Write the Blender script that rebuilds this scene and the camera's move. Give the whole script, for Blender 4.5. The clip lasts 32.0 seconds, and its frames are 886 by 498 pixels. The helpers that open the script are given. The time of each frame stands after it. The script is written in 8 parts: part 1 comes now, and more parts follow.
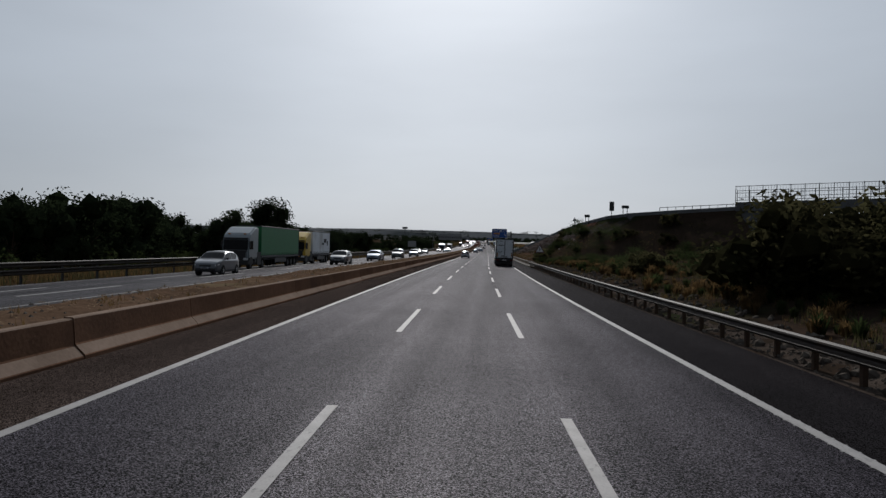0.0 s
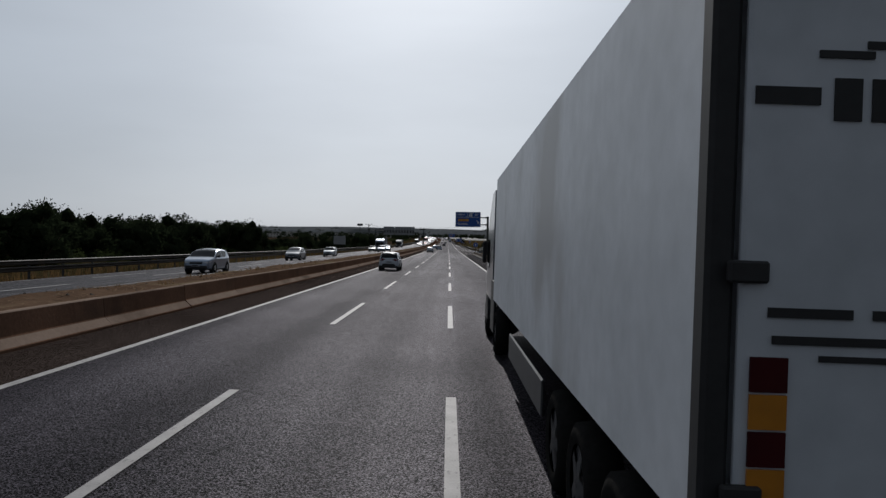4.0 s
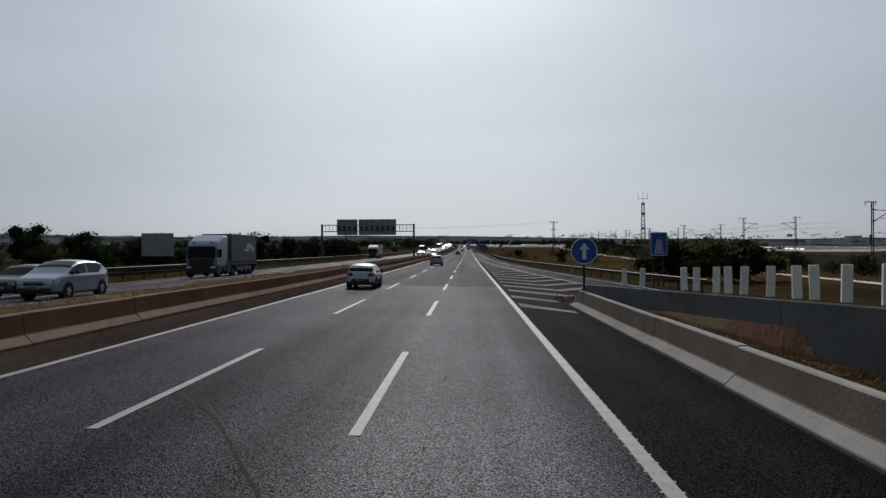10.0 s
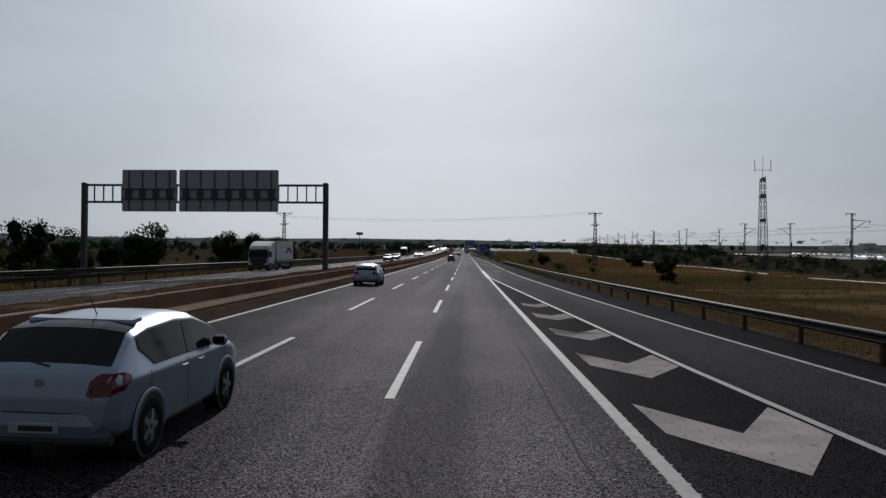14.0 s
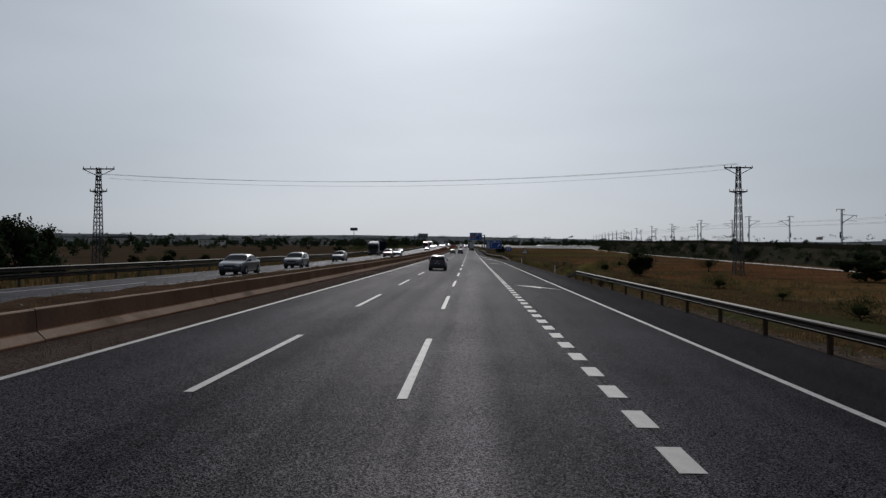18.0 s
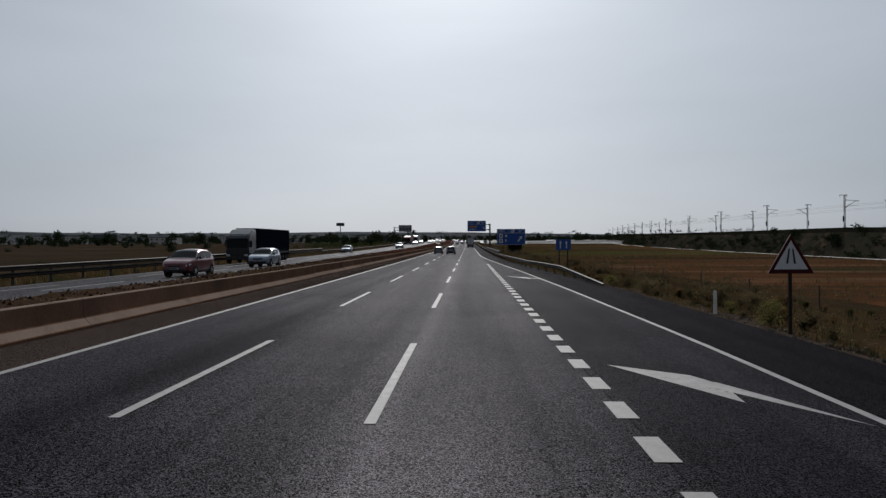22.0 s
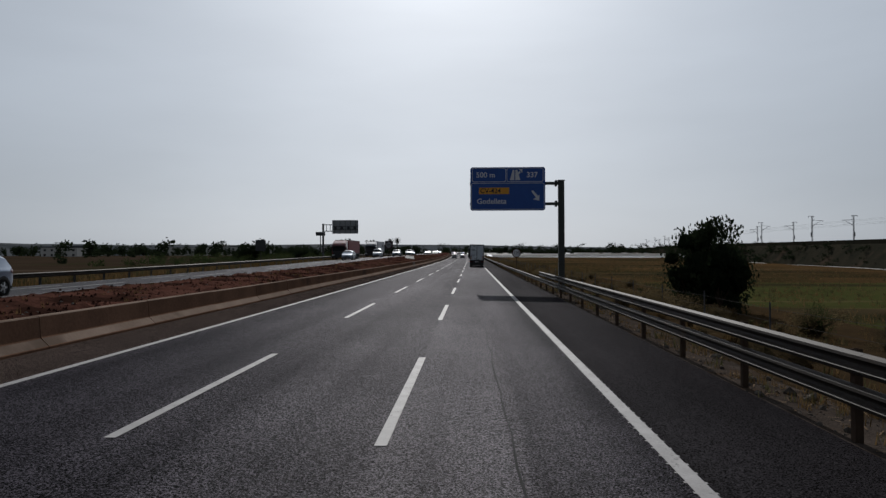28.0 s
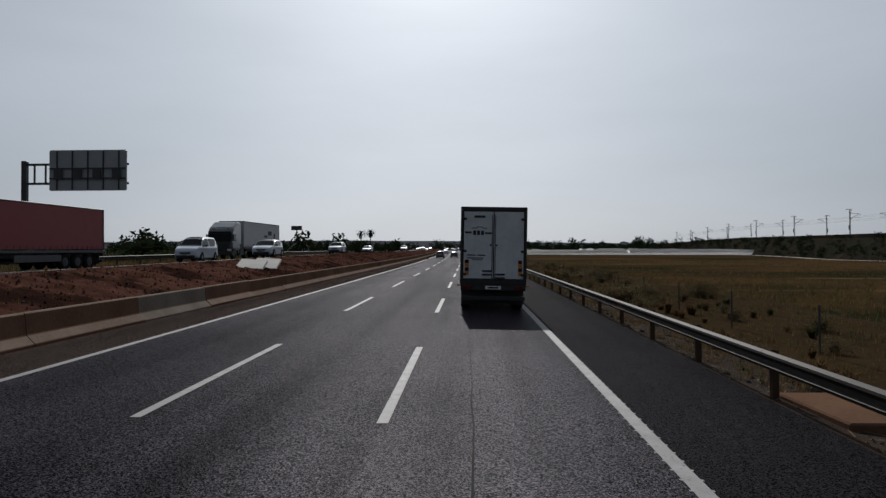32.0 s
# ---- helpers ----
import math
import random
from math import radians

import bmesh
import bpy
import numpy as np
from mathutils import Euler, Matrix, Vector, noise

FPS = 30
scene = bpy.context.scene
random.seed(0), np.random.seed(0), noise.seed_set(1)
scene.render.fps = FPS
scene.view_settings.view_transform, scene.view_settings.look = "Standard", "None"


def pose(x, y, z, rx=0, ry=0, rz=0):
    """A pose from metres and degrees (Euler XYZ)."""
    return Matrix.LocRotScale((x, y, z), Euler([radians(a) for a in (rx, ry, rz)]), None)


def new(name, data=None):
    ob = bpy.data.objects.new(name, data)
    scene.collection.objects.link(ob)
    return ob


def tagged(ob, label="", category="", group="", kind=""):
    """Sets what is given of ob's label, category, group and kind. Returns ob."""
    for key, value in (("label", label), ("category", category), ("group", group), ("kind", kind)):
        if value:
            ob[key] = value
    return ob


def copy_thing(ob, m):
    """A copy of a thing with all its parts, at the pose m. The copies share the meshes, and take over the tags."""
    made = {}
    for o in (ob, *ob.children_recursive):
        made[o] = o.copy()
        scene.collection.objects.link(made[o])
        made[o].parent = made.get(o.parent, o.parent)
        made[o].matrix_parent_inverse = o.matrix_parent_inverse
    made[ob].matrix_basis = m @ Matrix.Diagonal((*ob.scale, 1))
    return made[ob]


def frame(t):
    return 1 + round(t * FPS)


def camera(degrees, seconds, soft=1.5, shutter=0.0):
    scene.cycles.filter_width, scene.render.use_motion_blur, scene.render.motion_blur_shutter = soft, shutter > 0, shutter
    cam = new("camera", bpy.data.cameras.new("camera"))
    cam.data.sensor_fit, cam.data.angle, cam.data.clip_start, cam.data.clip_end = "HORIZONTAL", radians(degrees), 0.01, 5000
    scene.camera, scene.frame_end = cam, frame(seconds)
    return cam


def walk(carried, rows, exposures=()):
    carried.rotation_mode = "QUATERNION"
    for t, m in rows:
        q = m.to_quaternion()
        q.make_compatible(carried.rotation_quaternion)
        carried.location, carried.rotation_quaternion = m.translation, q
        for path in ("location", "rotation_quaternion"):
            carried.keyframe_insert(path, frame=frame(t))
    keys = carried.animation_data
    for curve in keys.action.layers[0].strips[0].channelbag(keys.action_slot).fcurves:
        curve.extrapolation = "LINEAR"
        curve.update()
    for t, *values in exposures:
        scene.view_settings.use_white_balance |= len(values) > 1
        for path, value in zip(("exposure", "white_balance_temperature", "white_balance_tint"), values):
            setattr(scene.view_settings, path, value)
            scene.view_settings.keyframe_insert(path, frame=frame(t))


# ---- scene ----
# A motorway drive: u = metres right of the right edge line, s = metres along the road.
KN = [-50, 60, 120, 180, 240, 320, 500, 700, 900, 2400]
TH = [2.244, 0.439, -0.182, -0.18, -0.044, 0.0, -0.059, 0.013, 0.027, 9.0]
SS = np.arange(-120, 3000, 2.0)
HD = np.radians(np.interp(SS, KN, TH))
CX = np.cumsum(-HD) * 2.0
CX = CX - np.interp(400, SS, CX)
FALL = 0.0218
SAG = 90000.0


def cx(s):
    return float(np.interp(s, SS, CX))


def heading(s):
    return math.degrees(float(np.interp(s, SS, HD)))


def zr(s):
    """Height of the road's right edge line: a long shallow sag, then a steady climb."""
    if s < -60:
        return 3600 / SAG
    if s < 1100:
        return s * s / SAG
    z, g = 1100 * 1100 / SAG, 2200 / SAG
    d = min(s - 1100, 900)
    return z + g * d - g * d * d / 1800


def P(u, s, z=0.0):
    return Vector((cx(s) + u, s, zr(s) + z))


def deck(u):
    """Crossfall of the carriageway."""
    return -FALL * u


# seconds, u, s, yaw to the road, pitch to the road, roll
PATH = [
    (0.0, -4.93, 6.50, 2.08, -0.01, -1.27), (1.0, -4.72, 32.05, 1.78, 0.00, -1.05), (2.0, -4.56, 57.84, 1.02, -0.35, -0.70),
    (3.0, -4.11, 82.84, 0.17, -0.22, -1.04), (3.5, -3.80, 95.22, 0.12, -0.28, -0.85), (4.5, -3.32, 120.2, 0.80, -0.20, -0.50),
    (5.5, -2.67, 145.17, 1.64, -0.11, -0.13),
    (6.0, -2.58, 157.49, 1.94, -0.28, 0.11), (7.0, -2.50, 181.85, 2.07, -0.12, -0.38), (8.0, -2.35, 206.18, 1.55, 0.02, -0.14),
    (9.0, -2.15, 230.29, 1.52, 0.26, 0.09), (10.0, -2.04, 255.22, 2.00, 0.18, 0.21), (11.0, -2.09, 279.87, 2.17, 0.18, 0.40),
    (12.0, -2.16, 304.74, 2.19, 0.63, -0.16), (13.0, -2.33, 329.69, 1.87, 0.49, -0.64), (14.0, -2.28, 354.72, 1.79, 0.38, -0.33),
    (17.0, -2.40, 431.10, 2.28, 0.22, -0.57), (18.0, -2.44, 457.07, 2.15, 0.02, -0.24), (19.0, -2.41, 482.79, 2.23, 0.03, 0.19),
    (20.0, -2.49, 508.60, 1.92, 0.07, -0.69), (21.0, -2.39, 534.41, 1.75, 0.07, -0.35), (22.0, -2.19, 560.98, 2.06, -0.40, 0.29),
    (23.0, -2.15, 586.25, 2.15, -0.07, 0.29), (24.0, -2.20, 612.48, 2.21, -0.27, 0.01), (25.0, -2.27, 638.38, 2.22, -0.22, -0.25),
    (28.0, -2.38, 714.49, 2.24, 0.45, 0.08), (29.0, -2.35, 739.81, 2.20, -0.03, 0.57), (30.0, -2.39, 764.77, 2.16, 0.17, 0.16),
    (31.0, -2.41, 790.03, 2.02, 0.14, 0.31), (32.0, -2.33, 815.61, 1.98, 0.04, 0.25),
]
EYE = 2.383
cam = camera(63.26, 32.0, soft=1.4)
rows = []
for t, u, s, yaw, pitch, roll in PATH:
    q = P(u, s, EYE + deck(u))
    grade = math.degrees(math.atan(2 * s / SAG))
    rows.append((t, pose(q.x, q.y, q.z, 90 + pitch + grade, roll, yaw + heading(s))))
walk(cam, rows, [(0.0, 0.0, 6200, 10), (32.0, 0.0, 6200, 10)])

# ---- light: hazy sun ahead, high over the road ----
SUN_EL, SUN_AZ = 34.0, 2.5          # degrees up, degrees left of the road's direction
world = bpy.data.worlds.new("world")
scene.world = world
world.use_nodes = True
wn = world.node_tree.nodes
bg = wn["Background"]
sky = wn.new("ShaderNodeTexSky")
sky.sky_type = "NISHITA"
sky.sun_disc = False
sky.sun_elevation = radians(SUN_EL)
sky.sun_rotation = radians(-SUN_AZ)
sky.air_density, sky.dust_density, sky.ozone_density = 1.0, 2.0, 1.0
hsv = wn.new("ShaderNodeHueSaturation")
hsv.inputs["Saturation"].default_value = 0.25
world.node_tree.links.new(sky.outputs[0], hsv.inputs["Color"])
veil = wn.new("ShaderNodeMix")               # thin high haze evens the clear sky out
veil.data_type = "RGBA"
veil.inputs[0].default_value = 0.66
aim = wn.new("ShaderNodeTexCoord")
toward = wn.new("ShaderNodeVectorMath")      # the haze scatters forward: brightest round the sun, dimmer opposite
toward.operation = "DOT_PRODUCT"
toward.inputs[1].default_value = (-math.sin(radians(SUN_AZ)) * math.cos(radians(SUN_EL)), math.cos(radians(SUN_AZ)) * math.cos(radians(SUN_EL)), math.sin(radians(SUN_EL)))
world.node_tree.links.new(aim.outputs["Generated"], toward.inputs[0])
glow = wn.new("ShaderNodeMapRange")
glow.inputs["From Min"].default_value, glow.inputs["From Max"].default_value = -1.0, 1.0
world.node_tree.links.new(toward.outputs["Value"], glow.inputs["Value"])
lobe = wn.new("ShaderNodeMath")
lobe.operation = "POWER"
lobe.inputs[1].default_value = 2.5
world.node_tree.links.new(glow.outputs[0], lobe.inputs[0])
level = wn.new("ShaderNodeMath")
level.operation = "MULTIPLY_ADD"
level.inputs[1].default_value, level.inputs[2].default_value = 0.86, 0.28
world.node_tree.links.new(lobe.outputs[0], level.inputs[0])
haze = wn.new("ShaderNodeVectorMath")
haze.operation = "SCALE"
haze.inputs[0].default_value = (5.5, 6.2, 7.0)
world.node_tree.links.new(level.outputs[0], haze.inputs["Scale"])
world.node_tree.links.new(haze.outputs["Vector"], veil.inputs[7])
world.node_tree.links.new(hsv.outputs[0], veil.inputs[6])
up = wn.new("ShaderNodeSeparateXYZ")           # a dust layer dims the lowest degrees of the sky
world.node_tree.links.new(aim.outputs["Generated"], up.inputs[0])
dust = wn.new("ShaderNodeMapRange")
dust.inputs["From Min"].default_value, dust.inputs["From Max"].default_value = 0.0, 0.34
dust.inputs["To Min"].default_value, dust.inputs["To Max"].default_value = 0.89, 1.05
world.node_tree.links.new(up.outputs["Z"], dust.inputs["Value"])
flat_sky = wn.new("ShaderNodeMapping")         # faint streaks of high cloud
flat_sky.inputs["Scale"].default_value = (1.2, 1.2, 5.0)
world.node_tree.links.new(aim.outputs["Generated"], flat_sky.inputs["Vector"])
cloud = wn.new("ShaderNodeTexNoise")
cloud.inputs["Scale"].default_value, cloud.inputs["Detail"].default_value = 2.2, 5
world.node_tree.links.new(flat_sky.outputs[0], cloud.inputs["Vector"])
thick = wn.new("ShaderNodeMapRange")
thick.inputs["From Min"].default_value, thick.inputs["From Max"].default_value = 0.3, 0.7
thick.inputs["To Min"].default_value, thick.inputs["To Max"].default_value = 0.955, 1.04
world.node_tree.links.new(cloud.outputs[0], thick.inputs["Value"])
dim = wn.new("ShaderNodeMath")
dim.operation = "MULTIPLY"
world.node_tree.links.new(dust.outputs[0], dim.inputs[0])
world.node_tree.links.new(thick.outputs[0], dim.inputs[1])
dimmed = wn.new("ShaderNodeVectorMath")
dimmed.operation = "SCALE"
world.node_tree.links.new(veil.outputs[2], dimmed.inputs[0])
world.node_tree.links.new(dim.outputs[0], dimmed.inputs["Scale"])
world.node_tree.links.new(dimmed.outputs["Vector"], bg.inputs[0])
bg.inputs[1].default_value = 0.07
sun = new("sun", bpy.data.lights.new("sun", "SUN"))
sun.data.energy, sun.data.angle, sun.data.color = 3.2, radians(0.6), (1.0, 0.95, 0.88)
az, el = radians(SUN_AZ), radians(SUN_EL)
to_sun = Vector((-math.sin(az) * math.cos(el), math.cos(az) * math.cos(el), math.sin(el)))
sun.rotation_euler = to_sun.to_track_quat("Z", "Y").to_euler()


# ---- materials ----
def mat(name, c1, c2=None, scale=4.0, rough=0.8, metal=0.0, fine=40.0, bump=0.0, c3=None, spots=0.0, detail=6, spread=0.0, spec=None):
    """Two colours mixed by coarse and fine noise, with relief; c3 adds sparse blotches; spread varies pieces by their random."""
    m = bpy.data.materials.new(name)
    m.use_nodes = True
    n, l = m.node_tree.nodes, m.node_tree.links
    b = n["Principled BSDF"]
    b.inputs["Roughness"].default_value, b.inputs["Metallic"].default_value = rough, metal
    b.inputs["Specular IOR Level"].default_value = (0.0 if rough > 0.7 else 0.4) if spec is None else spec
    c2 = c2 or tuple(v * 0.8 for v in c1)
    co = n.new("ShaderNodeTexCoord")
    a = n.new("ShaderNodeTexNoise")
    a.inputs["Scale"].default_value, a.inputs["Detail"].default_value = scale, detail
    f = n.new("ShaderNodeTexNoise")
    f.inputs["Scale"].default_value, f.inputs["Detail"].default_value = fine, 3
    l.new(co.outputs["Object"], a.inputs["Vector"])
    l.new(co.outputs["Object"], f.inputs["Vector"])
    add = n.new("ShaderNodeMath")
    add.operation = "MULTIPLY_ADD"
    l.new(f.outputs[0], add.inputs[0])
    add.inputs[1].default_value = 0.6
    l.new(a.outputs[0], add.inputs[2])
    ramp = n.new("ShaderNodeMapRange")
    ramp.inputs["From Min"].default_value, ramp.inputs["From Max"].default_value = 0.5, 1.1
    l.new(add.outputs[0], ramp.inputs["Value"])
    mix = n.new("ShaderNodeMix")
    mix.data_type = "RGBA"
    mix.inputs[6].default_value, mix.inputs[7].default_value = (*c1, 1), (*c2, 1)
    l.new(ramp.outputs[0], mix.inputs[0])
    out = mix.outputs[2]
    if c3:
        s = n.new("ShaderNodeTexNoise")
        s.inputs["Scale"].default_value, s.inputs["Detail"].default_value = scale * 0.37, 8
        l.new(co.outputs["Object"], s.inputs["Vector"])
        r = n.new("ShaderNodeMapRange")
        r.inputs["From Min"].default_value, r.inputs["From Max"].default_value = 0.62 - spots, 0.72 - spots
        l.new(s.outputs[0], r.inputs["Value"])
        mx = n.new("ShaderNodeMix")
        mx.data_type = "RGBA"
        mx.inputs[7].default_value = (*c3, 1)
        l.new(r.outputs[0], mx.inputs[0])
        l.new(out, mx.inputs[6])
        out = mx.outputs[2]
    if spread:
        o = n.new("ShaderNodeObjectInfo")
        g = n.new("ShaderNodeNewGeometry")
        sm = n.new("ShaderNodeMath")
        sm.operation = "ADD"
        l.new(o.outputs["Random"], sm.inputs[0])
        l.new(g.outputs["Random Per Island"], sm.inputs[1])
        r = n.new("ShaderNodeMapRange")
        r.inputs["From Max"].default_value = 2.0
        r.inputs["To Min"].default_value, r.inputs["To Max"].default_value = 1 - spread, 1 + spread
        l.new(sm.outputs[0], r.inputs["Value"])
        h = n.new("ShaderNodeHueSaturation")
        l.new(r.outputs[0], h.inputs["Value"])
        l.new(out, h.inputs["Color"])
        out = h.outputs[0]
    l.new(out, b.inputs["Base Color"])
    if bump:
        bp = n.new("ShaderNodeBump")
        bp.inputs["Strength"].default_value, bp.inputs["Distance"].default_value = min(1, bump * 4), 0.02 + bump * 0.05
        l.new(add.outputs[0], bp.inputs["Height"])
        l.new(bp.outputs[0], b.inputs["Normal"])
    return m


def asphalt(name, dark, light, stone, tracks, rough, gloss, grain=62, relief=0.009):
    """Binder, open pits with their shade painted in, pale aggregate of 1 to 2 cm, patches, and polished wheel tracks
    along the road.
    """
    m = mat(name, dark, light, 0.3, rough, fine=9, bump=0.0, spec=gloss * 0.05)
    n, l = m.node_tree.nodes, m.node_tree.links
    b = n["Principled BSDF"]
    src = b.inputs["Base Color"].links[0].from_socket
    co = n.new("ShaderNodeTexCoord")
    v = n.new("ShaderNodeTexNoise")
    v.inputs["Scale"].default_value, v.inputs["Detail"].default_value, v.inputs["Roughness"].default_value = grain, 2, 0.6
    l.new(co.outputs["Object"], v.inputs["Vector"])
    cells = n.new("ShaderNodeTexVoronoi")          # single stones with sharp edges
    cells.inputs["Scale"].default_value = grain * 1.25
    l.new(co.outputs["Object"], cells.inputs["Vector"])
    one = n.new("ShaderNodeSeparateColor")
    l.new(cells.outputs["Color"], one.inputs[0])
    grit = n.new("ShaderNodeMath")
    grit.operation = "MULTIPLY_ADD"
    grit.inputs[1].default_value = 0.34
    l.new(one.outputs[0], grit.inputs[0])
    l.new(v.outputs[0], grit.inputs[2])
    pit_shade = n.new("ShaderNodeMapRange")              # shade in the pits between the stones, put into the colour
    pit_shade.inputs["From Min"].default_value, pit_shade.inputs["From Max"].default_value = 0.55, 0.67
    pit_shade.inputs["To Min"].default_value, pit_shade.inputs["To Max"].default_value = 0.02, 1.0
    l.new(grit.outputs[0], pit_shade.inputs["Value"])
    r = n.new("ShaderNodeMapRange")
    r.inputs["From Min"].default_value, r.inputs["From Max"].default_value = 0.75, 0.80
    l.new(grit.outputs[0], r.inputs["Value"])
    mx = n.new("ShaderNodeMix")
    mx.data_type = "RGBA"
    l.new(r.outputs[0], mx.inputs[0])
    l.new(src, mx.inputs[6])
    mx.inputs[7].default_value = (*stone, 1)
    mp = n.new("ShaderNodeMapping")
    mp.inputs["Scale"].default_value = (0.75, 0.010, 1)
    l.new(co.outputs["Object"], mp.inputs["Vector"])
    t = n.new("ShaderNodeTexNoise")
    t.inputs["Scale"].default_value, t.inputs["Detail"].default_value = 1.0, 3
    l.new(mp.outputs[0], t.inputs["Vector"])
    big = n.new("ShaderNodeTexNoise")              # broad worn and oily patches
    big.inputs["Scale"].default_value, big.inputs["Detail"].default_value = 0.22, 4
    l.new(co.outputs["Object"], big.inputs["Vector"])
    both_ = n.new("ShaderNodeMath")
    both_.operation = "MULTIPLY_ADD"
    both_.inputs[1].default_value = 0.45
    l.new(big.outputs[0], both_.inputs[0])
    l.new(t.outputs[0], both_.inputs[2])
    tr = n.new("ShaderNodeMapRange")
    tr.inputs["From Min"].default_value, tr.inputs["From Max"].default_value = 0.5, 0.95
    tr.inputs["To Min"].default_value, tr.inputs["To Max"].default_value = 1 - tracks, 1 + tracks
    l.new(both_.outputs[0], tr.inputs["Value"])
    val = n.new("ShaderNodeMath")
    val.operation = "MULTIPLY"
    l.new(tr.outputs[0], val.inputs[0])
    l.new(pit_shade.outputs[0], val.inputs[1])
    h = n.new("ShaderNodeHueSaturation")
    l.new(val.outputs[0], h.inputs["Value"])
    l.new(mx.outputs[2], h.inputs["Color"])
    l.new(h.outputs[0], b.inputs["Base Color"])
    bp = n.new("ShaderNodeBump")
    bp.inputs["Strength"].default_value, bp.inputs["Distance"].default_value = 1.0, relief
    l.new(v.outputs[0], bp.inputs["Height"])
    l.new(bp.outputs[0], b.inputs["Normal"])
    shine = n.new("ShaderNodeHueSaturation")       # stones and tracks are polished, pits are not
    shine.inputs["Color"].default_value = (gloss * 1.0, gloss * 0.97, gloss * 1.03, 1)
    l.new(val.outputs[0], shine.inputs["Value"])
    polish = n.new("ShaderNodeBsdfGlossy")         # an open rough surface: no stronger at low angles
    polish.inputs["Roughness"].default_value = rough
    l.new(shine.outputs[0], polish.inputs["Color"])
    l.new(bp.outputs[0], polish.inputs["Normal"])
    summed = n.new("ShaderNodeAddShader")
    l.new(b.outputs[0], summed.inputs[0])
    l.new(polish.outputs[0], summed.inputs[1])
    l.new(summed.outputs[0], n["Material Output"].inputs["Surface"])
    return m


def chipped(m):
    """Worn paint: dark binder shows through in small flakes, more along the road."""
    n, l = m.node_tree.nodes, m.node_tree.links
    b = n["Principled BSDF"]
    src = b.inputs["Base Color"].links[0].from_socket
    co = n.new("ShaderNodeTexCoord")
    mp = n.new("ShaderNodeMapping")
    mp.inputs["Scale"].default_value = (1, 0.45, 1)
    l.new(co.outputs["Object"], mp.inputs["Vector"])
    v = n.new("ShaderNodeTexNoise")
    v.inputs["Scale"].default_value, v.inputs["Detail"].default_value, v.inputs["Roughness"].default_value = 9, 6, 0.75
    l.new(mp.outputs[0], v.inputs["Vector"])
    r = n.new("ShaderNodeMapRange")
    r.inputs["From Min"].default_value, r.inputs["From Max"].default_value = 0.57, 0.66
    r.inputs["To Max"].default_value = 0.8
    l.new(v.outputs[0], r.inputs["Value"])
    mx = n.new("ShaderNodeMix")
    mx.data_type = "RGBA"
    l.new(r.outputs[0], mx.inputs[0])
    l.new(src, mx.inputs[6])
    mx.inputs[7].default_value = (0.045, 0.044, 0.044, 1)
    l.new(mx.outputs[2], b.inputs["Base Color"])


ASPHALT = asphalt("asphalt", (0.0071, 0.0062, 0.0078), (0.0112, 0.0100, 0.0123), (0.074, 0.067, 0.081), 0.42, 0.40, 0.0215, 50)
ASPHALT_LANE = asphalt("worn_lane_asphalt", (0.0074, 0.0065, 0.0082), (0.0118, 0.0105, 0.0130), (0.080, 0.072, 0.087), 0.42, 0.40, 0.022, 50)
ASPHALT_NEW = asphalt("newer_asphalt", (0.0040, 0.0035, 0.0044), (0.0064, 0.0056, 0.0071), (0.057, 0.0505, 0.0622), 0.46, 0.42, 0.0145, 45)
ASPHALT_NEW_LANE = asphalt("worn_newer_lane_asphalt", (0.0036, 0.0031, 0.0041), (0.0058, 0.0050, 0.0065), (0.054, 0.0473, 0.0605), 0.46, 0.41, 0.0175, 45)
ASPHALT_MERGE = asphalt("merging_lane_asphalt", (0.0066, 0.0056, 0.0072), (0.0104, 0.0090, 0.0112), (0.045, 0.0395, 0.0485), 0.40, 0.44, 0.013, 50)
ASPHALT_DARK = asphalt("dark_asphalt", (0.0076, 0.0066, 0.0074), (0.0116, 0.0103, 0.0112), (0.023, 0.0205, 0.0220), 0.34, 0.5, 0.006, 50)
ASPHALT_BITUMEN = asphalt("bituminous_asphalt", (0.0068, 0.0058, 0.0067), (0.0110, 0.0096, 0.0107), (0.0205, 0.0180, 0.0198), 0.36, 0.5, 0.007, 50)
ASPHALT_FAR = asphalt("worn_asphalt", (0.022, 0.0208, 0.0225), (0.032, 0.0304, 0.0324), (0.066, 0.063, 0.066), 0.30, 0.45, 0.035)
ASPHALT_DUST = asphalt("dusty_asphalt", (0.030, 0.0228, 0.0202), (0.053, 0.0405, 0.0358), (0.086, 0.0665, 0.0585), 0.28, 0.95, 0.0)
CONCRETE_FOOT_LIT_TOP = mat("grey_barrier_foot_lit_top", (0.29, 0.28, 0.265), (0.21, 0.20, 0.19), 0.8, 0.85, fine=12, bump=0.1, c3=(0.15, 0.14, 0.13), spots=0.0, spread=0.1)
SOIL_MEDIAN = mat("tan_median_soil", (0.105, 0.068, 0.046), (0.050, 0.033, 0.023), 0.5, 0.95, fine=5, bump=0.6, c3=(0.12, 0.095, 0.060), spots=0.05)
LITTER = mat("straw_litter", (0.16, 0.112, 0.073), (0.085, 0.062, 0.042), 3, 0.9, fine=10, spread=0.4)
BANK_SCRUB = mat("scrubby_soil", (0.037, 0.025, 0.019), (0.015, 0.013, 0.010), 0.22, 0.95, fine=3.5, bump=0.6, c3=(0.018, 0.022, 0.011), spots=0.10)
GRAVEL = mat("gravel", (0.066, 0.053, 0.045), (0.024, 0.019, 0.016), 1.2, 0.95, fine=22, bump=0.7, c3=(0.045, 0.03, 0.02), spots=0.05)
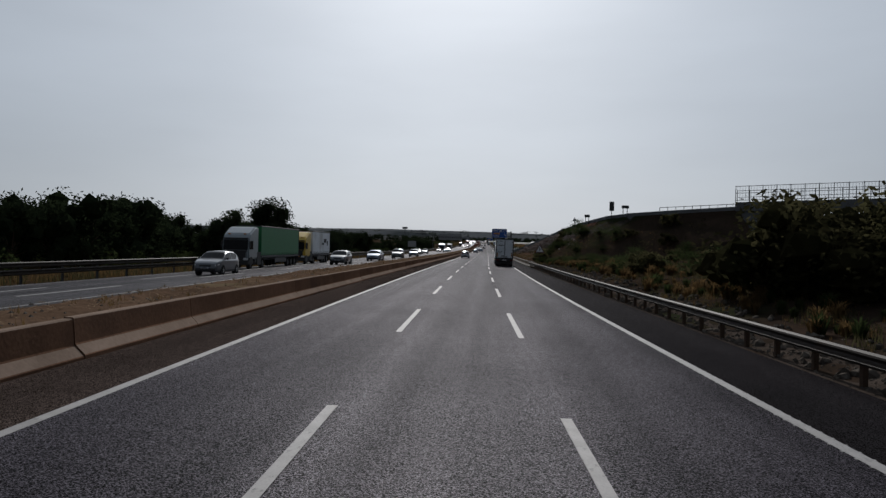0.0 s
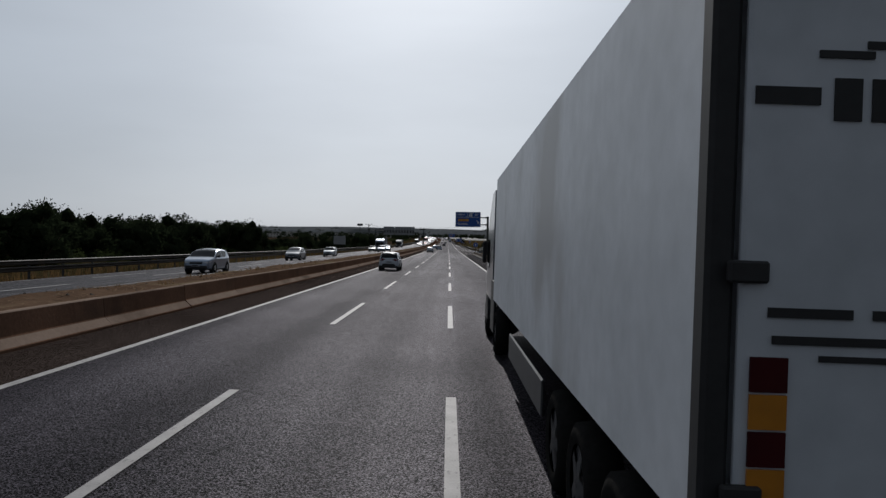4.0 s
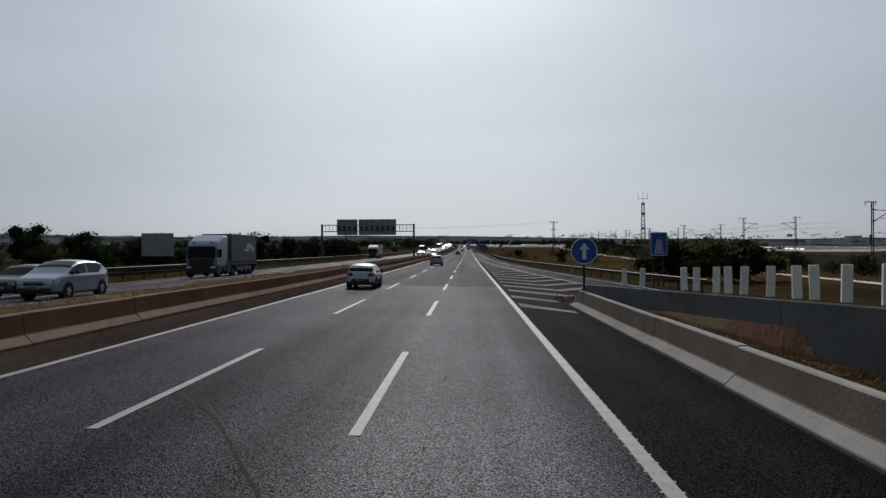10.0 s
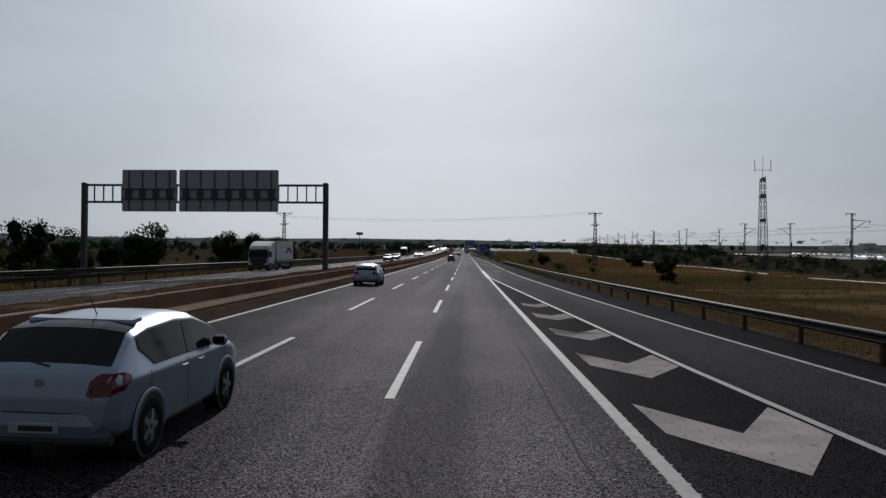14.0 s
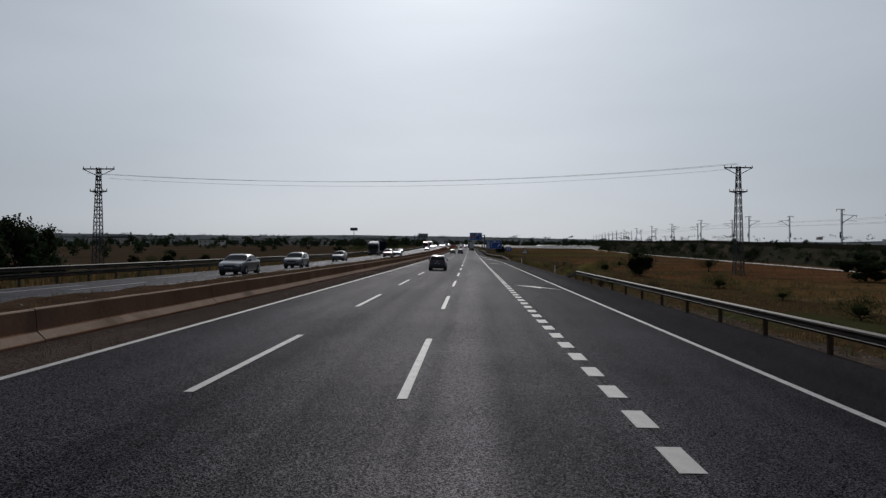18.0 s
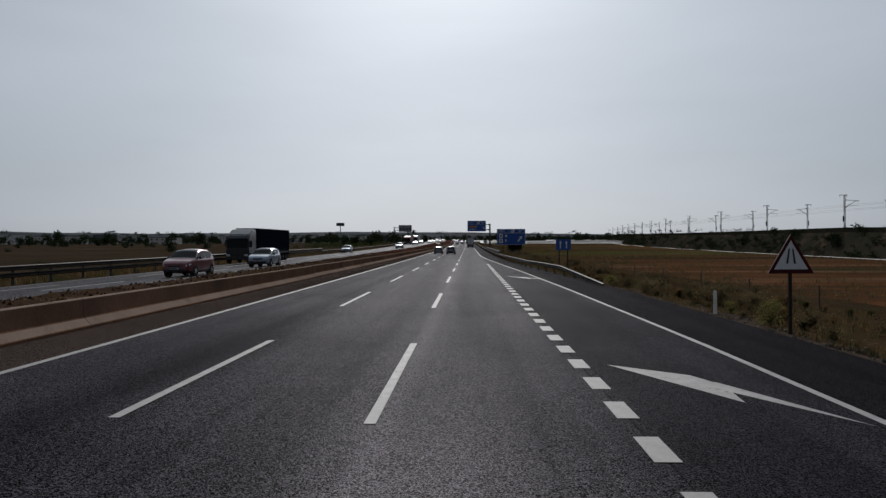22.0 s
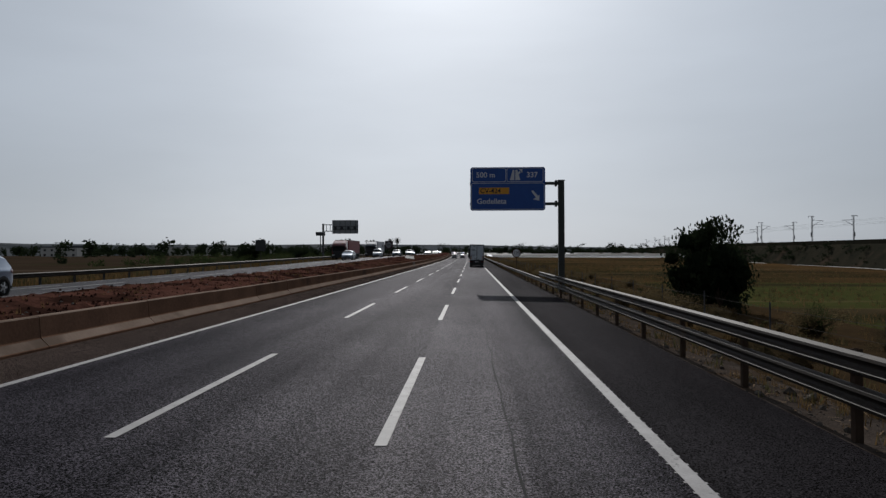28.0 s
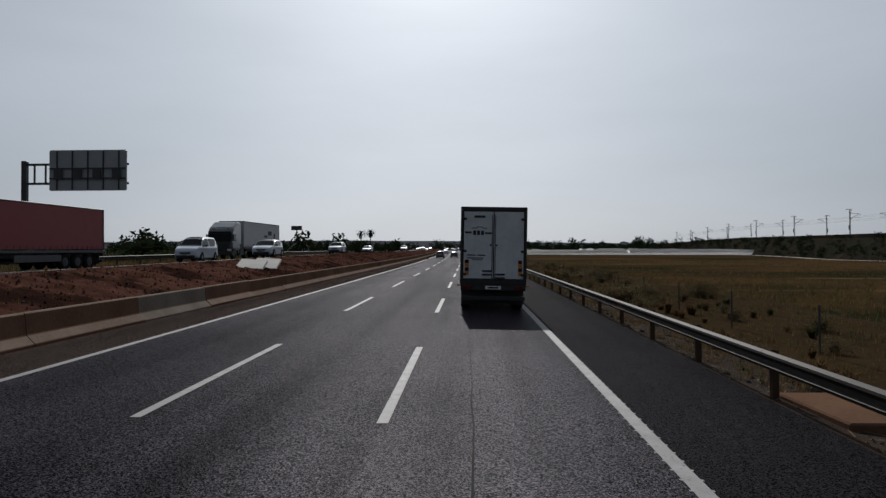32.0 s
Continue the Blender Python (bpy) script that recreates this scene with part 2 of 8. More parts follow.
SCRUB_GREY = mat("grey_scrub_soil", (0.047, 0.041, 0.037), (0.017, 0.016, 0.013), 0.6, 0.95, fine=7, bump=0.8, c3=(0.026, 0.028, 0.016), spots=0.10)
PEBBLE = mat("pebble", (0.13, 0.115, 0.10), (0.06, 0.05, 0.042), 3, 0.9, fine=12, spread=0.5)
SOIL_APRON = mat("red_brown_soil", (0.096, 0.054, 0.041), (0.028, 0.018, 0.0145), 0.45, 0.95, fine=7, bump=1.0, c3=(0.085, 0.066, 0.042), spots=0.07)
PAINT = mat("road_paint", (0.215, 0.207, 0.207), (0.125, 0.120, 0.119), 2.5, 0.7, fine=34, c3=(0.16, 0.155, 0.15), spots=0.03)
chipped(PAINT)
PAINT_WORN = mat("worn_road_paint", (0.285, 0.262, 0.258), (0.165, 0.15, 0.147), 1.6, 0.75, fine=30, c3=(0.12, 0.108, 0.105), spots=0.04)
chipped(PAINT_WORN)
CONCRETE = mat("concrete", (0.205, 0.172, 0.145), (0.13, 0.108, 0.09), 0.8, 0.85, fine=14, bump=0.1, c3=(0.13, 0.115, 0.10), spots=0.0, spread=0.12)
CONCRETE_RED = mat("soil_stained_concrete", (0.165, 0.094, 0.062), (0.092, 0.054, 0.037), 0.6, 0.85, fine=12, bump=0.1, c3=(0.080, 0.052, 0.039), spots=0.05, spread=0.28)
CONCRETE_PALE = mat("dusty_and_lit_pale_concrete", (0.21, 0.16, 0.13), (0.14, 0.105, 0.084), 0.8, 0.85, fine=12, bump=0.1, c3=(0.10, 0.075, 0.06), spots=0.0, spread=0.15)
CONCRETE_GREY = mat("grey_concrete", (0.135, 0.142, 0.15), (0.085, 0.086, 0.09), 0.5, 0.85, fine=10, bump=0.1, c3=(0.09, 0.085, 0.08), spots=0.03, spread=0.1)
SOIL_RED = mat("red_soil", (0.0480, 0.0205, 0.0150), (0.0860, 0.0410, 0.0310), 1.1, 0.95, fine=7, bump=1.0, c3=(0.0210, 0.0105, 0.0080), spots=0.14)
SOIL_TAN = mat("brown_soil", (0.050, 0.032, 0.022), (0.022, 0.014, 0.010), 0.7, 0.95, fine=5, bump=0.9, c3=(0.070, 0.050, 0.037), spots=0.04)
ROCK = mat("rock", (0.30, 0.245, 0.22), (0.095, 0.072, 0.064), 0.9, 0.9, fine=7, bump=0.8, c3=(0.11, 0.076, 0.058), spots=0.07, spread=0.3)
GRASS_DRY = mat("dry_grass", (0.0440, 0.0285, 0.0150), (0.0200, 0.0145, 0.0090), 0.12, 0.95, fine=3, bump=0.5, c3=(0.0238, 0.0272, 0.0119), spots=0.06)
FIELD = mat("field", (0.0340, 0.0255, 0.0145), (0.0204, 0.0170, 0.0102), 0.035, 0.95, fine=0.9, bump=0.4, c3=(0.0187, 0.0221, 0.0110), spots=0.08)
FIELD_BROWN = mat("brown_stubble", (0.0400, 0.0270, 0.0185), (0.0210, 0.0160, 0.0115), 0.06, 0.95, fine=1.2, bump=0.5, c3=(0.0240, 0.0224, 0.0112), spots=0.06)
FIELD_RED = mat("ploughed_field", (0.0820, 0.0370, 0.0190), (0.0290, 0.0165, 0.0095), 0.08, 0.95, fine=1.2, bump=0.5, c3=(0.0255, 0.0221, 0.0110), spots=0.09)
FIELD_GREEN = mat("green_field", (0.0330, 0.0420, 0.0135), (0.0500, 0.0440, 0.0170), 0.05, 0.95, fine=1.2, bump=0.4, c3=(0.0255, 0.0306, 0.0102), spots=0.05)
LEAF = mat("leaf", (0.018, 0.026, 0.01), (0.036, 0.046, 0.018), 0.7, 0.75, fine=3, spread=0.4)
LEAF_DARK = mat("pine_leaf", (0.012, 0.018, 0.010), (0.024, 0.032, 0.016), 0.7, 0.75, fine=3, spread=0.4)
LEAF_OLIVE = mat("olive_leaf", (0.029, 0.030, 0.014), (0.052, 0.046, 0.023), 0.7, 0.75, fine=3, spread=0.35)
LEAF_YELLOW = mat("yellow_green_leaf", (0.12, 0.105, 0.035), (0.065, 0.065, 0.024), 0.7, 0.8, fine=3, spread=0.4)
DRY_BUSH = mat("dry_bush", (0.105, 0.078, 0.042), (0.055, 0.044, 0.024), 0.7, 0.9, fine=3, spread=0.4)
FIELD_OLIVE = mat("ochre_stubble", (0.0800, 0.0470, 0.0205), (0.0270, 0.0190, 0.0100), 0.05, 0.95, fine=1.6, bump=0.5, c3=(0.0187, 0.0179, 0.0085), spots=0.10)
STRAW = mat("straw", (0.108, 0.067, 0.030), (0.050, 0.035, 0.017), 0.7, 0.9, fine=3, spread=0.4)
BARK = mat("bark", (0.09, 0.065, 0.045), (0.05, 0.038, 0.028), 3, 0.95, fine=20, bump=0.5)
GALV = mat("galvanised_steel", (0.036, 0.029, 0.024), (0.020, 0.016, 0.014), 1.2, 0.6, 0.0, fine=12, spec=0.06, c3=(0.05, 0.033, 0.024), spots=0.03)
RUST = mat("rusty_steel", (0.075, 0.05, 0.036), (0.045, 0.034, 0.027), 2, 0.8, 0.3, fine=14)
STEEL_DARK = mat("dark_steel", (0.065, 0.068, 0.072), (0.045, 0.046, 0.05), 1.5, 0.6, 0.5, fine=10)
STEEL_GREEN = mat("weathered_green_steel", (0.050, 0.055, 0.050), (0.033, 0.037, 0.034), 1.0, 0.6, 0.3, fine=9)
SIGN_BACK = mat("aluminium_sign_back", (0.30, 0.31, 0.32), (0.23, 0.24, 0.25), 0.8, 0.5, 0.4, fine=6)
SIGN_BLUE = mat("blue_sign_sheet", (0.012, 0.06, 0.26), (0.015, 0.075, 0.31), 1.0, 0.45, fine=6)
WHITE = mat("white_sheet", (0.66, 0.67, 0.69), (0.54, 0.55, 0.57), 1.5, 0.5, fine=9)
ORANGE = mat("orange_sheet", (0.70, 0.33, 0.03), (0.60, 0.27, 0.02), 1.5, 0.5, fine=9)
RED = mat("red_sheet", (0.06, 0.007, 0.009), (0.04, 0.006, 0.008), 1.5, 0.5, fine=9, spec=0.1)
BLACK = mat("black_paint", (0.015, 0.015, 0.016), (0.025, 0.025, 0.026), 1.5, 0.5, fine=9)
POST_WHITE = mat("white_plastic", (0.70, 0.70, 0.66), (0.52, 0.51, 0.48), 2.0, 0.6, fine=12, c3=(0.35, 0.32, 0.28), spots=-0.03)
GREENHOUSE = mat("greenhouse_film", (0.80, 0.82, 0.83), (0.66, 0.68, 0.70), 0.05, 0.35, fine=0.6)
# bluish grey puts the distance haze into the hills' colour
HILL = mat("haze_tinted_hills", (0.050, 0.057, 0.066), (0.085, 0.087, 0.088), 0.006, 0.95, fine=0.05, c3=(0.028, 0.032, 0.035), spots=0.10)
CRACK = mat("bitumen_seal", (0.012, 0.012, 0.013), (0.02, 0.02, 0.02), 2.0, 0.95, fine=20, spec=0.1)
WALL_PALE = mat("pale_plaster", (0.55, 0.53, 0.50), (0.44, 0.42, 0.39), 0.4, 0.85, fine=5)
ROOF = mat("clay_roof", (0.15, 0.10, 0.08), (0.11, 0.075, 0.06), 0.5, 0.9, fine=5)



def mown(m, pale, dark):
    """Mown and ploughed rows across the field: pale straw swaths and dark furrows."""
    n, l = m.node_tree.nodes, m.node_tree.links
    b = n["Principled BSDF"]
    src = b.inputs["Base Color"].links[0].from_socket
    co = n.new("ShaderNodeTexCoord")
    for stretch, colour, lo, hi in (((0.012, 0.085, 1), pale, 0.56, 0.66), ((0.009, 0.05, 1), dark, 0.53, 0.60)):
        mp = n.new("ShaderNodeMapping")
        mp.inputs["Scale"].default_value = stretch
        mp.inputs["Location"].default_value = (colour[0] * 90, 3.0, 0.0)
        l.new(co.outputs["Object"], mp.inputs["Vector"])
        v = n.new("ShaderNodeTexNoise")
        v.inputs["Scale"].default_value, v.inputs["Detail"].default_value, v.inputs["Roughness"].default_value = 1.0, 6, 0.6
        l.new(mp.outputs[0], v.inputs["Vector"])
        r = n.new("ShaderNodeMapRange")
        r.inputs["From Min"].default_value, r.inputs["From Max"].default_value = lo, hi
        r.inputs["To Max"].default_value = 0.75
        l.new(v.outputs[0], r.inputs["Value"])
        mx = n.new("ShaderNodeMix")
        mx.data_type = "RGBA"
        mx.inputs[7].default_value = (*colour, 1)
        l.new(r.outputs[0], mx.inputs[0])
        l.new(src, mx.inputs[6])
        src = mx.outputs[2]
    l.new(src, b.inputs["Base Color"])


for field_mat, swath in ((FIELD_OLIVE, (0.125, 0.084, 0.048)), (FIELD_RED, (0.105, 0.064, 0.039)), (FIELD_BROWN, (0.075, 0.056, 0.042)), (FIELD_GREEN, (0.12, 0.082, 0.045))):
    mown(field_mat, swath, (0.020, 0.016, 0.010))

def lets_light_through(m, share):
    """Leaves and straw glow against the sun."""
    n, l = m.node_tree.nodes, m.node_tree.links
    b = n["Principled BSDF"]
    through_ = n.new("ShaderNodeBsdfTranslucent")
    l.new(b.inputs["Base Color"].links[0].from_socket, through_.inputs["Color"])
    mixed = n.new("ShaderNodeMixShader")
    mixed.inputs[0].default_value = share
    l.new(b.outputs[0], mixed.inputs[1])
    l.new(through_.outputs[0], mixed.inputs[2])
    l.new(mixed.outputs[0], n["Material Output"].inputs["Surface"])


for leaf_mat, share in ((LEAF, 0.5), (LEAF_DARK, 0.35), (LEAF_OLIVE, 0.62), (LEAF_YELLOW, 0.5), (DRY_BUSH, 0.5), (STRAW, 0.5)):
    lets_light_through(leaf_mat, share)

# thin white film lets the sun through
gn, gl = GREENHOUSE.node_tree.nodes, GREENHOUSE.node_tree.links
thin = gn.new("ShaderNodeBsdfTranslucent")
thin.inputs["Color"].default_value = (0.96, 0.97, 0.98, 1)
both = gn.new("ShaderNodeMixShader")
both.inputs[0].default_value = 0.88
gl.new(gn["Principled BSDF"].outputs[0], both.inputs[1])
gl.new(thin.outputs[0], both.inputs[2])
gl.new(both.outputs[0], gn["Material Output"].inputs["Surface"])


# ---- mesh helpers ----
class Mesh:
    """Collects vertices and faces of one part."""

    def __init__(self):
        self.v, self.f = [], []

    def poly(self, pts):
        k = len(self.v)
        self.v += [tuple(p) for p in pts]
        self.f.append(tuple(range(k, k + len(pts))))

    def box(self, x, y, z, bevel=0.0, at=(0, 0, 0), m=None):
        """A box of full sizes x, y, z centred on at, its edges chamfered."""
        bm = bmesh.new()
        bmesh.ops.create_cube(bm, size=1)
        bmesh.ops.scale(bm, vec=(x, y, z), verts=bm.verts)
        if bevel:
            bmesh.ops.bevel(bm, geom=bm.edges[:], offset=bevel, segments=1, affect="EDGES")
        bmesh.ops.translate(bm, vec=at, verts=bm.verts)
        if m:
            bmesh.ops.transform(bm, matrix=m, verts=bm.verts)
        self.add_bm(bm)
        return self

    def add_bm(self, bm):
        bm.verts.index_update()
        k = len(self.v)
        self.v += [tuple(v.co) for v in bm.verts]
        self.f += [tuple(k + v.index for v in f.verts) for f in bm.faces]
        bm.free()

    def tube(self, a, b, r0, r1=None, n=8, caps=True):
        a, b = Vector(a), Vector(b)
        r1 = r0 if r1 is None else r1
        d = (b - a).normalized()
        x = d.orthogonal().normalized()
        y = d.cross(x)
        k = len(self.v)
        for q, r in ((a, r0), (b, r1)):
            for i in range(n):
                w = 2 * math.pi * (i + 0.5) / n
                self.v.append(tuple(q + (x * math.cos(w) + y * math.sin(w)) * r))
        for i in range(n):
            j = (i + 1) % n
            self.f.append((k + i, k + j, k + n + j, k + n + i))
        if caps:
            self.f.append(tuple(k + i for i in reversed(range(n))))
            self.f.append(tuple(k + n + i for i in range(n)))
        return self

    def sweep(self, profile, stations, closed=True, caps=True):
        """profile: 2D points (sideways, up); stations: function of the index giving a 3D point for (a, b)."""
        n, k = len(profile), len(self.v)
        for st in stations:
            self.v += [tuple(st(a, b)) for a, b in profile]
        m = n if closed else n - 1
        for j in range(len(stations) - 1):
            for i in range(m):
                a, b = k + j * n + i, k + j * n + (i + 1) % n
                self.f.append((a, b, b + n, a + n))
        if caps and closed:
            self.f.append(tuple(k + i for i in reversed(range(n))))
            e = k + (len(stations) - 1) * n
            self.f.append(tuple(e + i for i in range(n)))
        return self

    def prism(self, outline, y0, y1, axis="y"):
        """An outline of (a, b) points, extruded; axis y: a is x, b is z. axis z: a is x, b is y."""
        n, k = len(outline), len(self.v)
        for w in (y0, y1):
            self.v += [(a, w, b) if axis == "y" else (a, b, w) if axis == "z" else (w, a, b) for a, b in outline]
        for i in range(n):
            j = (i + 1) % n
            self.f.append((k + i, k + j, k + n + j, k + n + i))
        self.f.append(tuple(k + i for i in reversed(range(n))))
        self.f.append(tuple(k + n + i for i in range(n)))
        return self

    def done(self, name, material, smooth=False):
        me = bpy.data.meshes.new(name)
        me.from_pydata(self.v, [], self.f)
        bm = bmesh.new()
        bm.from_mesh(me)
        bmesh.ops.recalc_face_normals(bm, faces=bm.faces)
        bm.to_mesh(me)
        bm.free()
        me.materials.append(material)
        if smooth:
            me.polygons.foreach_set("use_smooth", [True] * len(me.polygons))
        return me


def part(name, mesh, material, parent=None, label="", smooth=False, at=None, rz=0):
    me = mesh.done(name, material, smooth) if isinstance(mesh, Mesh) else mesh
    ob = new(name, me)
    if parent:
        ob.parent = parent
    if at:
        ob.matrix_basis = pose(*at, 0, 0, rz)
    if label:
        ob["label"] = label
    return ob


def thing(name, m, label, category, group=""):
    ob = new(name)
    ob.empty_display_size = 0.2
    ob.matrix_basis = m
    return tagged(ob, label, category, group)


def spot(u, s, z=0.0, rz=0.0):
    q = P(u, s, z)
    return pose(q.x, q.y, q.z, 0, 0, heading(s) + rz)


def srange(a, b, step):
    n = max(1, int(math.ceil((b - a) / step)))
    return [a + (b - a) * i / n for i in range(n + 1)]


def strip(name, material, s0, s1, left, right, zl, step=10, cols=1, label="", category="", kind="structure", parent=None):
    """A sheet along the road between two edges, each a number or a function of s; heights above the road line likewise."""
    fl = left if callable(left) else lambda s: left
    fr = right if callable(right) else lambda s: right
    f0 = zl if callable(zl) else lambda u, s: zl
    m = Mesh()
    ss = srange(s0, s1, step)
    for s in ss:
        a, b = fl(s), fr(s)
        for i in range(cols + 1):
            u = a + (b - a) * i / cols
            m.v.append(tuple(P(u, s, f0(u, s))))
    w = cols + 1
    for j in range(len(ss) - 1):
        for i in range(cols):
            k = j * w + i
            m.f.append((k, k + 1, k + w + 1, k + w))
    ob = part(name, m, material, parent, label, smooth=cols > 3)
    if kind:
        tagged(ob, label, category, "", kind)
    return ob


def poly_u(pts):
    xs, ys = [p[0] for p in pts], [p[1] for p in pts]
    return lambda s: float(np.interp(s, xs, ys))


def plane(u, s):
    return deck(u)


S0, S1 = -70, 2400
# ---- carriageway ----
RAMP_R = poly_u([(292, 11.6), (324, 9.0), (347, 7.5), (369, 6.05), (381, 5.35), (400, 4.6), (430, 3.75), (455, 3.55), (580, 3.55), (600, 3.15), (621, 2.5), (641, 1.65), (655, 1.1), (669, 0.52), (690, 0.0)])
GORE_R = poly_u([(288, 8.6), (301, 7.5), (319, 6.0), (326, 5.5), (341, 4.4), (351, 3.85), (364, 3.05), (371, 2.6), (386, 1.95), (425, 0.2)])
PAVE_R = poly_u([(-70, 2.55), (288, 2.55), (292, 3.6), (293, 13.2), (324, 10.7), (347, 9.2), (369, 7.9), (400, 6.9), (430, 6.5), (580, 6.5), (600, 6.2), (630, 4.6), (655, 3.3), (690, 2.6), (2400, 2.6)])
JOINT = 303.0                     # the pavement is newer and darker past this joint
LANE = -3.5                       # the slow lane is worn paler by lorries
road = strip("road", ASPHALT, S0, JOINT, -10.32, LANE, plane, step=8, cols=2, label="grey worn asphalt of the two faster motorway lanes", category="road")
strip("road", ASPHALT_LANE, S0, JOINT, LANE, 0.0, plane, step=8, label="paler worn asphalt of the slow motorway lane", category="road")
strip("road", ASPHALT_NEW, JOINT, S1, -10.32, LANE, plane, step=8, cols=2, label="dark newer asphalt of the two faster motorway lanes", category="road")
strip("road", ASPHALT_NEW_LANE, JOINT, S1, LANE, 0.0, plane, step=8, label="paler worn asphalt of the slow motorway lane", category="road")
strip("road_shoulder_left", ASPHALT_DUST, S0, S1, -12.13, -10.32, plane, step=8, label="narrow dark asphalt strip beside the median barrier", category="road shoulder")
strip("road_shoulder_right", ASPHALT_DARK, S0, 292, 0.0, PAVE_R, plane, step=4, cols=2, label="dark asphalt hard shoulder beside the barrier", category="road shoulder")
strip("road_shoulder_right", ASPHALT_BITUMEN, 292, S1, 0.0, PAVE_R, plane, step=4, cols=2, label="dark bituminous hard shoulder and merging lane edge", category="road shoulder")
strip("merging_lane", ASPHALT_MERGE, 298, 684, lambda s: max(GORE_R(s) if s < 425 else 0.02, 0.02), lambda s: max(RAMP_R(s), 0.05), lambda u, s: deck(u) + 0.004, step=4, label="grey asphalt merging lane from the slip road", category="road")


def line(name, s0, s1, fu, w, step=8):
    f = fu if callable(fu) else lambda s: fu
    return strip(name, PAINT, s0, s1, lambda s: f(s) - w / 2, lambda s: f(s) + w / 2, lambda u, s: deck(u) + 0.008, step=step, label="solid white painted road line", category="road marking")


line("edge_line_left", S0, S1, -10.32, 0.17)
line("edge_line_right", S0, 425, 0.0, 0.2)
line("edge_line_right", 425, 454, 0.02, 0.42)
line("edge_line_right", 690, S1, 0.0, 0.2)
line("gore_line", 292, 425, GORE_R, 0.16, 4)
line("merging_edge_line", 292, 690, RAMP_R, 0.16, 4)


m = Mesh()
for a, b in ((0, 425), (692, 960)):
    for i in range(int((b - a) / 0.34)):
        s = a + 0.34 * i
        m.poly([P(-0.13, s, 0.012), P(0.125, s, 0.006), P(0.125, s + 0.05, 0.006), P(-0.13, s + 0.05, 0.012)])
tagged(part("rumble_bars", m, PAINT), "small raised white rumble bars across the edge line", "road marking", "", "stuff")


def flat_piece(name, pts, parent):
    m = Mesh()
    m.poly([P(u, s, deck(u) + 0.009) for u, s in pts])
    return part(name, m, PAINT_WORN if name == "chevron" else PAINT, parent)


def dash_mesh(length, w):
    m = Mesh()
    m.box(w, length, 0.004, 0, (0, length / 2, 0))
    return m.done("dash", PAINT)


DASH, DASH2 = dash_mesh(7.6, 0.16), dash_mesh(1.05, 0.31)
for u0 in (-3.5, -6.9):
    for i in range(-3, 66):
        s = 17 * i - 7.65
        q = P(u0, s, deck(u0) + 0.008)
        ob = part("dash", DASH, PAINT, road)
        a = (P(u0, s + 7.6, 0) - P(u0, s, 0)).normalized()
        ob.matrix_basis = pose(*q, math.degrees(math.asin(a.z)), 0, heading(s + 4))
for i in range(95):
    s = 455.0 + 2 * i
    q = P(0.0, s, 0.01)
    ob = part("short_dash", DASH2, PAINT, road)
    ob.matrix_basis = pose(*q, math.degrees(2 * s / SAG), 0, heading(s))

# chevrons in the gore
for i in range(18):
    tip = 288.6 + 6.0 * i
    u1, u2 = 0.45, GORE_R(tip) - 0.2
    if u2 - u1 < 0.6:
        continue
    um = (u1 + u2) / 2
    dv = 1.6 * (um - u1)
    if tip < 296:
        flat_piece("chevron", [(u1 - 0.2, tip), (2.31, tip - 4.0), (2.29, tip - 5.0), (u1 - 0.2, tip - 2.0)], road)
        continue
    flat_piece("chevron", [(u1, tip), (um, tip - dv), (um + 0.04, tip - dv - 1.9), (u1 + 0.02, tip - 1.95)], road)
    flat_piece("chevron", [(um, tip - dv), (u2, tip + 0.1), (u2 + 0.15, tip - 1.7), (um + 0.04, tip - dv - 1.9)], road)
# give-way triangle and merge arrows in the merging lane
for pts in ([(1.46, 453.5), (2.56, 453.5), (2.46, 453.2), (1.56, 453.2)], [(2.56, 453.5), (1.98, 450.1), (1.98, 450.7), (2.42, 453.3)], [(1.46, 453.5), (1.98, 450.1), (1.98, 450.7), (1.6, 453.3)]):
    flat_piece("give_way_mark", pts, road)
for s in (501.5, 570.9, 609.5):
    flat_piece("arrow", [(3.3, s), (2.15, s + 3.0), (1.95, s + 2.4)], road)
    flat_piece("arrow", [(0.55, s + 4.6), (2.05, s + 1.3), (2.2, s + 2.7), (1.9, s + 3.6)], road)
# sealed cracks in the surface
random.seed(5)


def crack(pts, w):
    m = Mesh()
    fine = []
    for (u0, s0), (u1, s1) in zip(pts[:-1], pts[1:]):
        n = max(2, int((s1 - s0) / 1.5))
        fine += [(u0 + (u1 - u0) * i / n + random.uniform(-0.03, 0.03), s0 + (s1 - s0) * i / n) for i in range(n)]
    fine.append(pts[-1])
    k = 0
    for u, s in fine:
        g = w * random.uniform(0.4, 1.3)
        m.v += [tuple(P(u - g / 2, s, deck(u) + 0.004)), tuple(P(u + g / 2, s, deck(u) + 0.004))]
    for i in range(len(fine) - 1):
        m.f.append((2 * i, 2 * i + 1, 2 * i + 3, 2 * i + 2))
    part("crack_seal", m, CRACK, road)


crack([(-1.7, 690), (-1.8, 715), (-1.95, 738), (-2.6, 748), (-3.12, 758), (-3.0, 767), (-2.94, 773), (-2.9, 779), (-2.7, 788), (-2.32, 799), (-2.28, 830), (-2.1, 930)], 0.026)
crack([(-0.70, 770), (-0.88, 777), (-0.90, 780), (-0.77, 787), (-0.7, 800)], 0.02)
crack([(-0.42, 771), (-0.55, 777), (-0.52, 786), (-0.45, 806)], 0.014)
crack([(-1.15, 774), (-1.05, 781), (-1.1, 789)], 0.012)
crack([(-0.75, 640), (-0.8, 700), (-0.7, 750)], 0.014)
